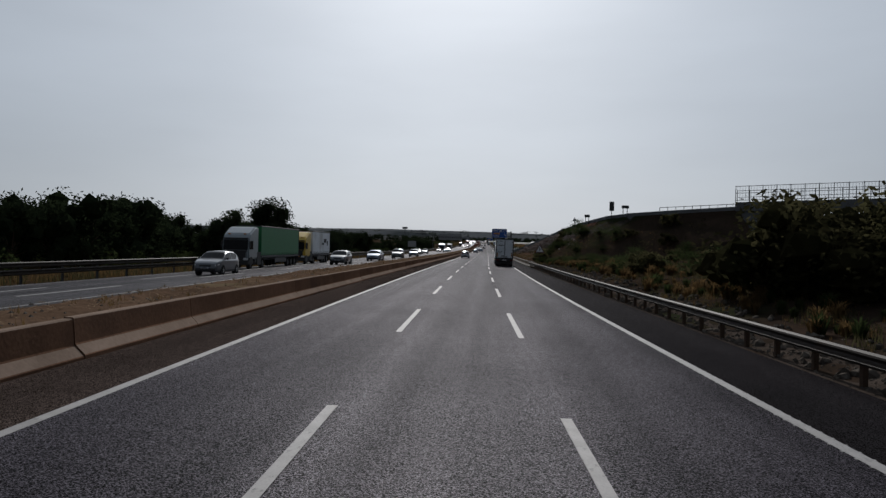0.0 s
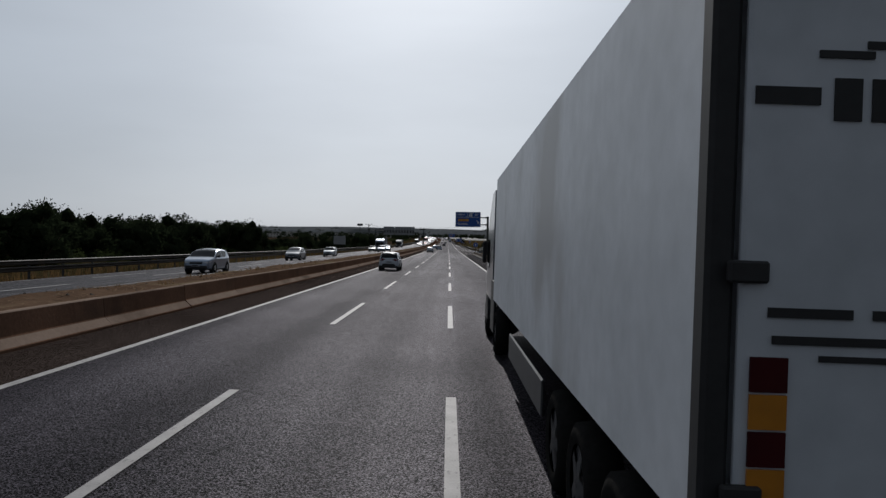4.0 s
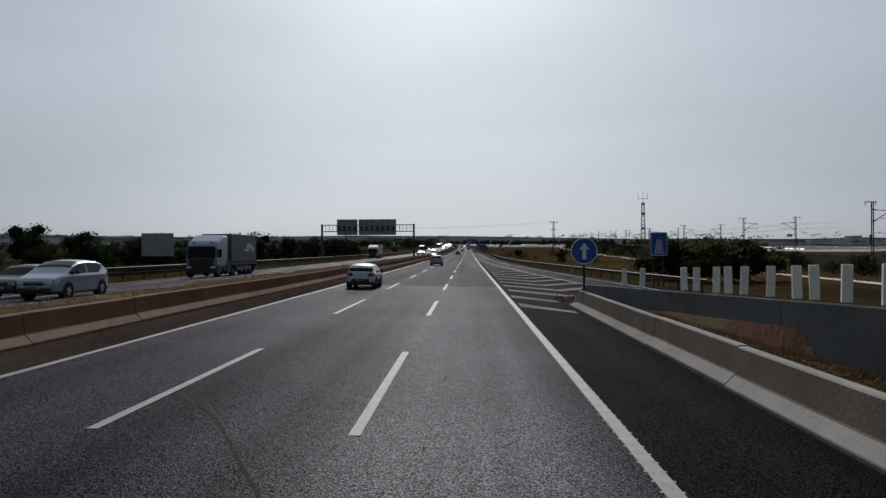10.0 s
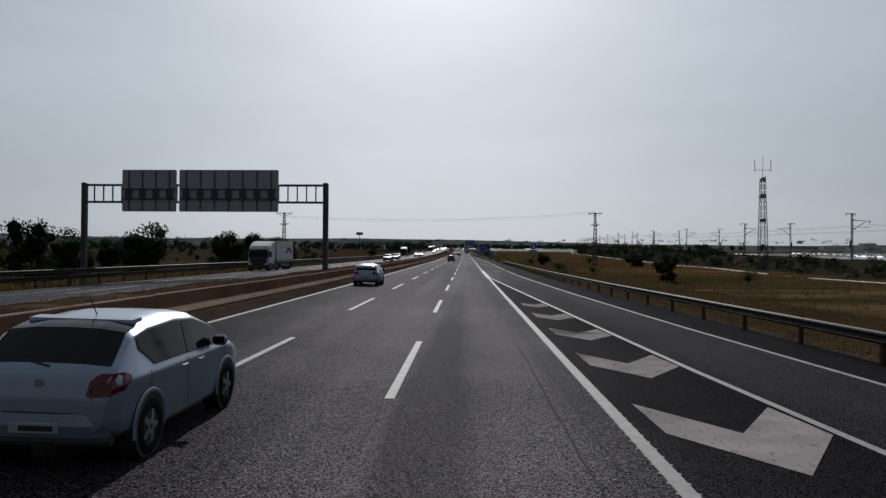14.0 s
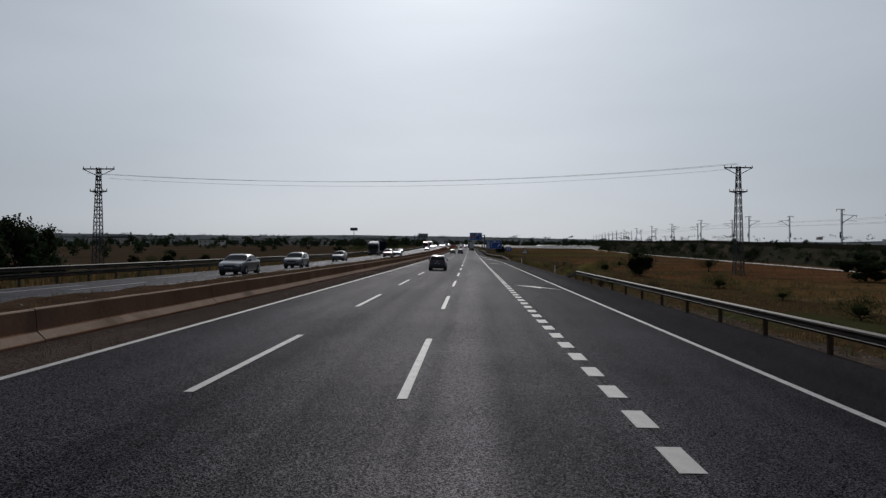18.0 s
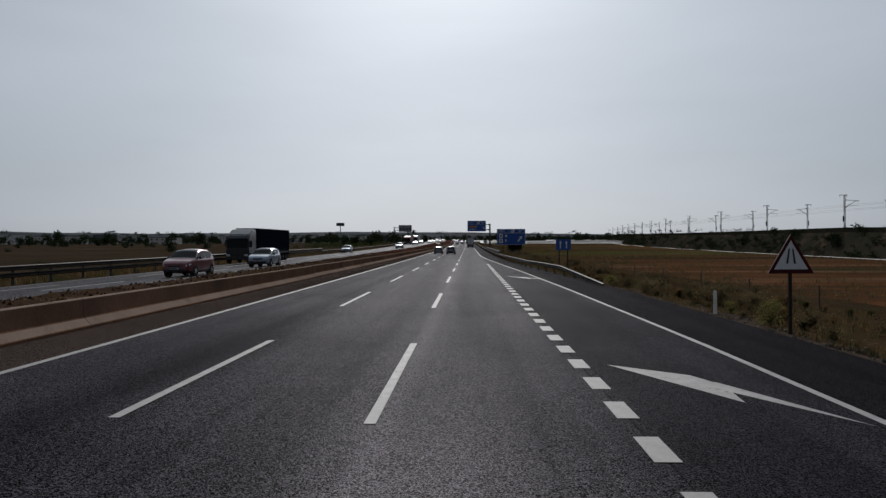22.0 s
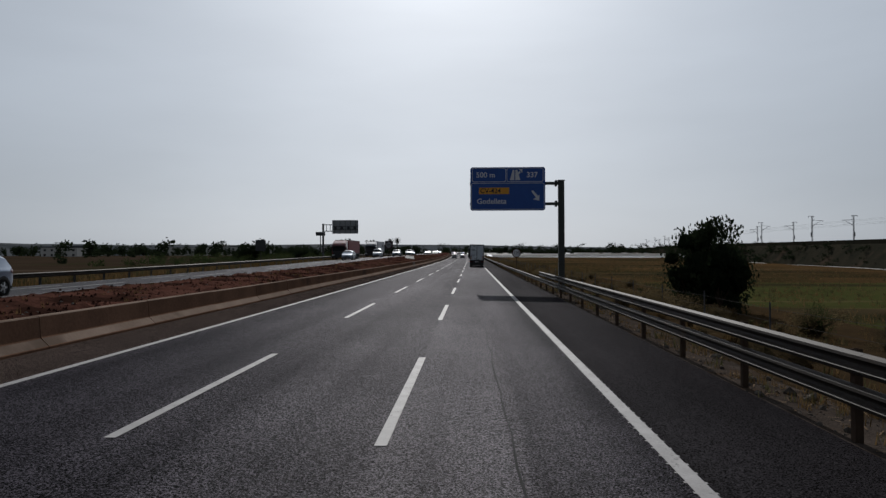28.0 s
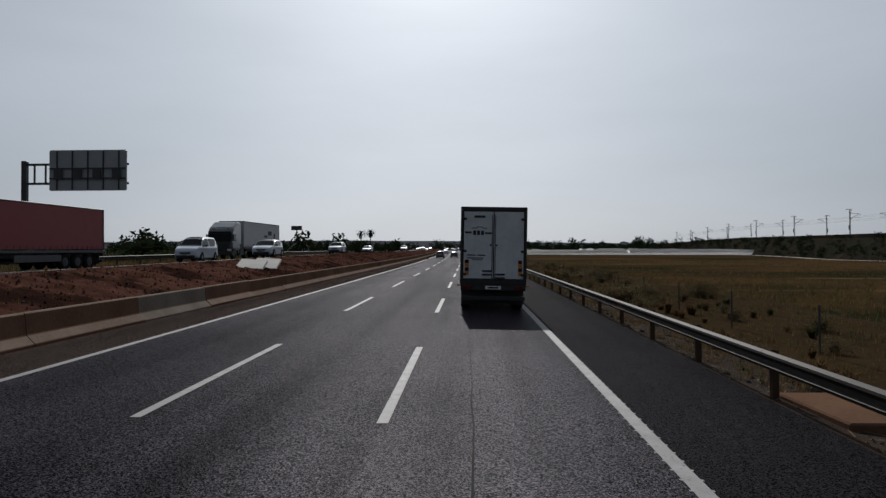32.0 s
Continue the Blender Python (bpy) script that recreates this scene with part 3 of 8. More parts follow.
crack([(-0.9, 300), (-0.85, 345), (-0.95, 400)], 0.04)
crack([(-0.55, 310), (-0.6, 350), (-0.5, 380)], 0.03)
crack([(-0.6, 185), (-0.7, 215), (-0.5, 240)], 0.015)
crack([(-3.6, 259.5), (-4.05, 262), (-5.4, 264.8), (-6.95, 267.4)], 0.045)
crack([(-0.8, 520), (-0.75, 570), (-0.8, 640)], 0.03)
crack([(1.2, 585), (1.25, 640), (1.0, 665)], 0.03)
crack([(1.35, 590), (1.45, 630), (1.3, 660)], 0.025)
crack([(-9.2, 500), (-9.0, 530), (-8.9, 545)], 0.03)
# ---- median and opposite carriageway ----
OPP_Z = poly_u([(-70, 0.66), (600, 0.66), (660, 0.9), (765, 1.2), (840, 1.75), (900, 2.0), (1100, 1.6), (1400, 0.7), (2400, 0.7)])


def opp(u, s):
    return OPP_Z(s) - 0.050 * (-17.0 - u)


random.seed(7)


def bumpy(u, s, a, f):
    return a * noise.noise(Vector((u * f, s * f, 3.1)))


def median_z(u, s):
    t = (-12.6 - u) / 4.2
    z = 0.95 + (opp(-16.8, s) - 0.95) * max(0, min(1, t))
    return z + (0 if t < 0.02 or t > 0.98 else 0.08 * math.sin(math.pi * t) + bumpy(u, s, 0.16, 0.9) + bumpy(u, s, 0.08, 2.7) + bumpy(u, s, 0.09, 5.5))


strip("median", SOIL_MEDIAN, S0, 330, -16.8, -12.6, median_z, step=1.6, cols=10, label="strip of tan soil and straw between the carriageways", category="soil")
strip("median", SOIL_TAN, 330, 655, -16.8, -12.6, median_z, step=1.6, cols=10, label="strip of brown bare soil between the carriageways", category="soil")
strip("median", SOIL_RED, 655, 1000, -16.8, -12.6, median_z, step=0.28, cols=18, label="strip of rough reddish bare soil between the carriageways", category="soil")
strip("median", SOIL_RED, 1000, S1, -16.8, -12.6, median_z, step=2, cols=6, label="strip of reddish bare soil between the carriageways", category="soil")
random.seed(8)
m = Mesh()
for i in range(9000):
    s = random.uniform(0, 1000)
    u = random.uniform(-16.7, -12.7)
    r = random.uniform(0.015, 0.055) * random.uniform(0.6, 1.4)
    q = P(u, s, median_z(u, s))
    m.poly([q + Vector((-r, 0, -0.02)), q + Vector((r * random.uniform(0.2, 1), -r, -0.02)), q + Vector((0, 0, r * 0.6))])
    m.poly([q + Vector((r * random.uniform(0.2, 1), -r, -0.02)), q + Vector((r, r, -0.02)), q + Vector((0, 0, r * 0.6))])
    m.poly([q + Vector((r, r, -0.02)), q + Vector((-r, 0, -0.02)), q + Vector((0, 0, r * 0.6))])
tagged(part("median_stones", m, PEBBLE), "loose grey stones on the median soil", "stones", "", "stuff")
m = Mesh()
for i in range(14000):
    s = random.uniform(560, 960)
    u = random.uniform(-16.7, -12.7)
    r = random.uniform(0.02, 0.07)
    q = P(u, s, median_z(u, s) + 0.01)
    a, b, c, e = q + Vector((-r, random.uniform(-r, 0), -0.03)), q + Vector((r, -r * 0.6, -0.03)), q + Vector((r * random.uniform(-0.4, 0.4), r, -0.03)), q + Vector((0, 0, r * 0.9))
    m.poly([a, b, e])
    m.poly([b, c, e])
    m.poly([c, a, e])
tagged(part("soil_clods", m, SOIL_RED), "loose clods of red brown soil on the median", "stones", "", "stuff")
opposite = strip("opposite_road", ASPHALT_FAR, S0, S1, -29.2, -16.8, opp, step=8, cols=2, label="pale worn asphalt of the opposite carriageway", category="road")
for u0, w in ((-17.4, 0.15), (-28.3, 0.2)):
    strip("opposite_edge_line", PAINT, S0, S1, u0 - w / 2, u0 + w / 2, lambda u, s: opp(u, s) + 0.006, step=8, label="solid white painted road line", category="road marking")
DASH3 = dash_mesh(7.6, 0.16)
for u0 in (-21.0, -24.6):
    for i in range(-3, 64):
        s = 17 * i - 3
        q = P(u0, s, opp(u0, s) + 0.008)
        d = P(u0, s + 7.6, opp(u0, s + 7.6)) - P(u0, s, opp(u0, s))
        ob = part("dash", DASH3, PAINT, opposite)
        ob.matrix_basis = pose(*q, math.degrees(math.asin(d.normalized().z)), 0, heading(s + 4))

# concrete barriers: precast pieces, each with foot, batter and joint
PROFILE = [(0.0, -0.05), (0.0, 0.06), (0.015, 0.08), (0.19, 0.25), (0.205, 0.28), (0.245, 0.745), (0.27, 0.77), (0.43, 0.77), (0.455, 0.745), (0.495, 0.28), (0.51, 0.25), (0.685, 0.08), (0.70, -0.05)]


def barrier(name, u0f, s0, s1, side, length, material, label, base, foot=None, fresh=-1, nose=0.0):
    root = thing(name, spot(u0f(s0), s0), label, "barrier")
    inv = root.matrix_basis.inverted()
    s = s0
    while s < s1 - 0.5:
        e = min(s + length, s1)
        m = Mesh()
        fall = random.uniform(-0.012, 0.012)

        def st(w):
            low = max(0.1, min(1.0, 0.25 + (s1 - w) / nose)) if nose else 1.0      # the last piece slopes down to the road
            return lambda a, b: inv @ P(u0f(w) + side * a + fall * 0.5, w, base(u0f(w)) + (b if b < 0.1 else 0.1 + (b - 0.1) * low) + fall)
        m.sweep(PROFILE, [st(w) for w in srange(s + 0.012, e - 0.012, 0.35 if nose and e > s1 - 1 else 6)])
        new_one = s <= fresh < e                   # one newer, paler section
        ob = part("barrier_section", m, CONCRETE if new_one else material, root)
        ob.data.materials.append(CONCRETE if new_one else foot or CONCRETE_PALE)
        ob.data.materials.append(CONCRETE_FOOT_LIT_TOP)
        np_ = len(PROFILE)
        # top faces coloured paler for the sun on them; lower batters are paler too
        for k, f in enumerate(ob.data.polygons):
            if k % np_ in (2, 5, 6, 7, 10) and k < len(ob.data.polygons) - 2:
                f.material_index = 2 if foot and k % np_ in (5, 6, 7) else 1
        s = e
    return root


random.seed(11)
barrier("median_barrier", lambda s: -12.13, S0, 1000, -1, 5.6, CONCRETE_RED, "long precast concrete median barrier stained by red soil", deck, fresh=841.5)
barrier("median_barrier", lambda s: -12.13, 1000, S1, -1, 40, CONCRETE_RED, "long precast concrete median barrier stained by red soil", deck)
barrier("roadside_barrier", poly_u([(111, 2.95), (125, 2.42), (220, 2.36), (260, 2.55), (289, 2.5)]), 111.5, 287.9, 1, 5.6, CONCRETE, "pale precast concrete safety barrier along the hard shoulder", deck, CONCRETE_FOOT_LIT_TOP, nose=1.9)


# ---- steel guard rails ----
W_BEAM = [(0.0, 0.0), (0.07, 0.035), (0.08, 0.075), (0.015, 0.12), (0.0, 0.155), (0.015, 0.19), (0.08, 0.235), (0.07, 0.275), (0.0, 0.31)]


def guard_rail(uf, s0, s1, side, base, label, top=0.76, post_step=4.0, second=None, fine=True, ends=(0, 0), pm=None):
    """side: +1 when the rail stands to the right of its traffic. One beam per 4 m, posts behind it."""
    pm = pm or RUST
    root = thing("guard_rail", spot(uf(s0), s0), label, "guard rail")
    inv = root.matrix_basis.inverted()

    def beam(a, b, h):
        m = Mesh()

        def lift(w):
            d = 0.0
            if ends[0] and w < s0 + ends[0]:
                d -= (1 - (w - s0) / ends[0]) * 0.62
            if ends[1] and w > s1 - ends[1]:
                d -= (1 - (s1 - w) / ends[1]) * 0.62
            return d
        prof = [(-x, z) for x, z in W_BEAM] + [(0.02 - x * 0.6, z) for x, z in reversed(W_BEAM)]
        sts = [(lambda w: lambda x, z: inv @ P(uf(w) + side * (x + 0.08), w, base(uf(w), w) + h - 0.31 + z + lift(w)))(w) for w in srange(a, b, 4)]
        m.sweep(prof, sts)
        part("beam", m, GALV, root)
    for h in [top] + ([second[2]] if second else []):
        a0, b0 = (s0, s1) if h == top else second[:2]
        stp = 4.0 if fine else 40.0
        n = int(round((b0 - a0) / stp))
        for i in range(n):
            beam(a0 + i * stp, a0 + (i + 1) * stp + (0.05 if fine else 0), h)
    pmesh = {}
    for s in srange(s0 + 1, s1 - 1, post_step):
        u = uf(s) + side * 0.17
        hh = top + 0.02
        if second and second[0] <= s <= second[1]:
            hh = second[2] + 0.02
        if (ends[0] and s < s0 + ends[0]) or (ends[1] and s > s1 - ends[1]):
            hh = 0.35
        if hh not in pmesh:
            m = Mesh()
            m.prism([(-0.055, -0.06), (0.055, -0.06), (0.055, -0.05), (-0.045, -0.05), (-0.045, 0.05), (0.055, 0.05), (0.055, 0.06), (-0.055, 0.06)], -0.25, hh, "z")
            pmesh[hh] = m.done("post", pm)
        q = inv @ P(u, s, base(u, s))
        part("post", pmesh[hh], pm, root, at=tuple(q))
    return root


flat = lambda u, s: deck(min(u, 6.0))
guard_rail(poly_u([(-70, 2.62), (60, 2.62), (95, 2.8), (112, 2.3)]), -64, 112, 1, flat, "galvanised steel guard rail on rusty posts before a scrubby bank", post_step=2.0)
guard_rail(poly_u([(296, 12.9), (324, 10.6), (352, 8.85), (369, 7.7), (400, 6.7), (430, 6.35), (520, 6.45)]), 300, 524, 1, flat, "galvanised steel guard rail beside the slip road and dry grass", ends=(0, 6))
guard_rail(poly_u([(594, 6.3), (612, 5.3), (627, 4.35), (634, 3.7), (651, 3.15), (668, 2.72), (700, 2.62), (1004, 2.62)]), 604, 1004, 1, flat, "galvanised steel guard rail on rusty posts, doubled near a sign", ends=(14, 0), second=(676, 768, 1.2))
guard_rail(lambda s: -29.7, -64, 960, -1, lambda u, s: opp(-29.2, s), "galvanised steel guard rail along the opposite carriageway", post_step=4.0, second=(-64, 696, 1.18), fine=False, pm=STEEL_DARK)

# ---- slip road, retaining wall and bank ----
WALL_U = poly_u([(119, 34), (124.5, 25), (128.5, 20), (134, 17), (150, 15.1), (170, 12.9), (200, 9.6), (240, 5.7), (292, 3.7)])
WALL_Z = poly_u([(119, 9.8), (128.5, 9.0), (134, 8.7), (150, 8.2), (170, 7.2), (200, 4.85), (240, 2.3), (292, 0.8)])
RPTS = [(75, 104), (50, 112), (34, 119), (25, 124.5), (20, 128.5), (17, 134), (15.1, 150), (12.9, 170), (9.6, 200), (5.7, 240), (3.7, 290.9)]
RZ = [10.2, 10.0, 9.8, 9.3, 9.0, 8.7, 8.2, 7.2, 4.85, 2.3, 0.74]


def near_ramp(u, s):
    """Distance to the slip road's near edge, its height there, and whether the point lies beyond it."""
    best = (1e9, 0, 1)
    for (a, b), z0, z1 in zip(zip(RPTS[1:-1], RPTS[2:]), RZ[1:-1], RZ[2:]):
        du, ds = b[0] - a[0], b[1] - a[1]
        t = max(0, min(1, ((u - a[0]) * du + (s - a[1]) * ds) / (du * du + ds * ds)))
        x, y = u - a[0] - t * du, s - a[1] - t * ds
        d = math.hypot(x, y)
        if d < best[0]:
            best = (d, z0 + (z1 - z0) * t, x * ds - y * du)
    return best


def bank_z(u, s):
    d, z, beyond = near_ramp(u, s)
    near = max(0.0, min(1.0, (u - 2.6) / 1.6))
    floor = -0.06 + 0.3 * near + 0.03 * max(0, u - 3)
    if s < 105:
        floor = -0.07 + 0.22 * near + 0.10 * max(0, min(u - 3, 12)) + bumpy(u, s, 0.4, 0.12) * near
    if beyond > 0 and s > 118:
        return z - 0.5
    foot = z - 1.1
    if s > 140:
        # a soil apron, a rough rock face, then soil up to the wall
        span = max(1.0, WALL_U(s) - 3.1)
        f = max(0, min(1, (u - 3.1) / span))
        low = 0.32 - 0.5 * max(0.0, min(1.0, (s - 278) / 9))
        high = max(low + 0.03, foot)
        k = np.interp(f, [0, 0.45, 0.68, 1], [0, 0.22, 0.72, 1])
        h = low + (high - low) * float(k)
        rough = max(0.0, min(1.0, (high - 0.9) / 2.0)) * (0.55 if 0.4 < f < 0.8 else 0.15)
        return h + rough * (noise.noise(Vector((u * 0.9, s * 0.55, 1))) + 0.6 * noise.noise(Vector((u * 2.1, s * 1.7, 5)))) + bumpy(u, s, 0.05, 2)
    h = max(floor, foot - 0.62 * d)
    return h + (0.35 * noise.noise(Vector((u * 0.5, s * 0.5, 1))) * max(0, min(1, h)) + bumpy(u, s, 0.08, 1.7)) * near


strip("bank_foot", GRAVEL, S0, 112, 2.55, 4.3, lambda u, s: bank_z(u, s) + 0.015, step=1.5, cols=5, label="grey gravel and stones below the guard rail", category="gravel")
strip("bank", BANK_SCRUB, S0, 140, 2.55, lambda s: 52 if s < 112 else 3 + 1.02 * (WALL_U(max(s, 119)) - 3), bank_z, step=1.5, cols=56, label="steep brown soil bank with dry grass below the slip road", category="bank")
strip("rocky_bank", SOIL_APRON, 140, 292, 2.98, lambda s: WALL_U(s) + 0.05, bank_z, step=0.7, cols=22, label="brown soil slope with a cut rock face below the wall", category="bank")
wall = thing("retaining_wall", spot(19, 129), "long grey concrete retaining wall of a descending slip road", "wall")
inv = wall.matrix_basis.inverted()
pts = []
for (a, b), z0, z1 in zip(zip(RPTS[2:-1], RPTS[3:]), RZ[2:-1], RZ[3:]):
    n = max(1, int(math.hypot(b[0] - a[0], b[1] - a[1]) / 5))
    pts += [(a[0] + (b[0] - a[0]) * i / n, a[1] + (b[1] - a[1]) * i / n, z0 + (z1 - z0) * i / n) for i in range(n)]
pts += [(*RPTS[-1], RZ[-1]), (3.62, 292.9, 0.0)]
for (u0, s0, z0), (u1, s1, z1) in zip(pts[:-1], pts[1:]):
    m = Mesh()
    dv = Vector((u1 - u0, s1 - s0)).normalized() * 0.012
    nx = Vector((dv.y, -dv.x)).normalized() * 0.35
    sts = []
    for (u, s, z, g) in ((u0 + dv.x, s0 + dv.y, z0, 1), (u1 - dv.x, s1 - dv.y, z1, -1)):
        sts.append((lambda u, s, z: lambda a, b: inv @ P(u + nx.x * a, s + nx.y * a, (z if b else max(-0.3, z - 2.2))))(u, s, z))
    m.sweep([(0, 0), (0, 1), (1, 1), (1, 0)], sts)
    part("wall_panel", m, CONCRETE_GREY, wall)
m = Mesh()
for (u0, s0), (u1, s1), z0, z1 in zip(RPTS[:-1], RPTS[1:], RZ[:-1], RZ[1:]):
    d = Vector((u1 - u0, s1 - s0)).normalized()
    nx = Vector((d.y, -d.x)) * 7.5
    m.poly([P(u0, s0, z0 - 0.55), P(u1, s1, z1 - 0.62), P(u1 + nx.x, s1 + nx.y, z1 - 0.62), P(u0 + nx.x, s0 + nx.y, z0 - 0.55)])
tagged(part("slip_road", m, ASPHALT_DARK), "asphalt slip road descending behind the wall", "road", "", "structure")

# boulders on the cut face
random.seed(21)
m = Mesh()


def boulder(m, c, r):
    bm = bmesh.new()
    bmesh.ops.create_icosphere(bm, subdivisions=1, radius=1)
    o = Vector((random.uniform(0, 99), random.uniform(0, 99), random.uniform(0, 99)))
    turn_ = pose(0, 0, 0, random.uniform(0, 360), random.uniform(0, 360), random.uniform(0, 360))
    for v in bm.verts:
        v.co = turn_ @ v.co
    k3 = [random.uniform(0.75, 1.35) for _ in range(3)]
    for v in bm.verts:
        d = 1 + 0.45 * noise.noise(v.co * 1.3 + o) + random.uniform(-0.24, 0.2)
        v.co = Vector((v.co.x * r * d * k3[0], v.co.y * r * d * k3[1], v.co.z * r * d * k3[2])) + c
    m.add_bm(bm)


for i in range(160):
    s = random.uniform(128, 238)
    wu = WALL_U(max(s, 126))
    f = random.uniform(0.40, 0.66)
    u = 3.1 + (wu - 3.1) * f
    if bank_z(u, s) < 0.75:
        continue
    boulder(m, P(u, s, bank_z(u, s) + 0.02), random.choice((0.10, 0.13, 0.17, 0.22, 0.3)) * random.uniform(0.8, 1.2) * max(0.3, min(1.0, (WALL_Z(s) - 0.5) / 7)))
tagged(part("loose_rocks", m, ROCK), "broken rocks fallen below a road cutting", "rocks", "", "stuff")
# the cut face itself: packed angular blocks with deep joints, each block broken again
def block_height(y, z, seed):
    """Relief of packed blocks over a face, y along it and z up it: tilted facets, deep joints."""
    q = Vector((seed, y, z))
    q += Vector((0, noise.noise(q * 1.2), noise.noise(q * 1.2 + Vector((0, 9, 0))))) * 0.3
    dist, near = noise.voronoi(q)
    c = near[0]
    lean = Vector((0, noise.cell(c * 5.7 + Vector((4, 4, 4))) - 0.5, noise.cell(c * 2.3 + Vector((8, 1, 3))) - 0.5))
    return min(1.0, (dist[1] - dist[0]) * 4.5), lean.dot(q - c), noise.cell(c * 7.7) - 0.5


m = Mesh()
NC = 46
rows_ = srange(137, 240, 0.15)
for s in rows_:
    wu = WALL_U(max(s, 126))
    span = wu - 3.1
    high = max(0.0, min(1.0, (WALL_Z(s) - 1.9) / 2.2, (s - 137) / 5))
    for i in range(NC + 1):
        t = i / NC
        f = 0.50 + 0.05 * noise.noise(Vector((s * 0.13, 2, 8))) + (0.36 + 0.06 * noise.noise(Vector((s * 0.19, 7, 1)))) * t
        u = 3.1 + span * f
        bz = bank_z(u, s)
        g1, l1, c1 = block_height(s * 0.62, bz * 1.7, 0.4)
        g2, l2, c2 = block_height(s * 1.7, bz * 4.6, 7.4)
        h = 0.40 * g1 ** 0.6 + 0.22 * l1 + 0.26 * c1 + 0.15 * g2 ** 0.6 + 0.10 * l2 + 0.13 * c2 + 0.05 * noise.noise(Vector((s * 9, bz * 9, 2)))
        edge = min(1.0, 5 * t, 5 * (1 - t)) * high
        h = (h + 0.06) * edge - 0.25 * (1 - edge)
        m.v.append(tuple(P(u - 0.75 * h, s, bz + 0.6 * h)))
w = NC + 1
for j in range(len(rows_) - 1):
    for i in range(NC):
        k = j * w + i
        m.f.append((k, k + 1, k + w + 1, k + w))
tagged(part("rock_face", m, ROCK), "cut face of broken grey brown rock above red soil", "rock face", "", "structure")
strip("upper_bank", SCRUB_GREY, 128, 262, lambda s: 3.1 + 0.74 * (WALL_U(s) - 3.1), lambda s: WALL_U(s) - 0.02, lambda u, s: bank_z(u, s) + 0.07, step=0.7, cols=16, label="grey brown scrubby soil between the rock face and the wall", category="bank")

# broken ground and rubble where barrier and wall end
random.seed(22)


def nose_z(u, s):
    d = min((u - 2.3) / 0.4, (3.7 - u) / 0.25, (s - 286.6) / 0.6, (293.2 - s) / 0.8, 1.0)
    return deck(u) - 0.02 + max(0.0, d) * (0.10 + 0.10 * noise.noise(Vector((u * 2.6, s * 2.1, 3))) + 0.05 * noise.noise(Vector((u * 7, s * 7, 9))))


strip("broken_ground", GRAVEL, 286.6, 293.2, 2.3, 3.7, nose_z, step=0.14, cols=12, label="broken dark soil at the end of the barrier", category="soil")
m = Mesh()
for i in range(110):
    s = random.uniform(287.0, 293.0)
    u = random.uniform(2.42, 3.6)
    boulder(m, P(u, s, nose_z(u, s) + 0.01), random.choice((0.02, 0.025, 0.03, 0.045, 0.07)))
tagged(part("barrier_rubble", m, PEBBLE), "broken concrete lumps and stones beside the barrier end", "rubble", "", "stuff")
for u, s, x, y, rz in ((3.1, 292.5, 0.7, 0.35, 20), (2.7, 291.9, 0.22, 0.16, 70)):
    ob = part("concrete_fragment", Mesh().box(x, y, 0.12, 0.03), CONCRETE)
    ob.matrix_basis = spot(u, s, nose_z(u, s) + 0.05, rz) @ pose(0, 0, 0, 9, -6, 0)
    tagged(ob, "pale broken concrete fragment in the rubble", "rubble", "concrete fragments")

# bridge of the slip road
bridge = thing("bridge", spot(34, 119), "concrete road bridge with steel parapet rails", "bridge")
inv = bridge.matrix_basis.inverted()
A, B = (34, 119, 10.6), (75, 104, 11.7)
d2 = Vector((B[0] - A[0], B[1] - A[1])).normalized()
n2 = Vector((d2.y, -d2.x)) * -1


def bridge_pt(t, off, z):
    u, s = A[0] + (B[0] - A[0]) * t, A[1] + (B[1] - A[1]) * t
    return inv @ P(u + n2.x * off, s + n2.y * off, A[2] + (B[2] - A[2]) * t + z)


m = Mesh()
m.sweep([(-0.3, -1.5), (-0.3, -0.15), (9, -0.15), (9, -1.5)], [(lambda t: lambda a, b: bridge_pt(t, a, b))(t) for t in (0.0, 0.5, 1.0)])
part("deck", m, CONCRETE_GREY, bridge)
m = Mesh()
m.sweep([(0.2, -9.5), (0.2, -1.5), (8.6, -1.5), (8.6, -9.5)], [(lambda t: lambda a, b: bridge_pt(t, a, b))(t) for t in (0.0, 0.27)])
part("abutment", m, CONCRETE_GREY, bridge)
m = Mesh()
m.sweep([(0.2, -9.5), (0.2, -1.5), (8.6, -1.5), (8.6, -9.5)], [(lambda t: lambda a, b: bridge_pt(t, a, b))(t) for t in (0.78, 0.84)])
part("abutment", m, CONCRETE_GREY, bridge)
for off in (0.0, 8.6):
    for h in (0.3, 1.4, 2.45):
        m = Mesh().tube(bridge_pt(0.0, off, h - 0.15), bridge_pt(1.0, off, h - 0.15), 0.045, n=6)
        part("rail_bar", m, STEEL_DARK, bridge)
    for i in range(24):
        t = i / 23
        m = Mesh().tube(bridge_pt(t, off, -0.2), bridge_pt(t, off, 2.4), 0.055, n=6)
        part("rail_post", m, STEEL_DARK, bridge)
    for i in range(110 if off == 0 else 0):
        t = (i + 0.5) / 110
        part("rail_rod", Mesh().tube(bridge_pt(t, off, 0.15), bridge_pt(t, off, 2.3), 0.018, n=4, caps=False), STEEL_DARK, bridge)
for i in range(10):
    t = i / 9
    q0 = (34 - 10 * t, 119 + 6 * t, 9.8 - 0.4 * t)
    m = Mesh().tube(inv @ P(q0[0], q0[1], q0[2] - 0.1), inv @ P(q0[0], q0[1], q0[2] + 0.45), 0.05, n=6)
    part("rail_post", m, STEEL_DARK, bridge)
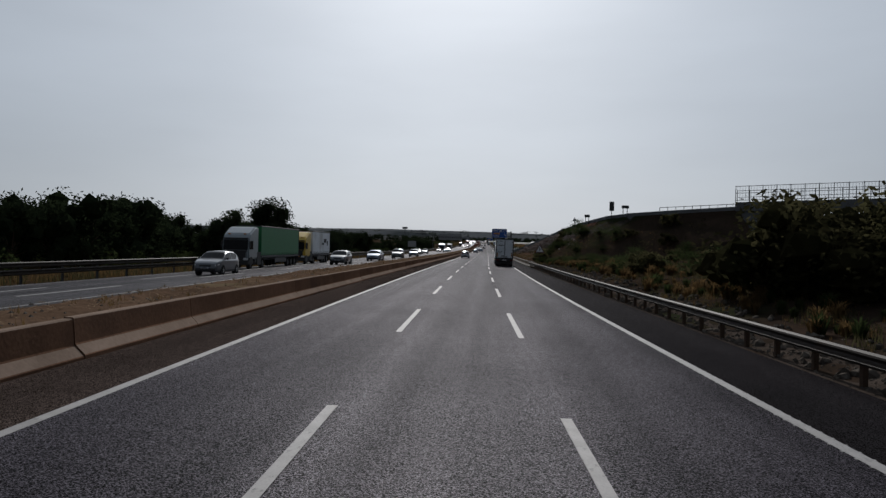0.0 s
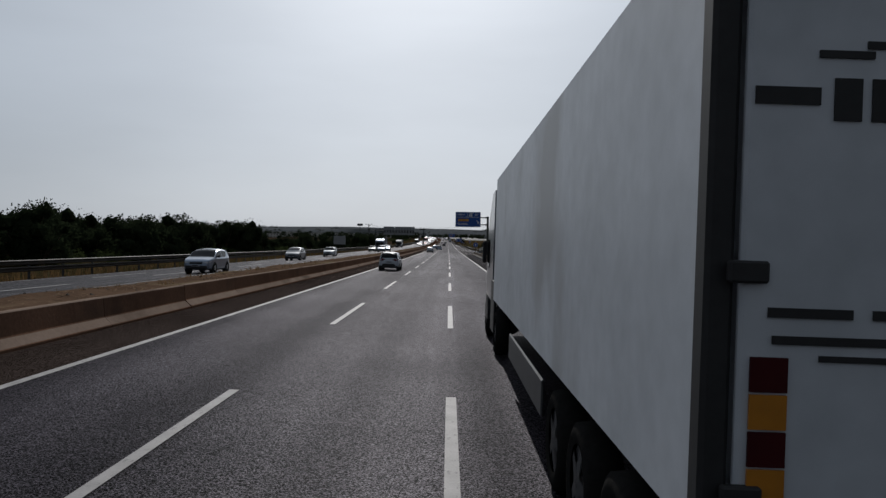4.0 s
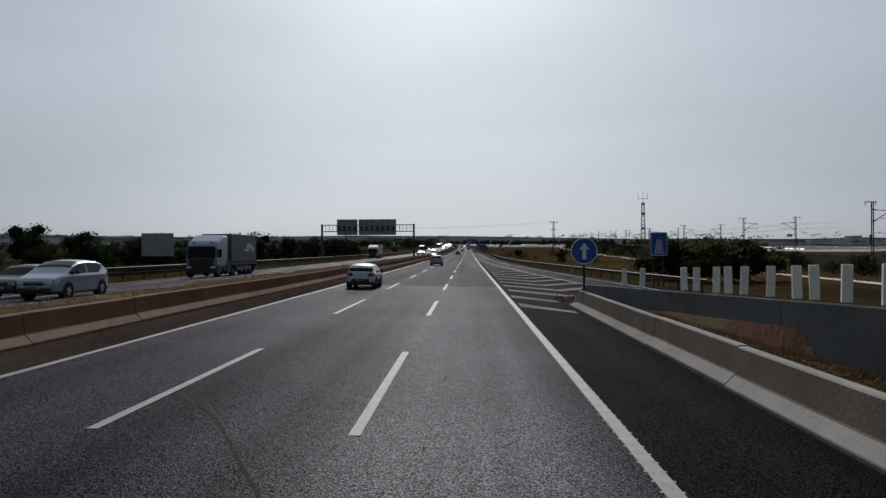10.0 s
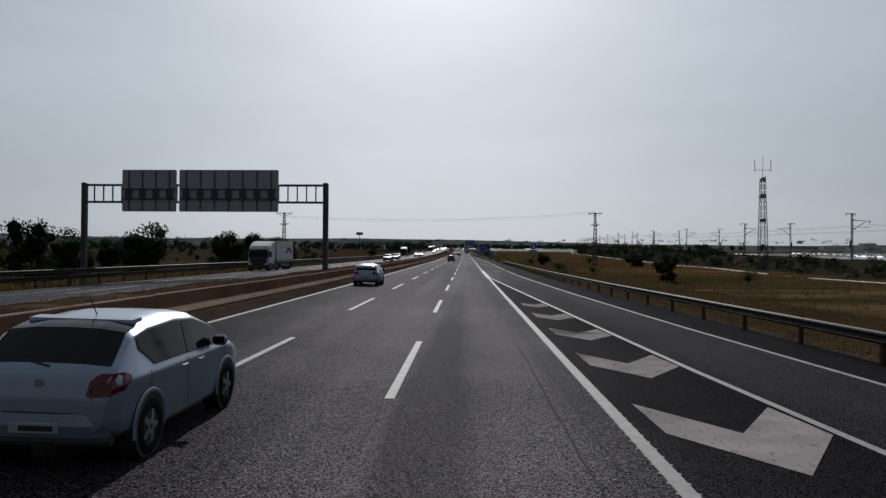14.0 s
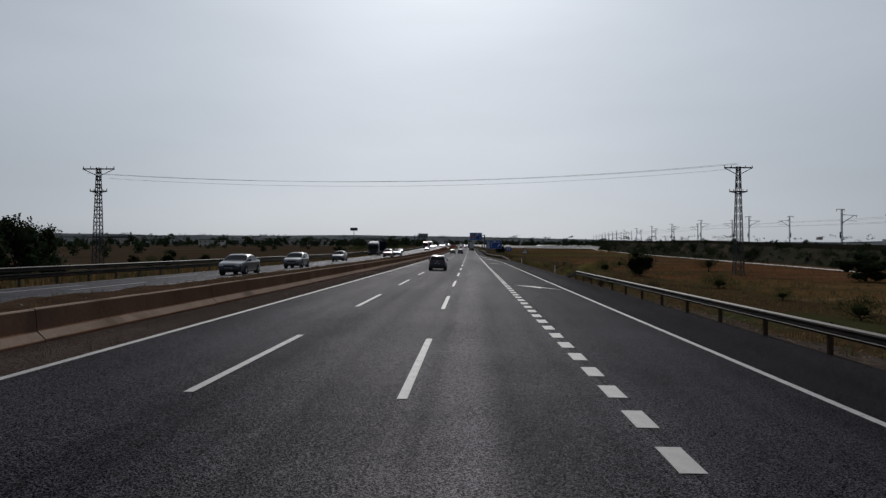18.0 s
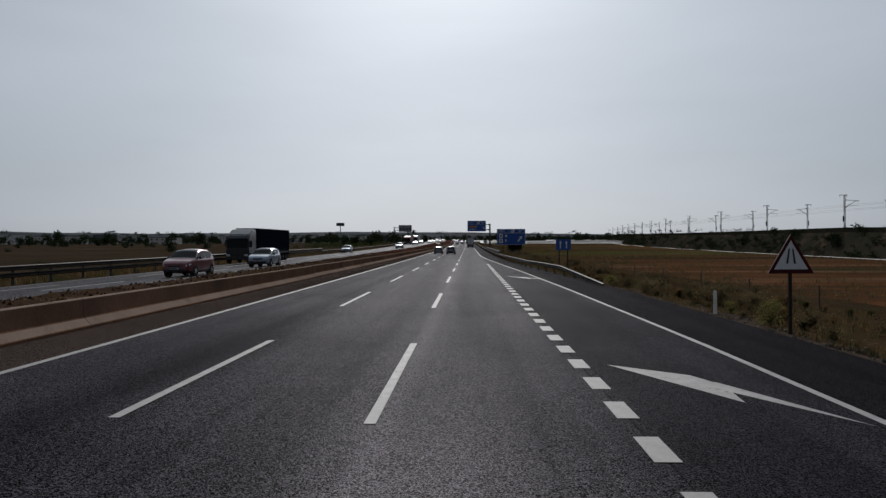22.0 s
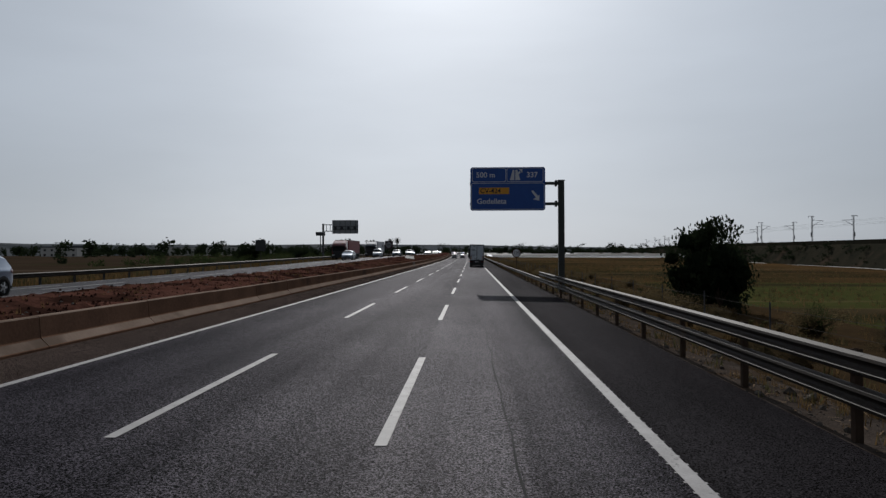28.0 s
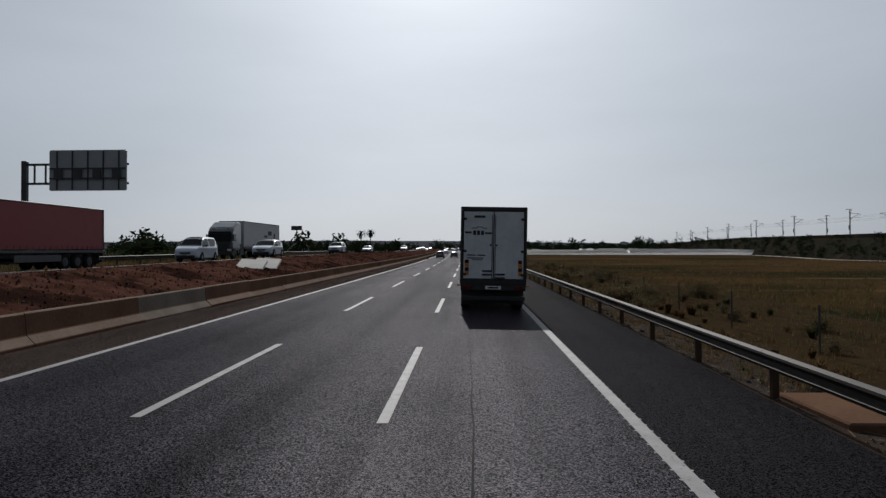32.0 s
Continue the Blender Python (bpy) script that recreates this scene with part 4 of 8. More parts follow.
part("rail_bar", Mesh().tube(inv @ P(34, 119, 10.2), inv @ P(24, 125, 9.8), 0.05, n=6), STEEL_DARK, bridge)

# ---- ground ----
def land_right(u, s):
    d = u - PAVE_R(s)
    return deck(PAVE_R(s)) - 0.02 - 0.28 * min(1, max(0, d) / 2.0) - 0.35 * min(1, max(0, d - 2) / 8) + bumpy(u, s, 0.12, 0.4) * min(1, d / 2) - 0.3 * min(1, max(0, d - 20) / 30)


def pave_edge(s):
    return PAVE_R(s)


strip("gravel_strip", GRAVEL, 292, 1000, pave_edge, lambda s: PAVE_R(s) + 1.7, lambda u, s: land_right(u, s) + 0.012, step=2.5, cols=4, label="grey brown gravel under the guard rail", category="gravel")
random.seed(23)
m = Mesh()
for i in range(14000):
    s = random.uniform(300, 900)
    u = PAVE_R(s) + random.uniform(0.02, 1.9)
    r = random.uniform(0.012, 0.04)
    q = P(u, s, land_right(u, s) + 0.01)
    a, b, c, e = q + Vector((-r, random.uniform(-r, 0), 0)), q + Vector((r, -r * 0.6, 0)), q + Vector((r * random.uniform(-0.4, 0.4), r, 0)), q + Vector((0, 0, r * 0.9))
    m.poly([a, b, e])
    m.poly([b, c, e])
    m.poly([c, a, e])
for i in range(5000):
    s = random.uniform(10, 112)
    u = 2.6 + 2.4 * random.random() ** 1.4
    r = random.uniform(0.015, 0.07) * random.uniform(0.5, 1.3)
    q = P(u, s, bank_z(u, s) + 0.01)
    a, b, c, e = q + Vector((-r, random.uniform(-r, 0), 0)), q + Vector((r, -r * 0.6, 0)), q + Vector((r * random.uniform(-0.4, 0.4), r, 0)), q + Vector((0, 0, r * 0.7))
    m.poly([a, b, e])
    m.poly([b, c, e])
    m.poly([c, a, e])
for i in range(1500):
    s = random.uniform(8, 113)
    u = 2.75 + 2.9 * random.random() ** 1.3
    r = random.choice((0.05, 0.06, 0.08, 0.10, 0.14)) * random.uniform(0.7, 1.2)
    boulder(m, P(u, s, bank_z(u, s) + 0.2 * r), r)
for i in range(1700):
    s = random.uniform(560, 900)
    u = PAVE_R(s) + 0.08 + 2.0 * random.random() ** 1.2
    r = random.choice((0.03, 0.035, 0.045, 0.06, 0.085)) * random.uniform(0.7, 1.2)
    boulder(m, P(u, s, land_right(u, s) + 0.2 * r), r)
tagged(part("pebbles", m, PEBBLE), "loose pebbles in the gravel under the guard rail", "stones", "", "stuff")
m = Mesh()
for i in range(9000):
    s = random.uniform(128, 290)
    u = 3.15 + (WALL_U(s) - 3.3) * random.random() ** 1.3
    r = random.uniform(0.015, 0.05)
    q = P(u, s, bank_z(u, s))
    a, b, c, e = q + Vector((-r, random.uniform(-r, 0), -0.02)), q + Vector((r, -r * 0.6, -0.02)), q + Vector((r * random.uniform(-0.4, 0.4), r, -0.02)), q + Vector((0, 0, r * 0.8))
    m.poly([a, b, e])
    m.poly([b, c, e])
    m.poly([c, a, e])
litter = Mesh()
for i in range(62000):
    if i < 52000:
        s = random.uniform(126, 290)
        u = 3.15 + (WALL_U(s) - 3.3) * random.random() ** 1.3 * 0.8
        z = bank_z(u, s)
    else:
        s = random.uniform(296, 900)
        u = PAVE_R(s) + random.uniform(0.1, 3.0)
        z = land_right(u, s)
    if i % 5 == 4:
        s, u = random.uniform(0, 330), random.uniform(-16.6, -12.8)
        z = median_z(u, s)
    w = random.uniform(0, math.pi)
    d = Vector((math.cos(w), math.sin(w), random.uniform(-0.2, 0.35))) * random.uniform(0.04, 0.17)
    e = Vector((-math.sin(w), math.cos(w), 0)) * 0.011
    q = P(u, s, z + 0.03)
    litter.poly([q - d - e, q + d - e, q + d + e, q - d + e])
tagged(part("straw_litter", litter, LITTER), "dry straw lying on the soil", "straw", "", "stuff")
tagged(part("rubble", m, PEBBLE), "broken stones strewn over the soil slope", "stones", "", "stuff")
strip("verge_right", GRASS_DRY, 292, 1100, pave_edge, lambda s: PAVE_R(s) + 12, land_right, step=2.5, cols=12, label="dry grassy verge beside the motorway", category="grass verge")
strip("verge_right", GRASS_DRY, 1100, S1, pave_edge, lambda s: PAVE_R(s) + 12, land_right, step=20, cols=4, label="dry grassy verge beside the motorway", category="grass verge")


def land_far(u, s):
    return -0.95 + 0.25 * noise.noise(Vector((u * 0.02, s * 0.02, 4))) - 0.004 * max(0, u - 20)


def field(name, material, s0, s1, ua, ub, label, z=land_far, step=20, cols=10):
    strip(name, material, s0, s1, ua, ub, z, step=step, cols=cols, label=label, category="field")


edge12 = lambda s: PAVE_R(s) + 11.5
field("ground_right", FIELD_OLIVE, 292, 540, edge12, 900, "dry pasture with scrub", cols=16)
field("ground_right", FIELD_RED, 540, 640, edge12, 900, "dry reddish brown pasture with scrub", cols=16)
field("ground_right", FIELD_RED, 640, 744, edge12, 900, "reddish brown stubble field", cols=16)
field("ground_right", FIELD_GREEN, 744, 800, edge12, 900, "green and yellow field", cols=16)
field("ground_right", FIELD_OLIVE, 800, 2400, edge12, 900, "brown stubble field", cols=16, step=40)
field("ground_right", FIELD, S0, 292, lambda s: 51.5 if s < 112 else 36 if s < 120 else max(9, WALL_U(s) + 6), 900, "dry pasture with scrub", z=lambda u, s: -0.95 - 0.3 * noise.noise(Vector((u * 0.02, s * 0.02, 4))), cols=16)


def land_left(u, s):
    d = -29.2 - u
    return opp(-29.2, s) - 0.04 - 0.5 * min(1, d / 4) + bumpy(u, s, 0.15, 0.3) * min(1, d / 2) - 0.6 * min(1, max(0, d - 4) / 40)


strip("verge_left", GRASS_DRY, S0, 1100, -48, -29.2, land_left, step=4, cols=10, label="dry grass and weeds beyond the opposite guard rail", category="grass verge")
strip("verge_left", GRASS_DRY, 1100, S1, -48, -29.2, land_left, step=30, cols=4, label="dry grass and weeds beyond the opposite guard rail", category="grass verge")
strip("ground_left", FIELD, S0, 500, -900, -48, land_left, step=25, cols=14, label="dry field with scattered scrub", category="field")
strip("ground_left", FIELD_BROWN, 500, 2400, -900, -48, land_left, step=40, cols=14, label="brown stubble field", category="field")

# wide land to the horizon, with a low plateau all round
m = Mesh()
rings = [(400, -6), (900, -6), (1600, -4), (2300, 14), (2700, 66), (3000, 104), (3400, 112), (3900, 114)]
N = 120
C0 = Vector((0, 500, 0))
for k, (r, z) in enumerate(rings):
    for i in range(N):
        w = 2 * math.pi * i / N
        q = C0 + Vector((r * math.cos(w), r * math.sin(w), 0))
        top = noise.noise(Vector((math.cos(w) * 4, math.sin(w) * 4, 2)))
        zz = z * (1 - 0.14 * max(0.0, min(1.0, (q.y - 800) / 1800)) - (0.28 * max(0.0, min(1.0, q.x / 1500)) if k > 3 else 0)) + (8 * top + 4 * noise.noise(Vector((math.cos(w) * 15, math.sin(w) * 15, 7))) if k > 3 else 0)
        if k > 1 and k <= 4:
            zz += max(0, min(1, (q.y - 600) / 1500)) * 14
        m.v.append((q.x, q.y, zz))
for k in range(len(rings) - 1):
    for i in range(N):
        j = (i + 1) % N
        m.f.append((k * N + i, k * N + j, (k + 1) * N + j, (k + 1) * N + i))
tagged(part("ground", m, HILL), "wide haze-coloured plain with low hills at the horizon", "ground", "", "structure")
# ---- signs, gantries and poles ----
def letters(text, size, material, parent, x, y, z, align="LEFT", name="lettering", squash=1.0):
    """Built-in font, standing upright and facing the oncoming drivers."""
    cu = bpy.data.curves.new(name, "FONT")
    cu.body, cu.size, cu.align_x, cu.extrude, cu.offset = text, size, align, 0.004, size * 0.016
    tmp = bpy.data.objects.new(name, cu)
    me = bpy.data.meshes.new_from_object(tmp)
    bpy.data.objects.remove(tmp)
    me.materials.clear()
    me.materials.append(material)
    ob = new(name, me)
    ob.parent = parent
    ob.matrix_basis = pose(x, y, z, 90, 0, 0) @ Matrix.Diagonal((squash, 1, 1, 1))
    return ob


def rounded(w, h, r, x=0.0, z=0.0, n=5):
    pts = []
    for cxx, cz, a0 in ((w / 2 - r, h / 2 - r, 0), (-w / 2 + r, h / 2 - r, 90), (-w / 2 + r, -h / 2 + r, 180), (w / 2 - r, -h / 2 + r, 270)):
        for i in range(n + 1):
            a = radians(a0 + 90 * i / n)
            pts.append((x + cxx + r * math.cos(a), z + cz + r * math.sin(a)))
    return pts


def disc(r, x=0.0, z=0.0, n=28):
    return [(x + r * math.cos(2 * math.pi * i / n), z + r * math.sin(2 * math.pi * i / n)) for i in range(n)]


def ring(m, outer, inner, y0, y1):
    n = len(outer)
    k = len(m.v)
    for pts, y in ((outer, y0), (inner, y0), (outer, y1), (inner, y1)):
        m.v += [(a, y, b) for a, b in pts]
    for i in range(n):
        j = (i + 1) % n
        m.f += [(k + i, k + j, k + n + j, k + n + i), (k + 2 * n + i, k + 3 * n + i, k + 3 * n + j, k + 2 * n + j),
                (k + i, k + 2 * n + i, k + 2 * n + j, k + j), (k + n + i, k + n + j, k + 3 * n + j, k + 3 * n + i)]
    return m


def exit_sign(u, s, distance, label):
    """A blue side-arm sign over the nearside lane, 5.1 m wide, on one thick post."""
    root = thing("overhead_sign", spot(4.2 + u, s, -0.4), label, "road sign", "exit signs on side arms")
    z0 = 0.4 + (0 if s < 500 else -0.58)
    part("post", Mesh().box(0.42, 0.34, 8.12 + z0, 0.03, (0, 0, 4.06 + z0 / 2)), STEEL_GREEN, root)
    part("post_cap", Mesh().box(0.5, 0.42, 0.07, 0.02, (0, 0, 8.14 + z0)), STEEL_GREEN, root)
    part("base_plate", Mesh().box(0.8, 0.7, 0.12, 0.02, (0, 0, 0.06)), STEEL_GREEN, root)
    for z in (7.95, 6.52):
        m = Mesh().box(6.3, 0.16, 0.2, 0.02, (-3.2, 0, z + z0))
        part("arm", m, STEEL_GREEN, root)
        part("flange", Mesh().box(0.16, 0.36, 0.42, 0.03, (-0.36, 0, z + z0)), STEEL_GREEN, root)
    cxp, w = (-3.97, 5.05) if s < 500 else (-3.72, 5.2)
    top = Mesh().prism(rounded(w, 3.02, 0.16, cxp, 7.56 + z0), -0.22, -0.16)
    panel = part("panel", top, SIGN_BLUE, root, "blue sign sheet with white borders")
    part("panel_back", Mesh().prism(rounded(w, 3.02, 0.16, cxp, 7.56 + z0), -0.156, -0.11), SIGN_BACK, root)
    y = -0.226
    for ww, hh, px, pz in ((2.36, 0.98, cxp - 1.30, 8.53), (2.54, 0.98, cxp + 1.20, 8.53), (w - 0.12, 1.86, cxp, 7.04)):
        m = Mesh()
        ring(m, rounded(ww, hh, 0.14, px, pz + z0), rounded(ww - 0.07, hh - 0.07, 0.11, px, pz + z0), y, y + 0.004)
        part("border", m, WHITE, panel)
    letters(distance, 0.52, WHITE, panel, cxp - 2.2, y, 8.36 + z0)
    letters("337", 0.52, WHITE, panel, cxp + 1.30, y, 8.36 + z0)
    m = Mesh()
    for pts in ([(0.1, 0), (0.3, 0.72), (0.42, 0.72), (0.40, 0)], [(0.47, 0), (0.49, 0.72), (0.62, 0.72), (0.82, 0)], [(0.52, 0.35), (0.75, 0.62), (0.85, 0.55), (0.62, 0.25)], [(0.72, 0.78), (0.98, 0.76), (0.95, 0.5)]):
        m.prism([(cxp + 0.05 + a, 8.16 + z0 + b) for a, b in pts], y, y + 0.004)
    part("exit_symbol", m, WHITE, panel)
    part("route_plate", Mesh().prism(rounded(2.1, 0.46, 0.05, cxp - 0.95, 7.42 + z0), y, y + 0.004), ORANGE, panel)
    letters("CV-424", 0.46, BLACK, panel, cxp - 1.92, y - 0.005, 7.27 + z0)
    letters("Godelleta", 0.52, WHITE, panel, cxp - 2.15, y, 6.52 + z0)
    m = Mesh()
    m.prism([(cxp + 1.62, 7.40 + z0), (cxp + 1.76, 7.44 + z0), (cxp + 2.08, 7.06 + z0), (cxp + 2.2, 7.14 + z0), (cxp + 2.18, 6.72 + z0), (cxp + 1.75, 6.82 + z0), (cxp + 1.95, 6.94 + z0)], y, y + 0.004)
    part("arrow", m, WHITE, panel)
    return root


exit_sign(0, 252.4, "1000 m", "blue overhead exit sign to Godelleta on a dark post")
exit_sign(-0.3, 764.8, "500 m", "blue overhead exit sign to Godelleta beside the guard rail")


def sign_post(root, h, x=0.0, r=0.045):
    part("post", Mesh().box(r * 2, r * 2, h, 0.008, (x, 0.05, h / 2)), GALV, root)


def triangle_sign(u, s, z, top, label, base_h, symbol="merge", flip=False, side=1.35, post=True):
    root = thing("warning_sign", spot(u, s, z), label, "road sign")
    if post:
        sign_post(root, top - 0.15)
    hh = side * 0.866
    sgn = -1 if flip else 1
    zc = top - hh / 2

    def tri(k):
        return [(0, zc + sgn * (hh * 2 / 3 - hh / 6) * k), (-side / 2 * k, zc - sgn * hh / 2 * k + sgn * (1 - k) * 0.0), (side / 2 * k, zc - sgn * hh / 2 * k)]
    part("board", Mesh().prism(tri(1.0), -0.03, 0.01), RED, root, "red-bordered triangle")
    part("face", Mesh().prism([(a, b - sgn * 0.03) for a, b in tri(0.74)], -0.036, -0.031), WHITE, root, "pale sign face")
    if symbol == "merge":
        m = Mesh()
        m.prism([(-0.09, zc - 0.30), (0.03, zc - 0.30), (0.03, zc + 0.1), (0.0, zc + 0.22), (-0.06, zc + 0.22), (-0.09, zc + 0.1)], -0.042, -0.037)
        m.prism([(0.04, zc - 0.02), (0.06, zc + 0.06), (0.27, zc - 0.16), (0.2, zc - 0.23)], -0.042, -0.037)
        part("symbol", m, BLACK, root)
    if symbol == "narrow":
        m = Mesh()
        m.prism([(-0.14, zc - 0.28), (-0.08, zc - 0.28), (-0.03, zc + 0.15), (-0.07, zc + 0.15)], -0.042, -0.037)
        m.prism([(0.14, zc - 0.28), (0.08, zc - 0.28), (0.03, zc + 0.15), (0.07, zc + 0.15)], -0.042, -0.037)
        part("symbol", m, BLACK, root)
    return root


triangle_sign(4.3, 117.8, 0.3, 3.05, "red and white triangular merging-traffic sign on a post", 0.3, side=1.5)
triangle_sign(7.05, 582, -0.4, 3.05, "red and white triangular narrowing-lane sign on a post", -0.3, symbol="narrow", side=1.3)


def round_sign(u, s, z, centre, r, rim, face, label, text="", arrow=False, board=0.0, h=None):
    root = thing("round_sign", spot(u, s, z), label, "road sign")
    sign_post(root, centre + r * 0.6)
    if board:
        part("board", Mesh().prism(rounded(board, board, 0.05, 0, centre), -0.028, 0.0), STEEL_DARK, root, "dark square backing board")
    part("rim", Mesh().prism(disc(r, 0, centre), -0.045, -0.02), rim, root)
    part("face", Mesh().prism(disc(r * (0.80 if text else 0.93), 0, centre), -0.052, -0.046), face, root)
    if text:
        letters(text, r * 0.95, BLACK, root, 0, -0.058, centre - r * 0.3, "CENTER")
    if arrow:
        k = r * 0.62
        m = Mesh().prism([(-0.09, centre - k), (0.09, centre - k), (0.09, centre + 0.1), (0.24, centre + 0.05), (0, centre + k), (-0.24, centre + 0.05), (-0.09, centre + 0.1)], -0.058, -0.053)
        part("arrow", m, WHITE, root)
    return root


round_sign(3.2, 287.9, 0.0, 2.4, 0.6, WHITE, SIGN_BLUE, "round blue straight-ahead arrow sign at the barrier end", arrow=True)
round_sign(3.69, 811, -0.15, 2.68, 0.6, RED, WHITE, "round 120 speed limit sign on a post", text="120")
round_sign(-14.0, 815.8, 1.35, 2.35, 0.5, RED, SIGN_BACK, "square dark board with a 120 speed limit sign", text="120", board=1.16)
r = round_sign(6.85, 452, -0.35, 3.75, 0.45, WHITE, SIGN_BLUE, "round blue arrow sign over a give-way triangle", arrow=True)
m = Mesh().prism([(-0.62, 3.22), (0.62, 3.22), (0, 2.2)], -0.03, 0.01)
part("triangle_board", m, RED, r, "red-rimmed give-way triangle")
part("triangle_face", Mesh().prism([(-0.46, 3.14), (0.46, 3.14), (0, 2.38)], -0.036, -0.031), SIGN_BACK, r)


def board_sign(u0, u1, s, zb, zt, ground, face, label, draw=None, posts=2, backside=False, corner=0.06, category="road sign", turned=0):
    root = thing("road_sign", spot((u0 + u1) / 2, s, ground, turned), label, category)
    w, h = u1 - u0, zt - zb
    zc = (zb + zt) / 2 - ground
    for x in ([-w * 0.28, w * 0.28] if posts == 2 else [0]):
        sign_post(root, zt - ground - 0.1, x, 0.05)
    part("board", Mesh().prism(rounded(w, h, corner, 0, zc), -0.04, 0.0), face, root)
    if draw:
        draw(root, zc, w, h)
    return root


def draw_lanes(root, zc, w, h):
    m = Mesh()
    ring(m, rounded(w - 0.06, h - 0.06, 0.05, 0, zc), rounded(w - 0.12, h - 0.12, 0.04, 0, zc), -0.046, -0.042)
    part("border", m, WHITE, root)
    m = Mesh()
    for x, t in ((-0.32, 0.1), (-0.15, 0.03), (0.0, 0.0), (0.15, -0.03), (0.32, -0.1)):
        m.prism([(x - 0.03, zc - h * 0.42), (x + 0.03, zc - h * 0.42), (x * 0.45 + 0.018, zc + h * 0.2), (x * 0.45 - 0.018, zc + h * 0.2)], -0.046, -0.042)
    part("lane_symbol", m, WHITE, root)


def draw_two(root, zc, w, h):
    m = Mesh()
    for x in (-w * 0.2, w * 0.2):
        m.prism([(x - 0.05, zc - h * 0.36), (x + 0.05, zc - h * 0.36), (x + 0.05, zc + h * 0.12), (x + 0.13, zc + h * 0.12), (x, zc + h * 0.38), (x - 0.13, zc + h * 0.12), (x - 0.05, zc + h * 0.12)], -0.046, -0.042)
    part("arrows", m, WHITE, root)


def draw_services(root, zc, w, h):
    for ww, hh, px, pz in ((2.0, 0.62, -1.35, 0.98), (2.55, 0.62, 1.05, 0.98), (w - 0.1, 1.98, 0, -0.34)):
        m = Mesh()
        ring(m, rounded(ww, hh, 0.1, px, zc + pz), rounded(ww - 0.06, hh - 0.06, 0.08, px, zc + pz), -0.046, -0.042)
        part("border", m, WHITE, root)
    letters("750 m", 0.4, WHITE, root, -2.15, -0.047, zc + 0.84)
    letters("337", 0.4, WHITE, root, 1.25, -0.047, zc + 0.84)
    m = Mesh()
    m.prism([(-0.05, zc + 0.72), (0.12, zc + 1.2), (0.22, zc + 1.2), (0.2, zc + 0.72)], -0.046, -0.042)
    m.prism([(0.27, zc + 0.72), (0.29, zc + 1.2), (0.4, zc + 1.2), (0.7, zc + 1.24), (0.6, zc + 1.05), (0.5, zc + 0.72)], -0.046, -0.042)
    part("exit_symbol", m, WHITE, root)
    for i, (px, pz) in enumerate(((-1.75, 0.18), (-0.85, 0.18), (-1.75, -0.68), (-0.85, -0.68))):
        part("pictogram_plate", Mesh().prism(rounded(0.62, 0.7, 0.05, px, zc + pz), -0.046, -0.042), WHITE if i in (0, 2) else SIGN_BLUE, root)
        m = Mesh()
        if i == 0:
            m.prism(disc(0.17, px, zc + pz), -0.05, -0.047)
        elif i == 1:
            m.box(0.34, 0.004, 0.36, 0, (px, -0.049, zc + pz))
        elif i == 2:
            m.box(0.2, 0.004, 0.42, 0, (px, -0.049, zc + pz))
        if i < 3:
            part("pictogram", m, BLACK if i != 1 else WHITE, root)
    letters("P", 0.62, WHITE, root, -1.02, -0.05, zc - 0.9)
    m = Mesh().prism([(1.1, zc - 0.75), (1.24, zc - 0.86), (1.72, zc - 0.3), (1.86, zc - 0.42), (1.9, zc + 0.12), (1.4, zc + 0.02), (1.56, zc - 0.12)], -0.046, -0.042)
    part("arrow", m, WHITE, root)


board_sign(12.1, 13.4, 311.5, 1.96, 3.8, -0.4, SIGN_BLUE, "blue merging-lanes sign on two posts behind the rail", draw_lanes)
board_sign(6.05, 7.45, 629.3, 1.75, 2.75, -0.5, SIGN_BLUE, "blue sign with two white ahead arrows", draw_two)
board_sign(2.75, 7.65, 686.2, 2.05, 4.8, -0.4, SIGN_BLUE, "large blue services sign on two posts", draw_services, corner=0.14)
board_sign(-40.4, -36.6, 338.6, 1.9, 4.6, -0.6, SIGN_BACK, "grey back of a roadside sign beyond the far rail", None)
board_sign(-31.9, -30.5, 812, 2.9, 4.4, 1.0, STEEL_DARK, "dark back of a small roadside sign", None, posts=1)
# signs up on the slip road
board_sign(17.1, 17.9, 132, 9.5, 11.1, 8.2, STEEL_DARK, "narrow dark sign on a post at the slip road", None, posts=1)
board_sign(18.5, 19.7, 128.3, 9.75, 10.25, 8.2, STEEL_DARK, "small dark sign on two posts at the slip road", None)
board_sign(14.6, 15.6, 145, 8.9, 9.4, 7.6, STEEL_DARK, "small dark sign on two posts at the slip road", None)
triangle_sign(13.9, 155, 7.2, 2.1, "back of a triangular sign on the slip road", 0, symbol="", side=0.9)
triangle_sign(11.4, 247, 1.2, 2.75, "grey back of a give-way triangle on the slip road", 0, symbol="", side=0.95, flip=True)

# white lane posts on the wall top
random.seed(31)
LANE_POST = Mesh().prism([(-0.09, -0.05), (0.09, -0.05), (0.09, 0.03), (0.05, 0.05), (-0.05, 0.05), (-0.09, 0.03)], 0, 0.68, "z").done("post", POST_WHITE)
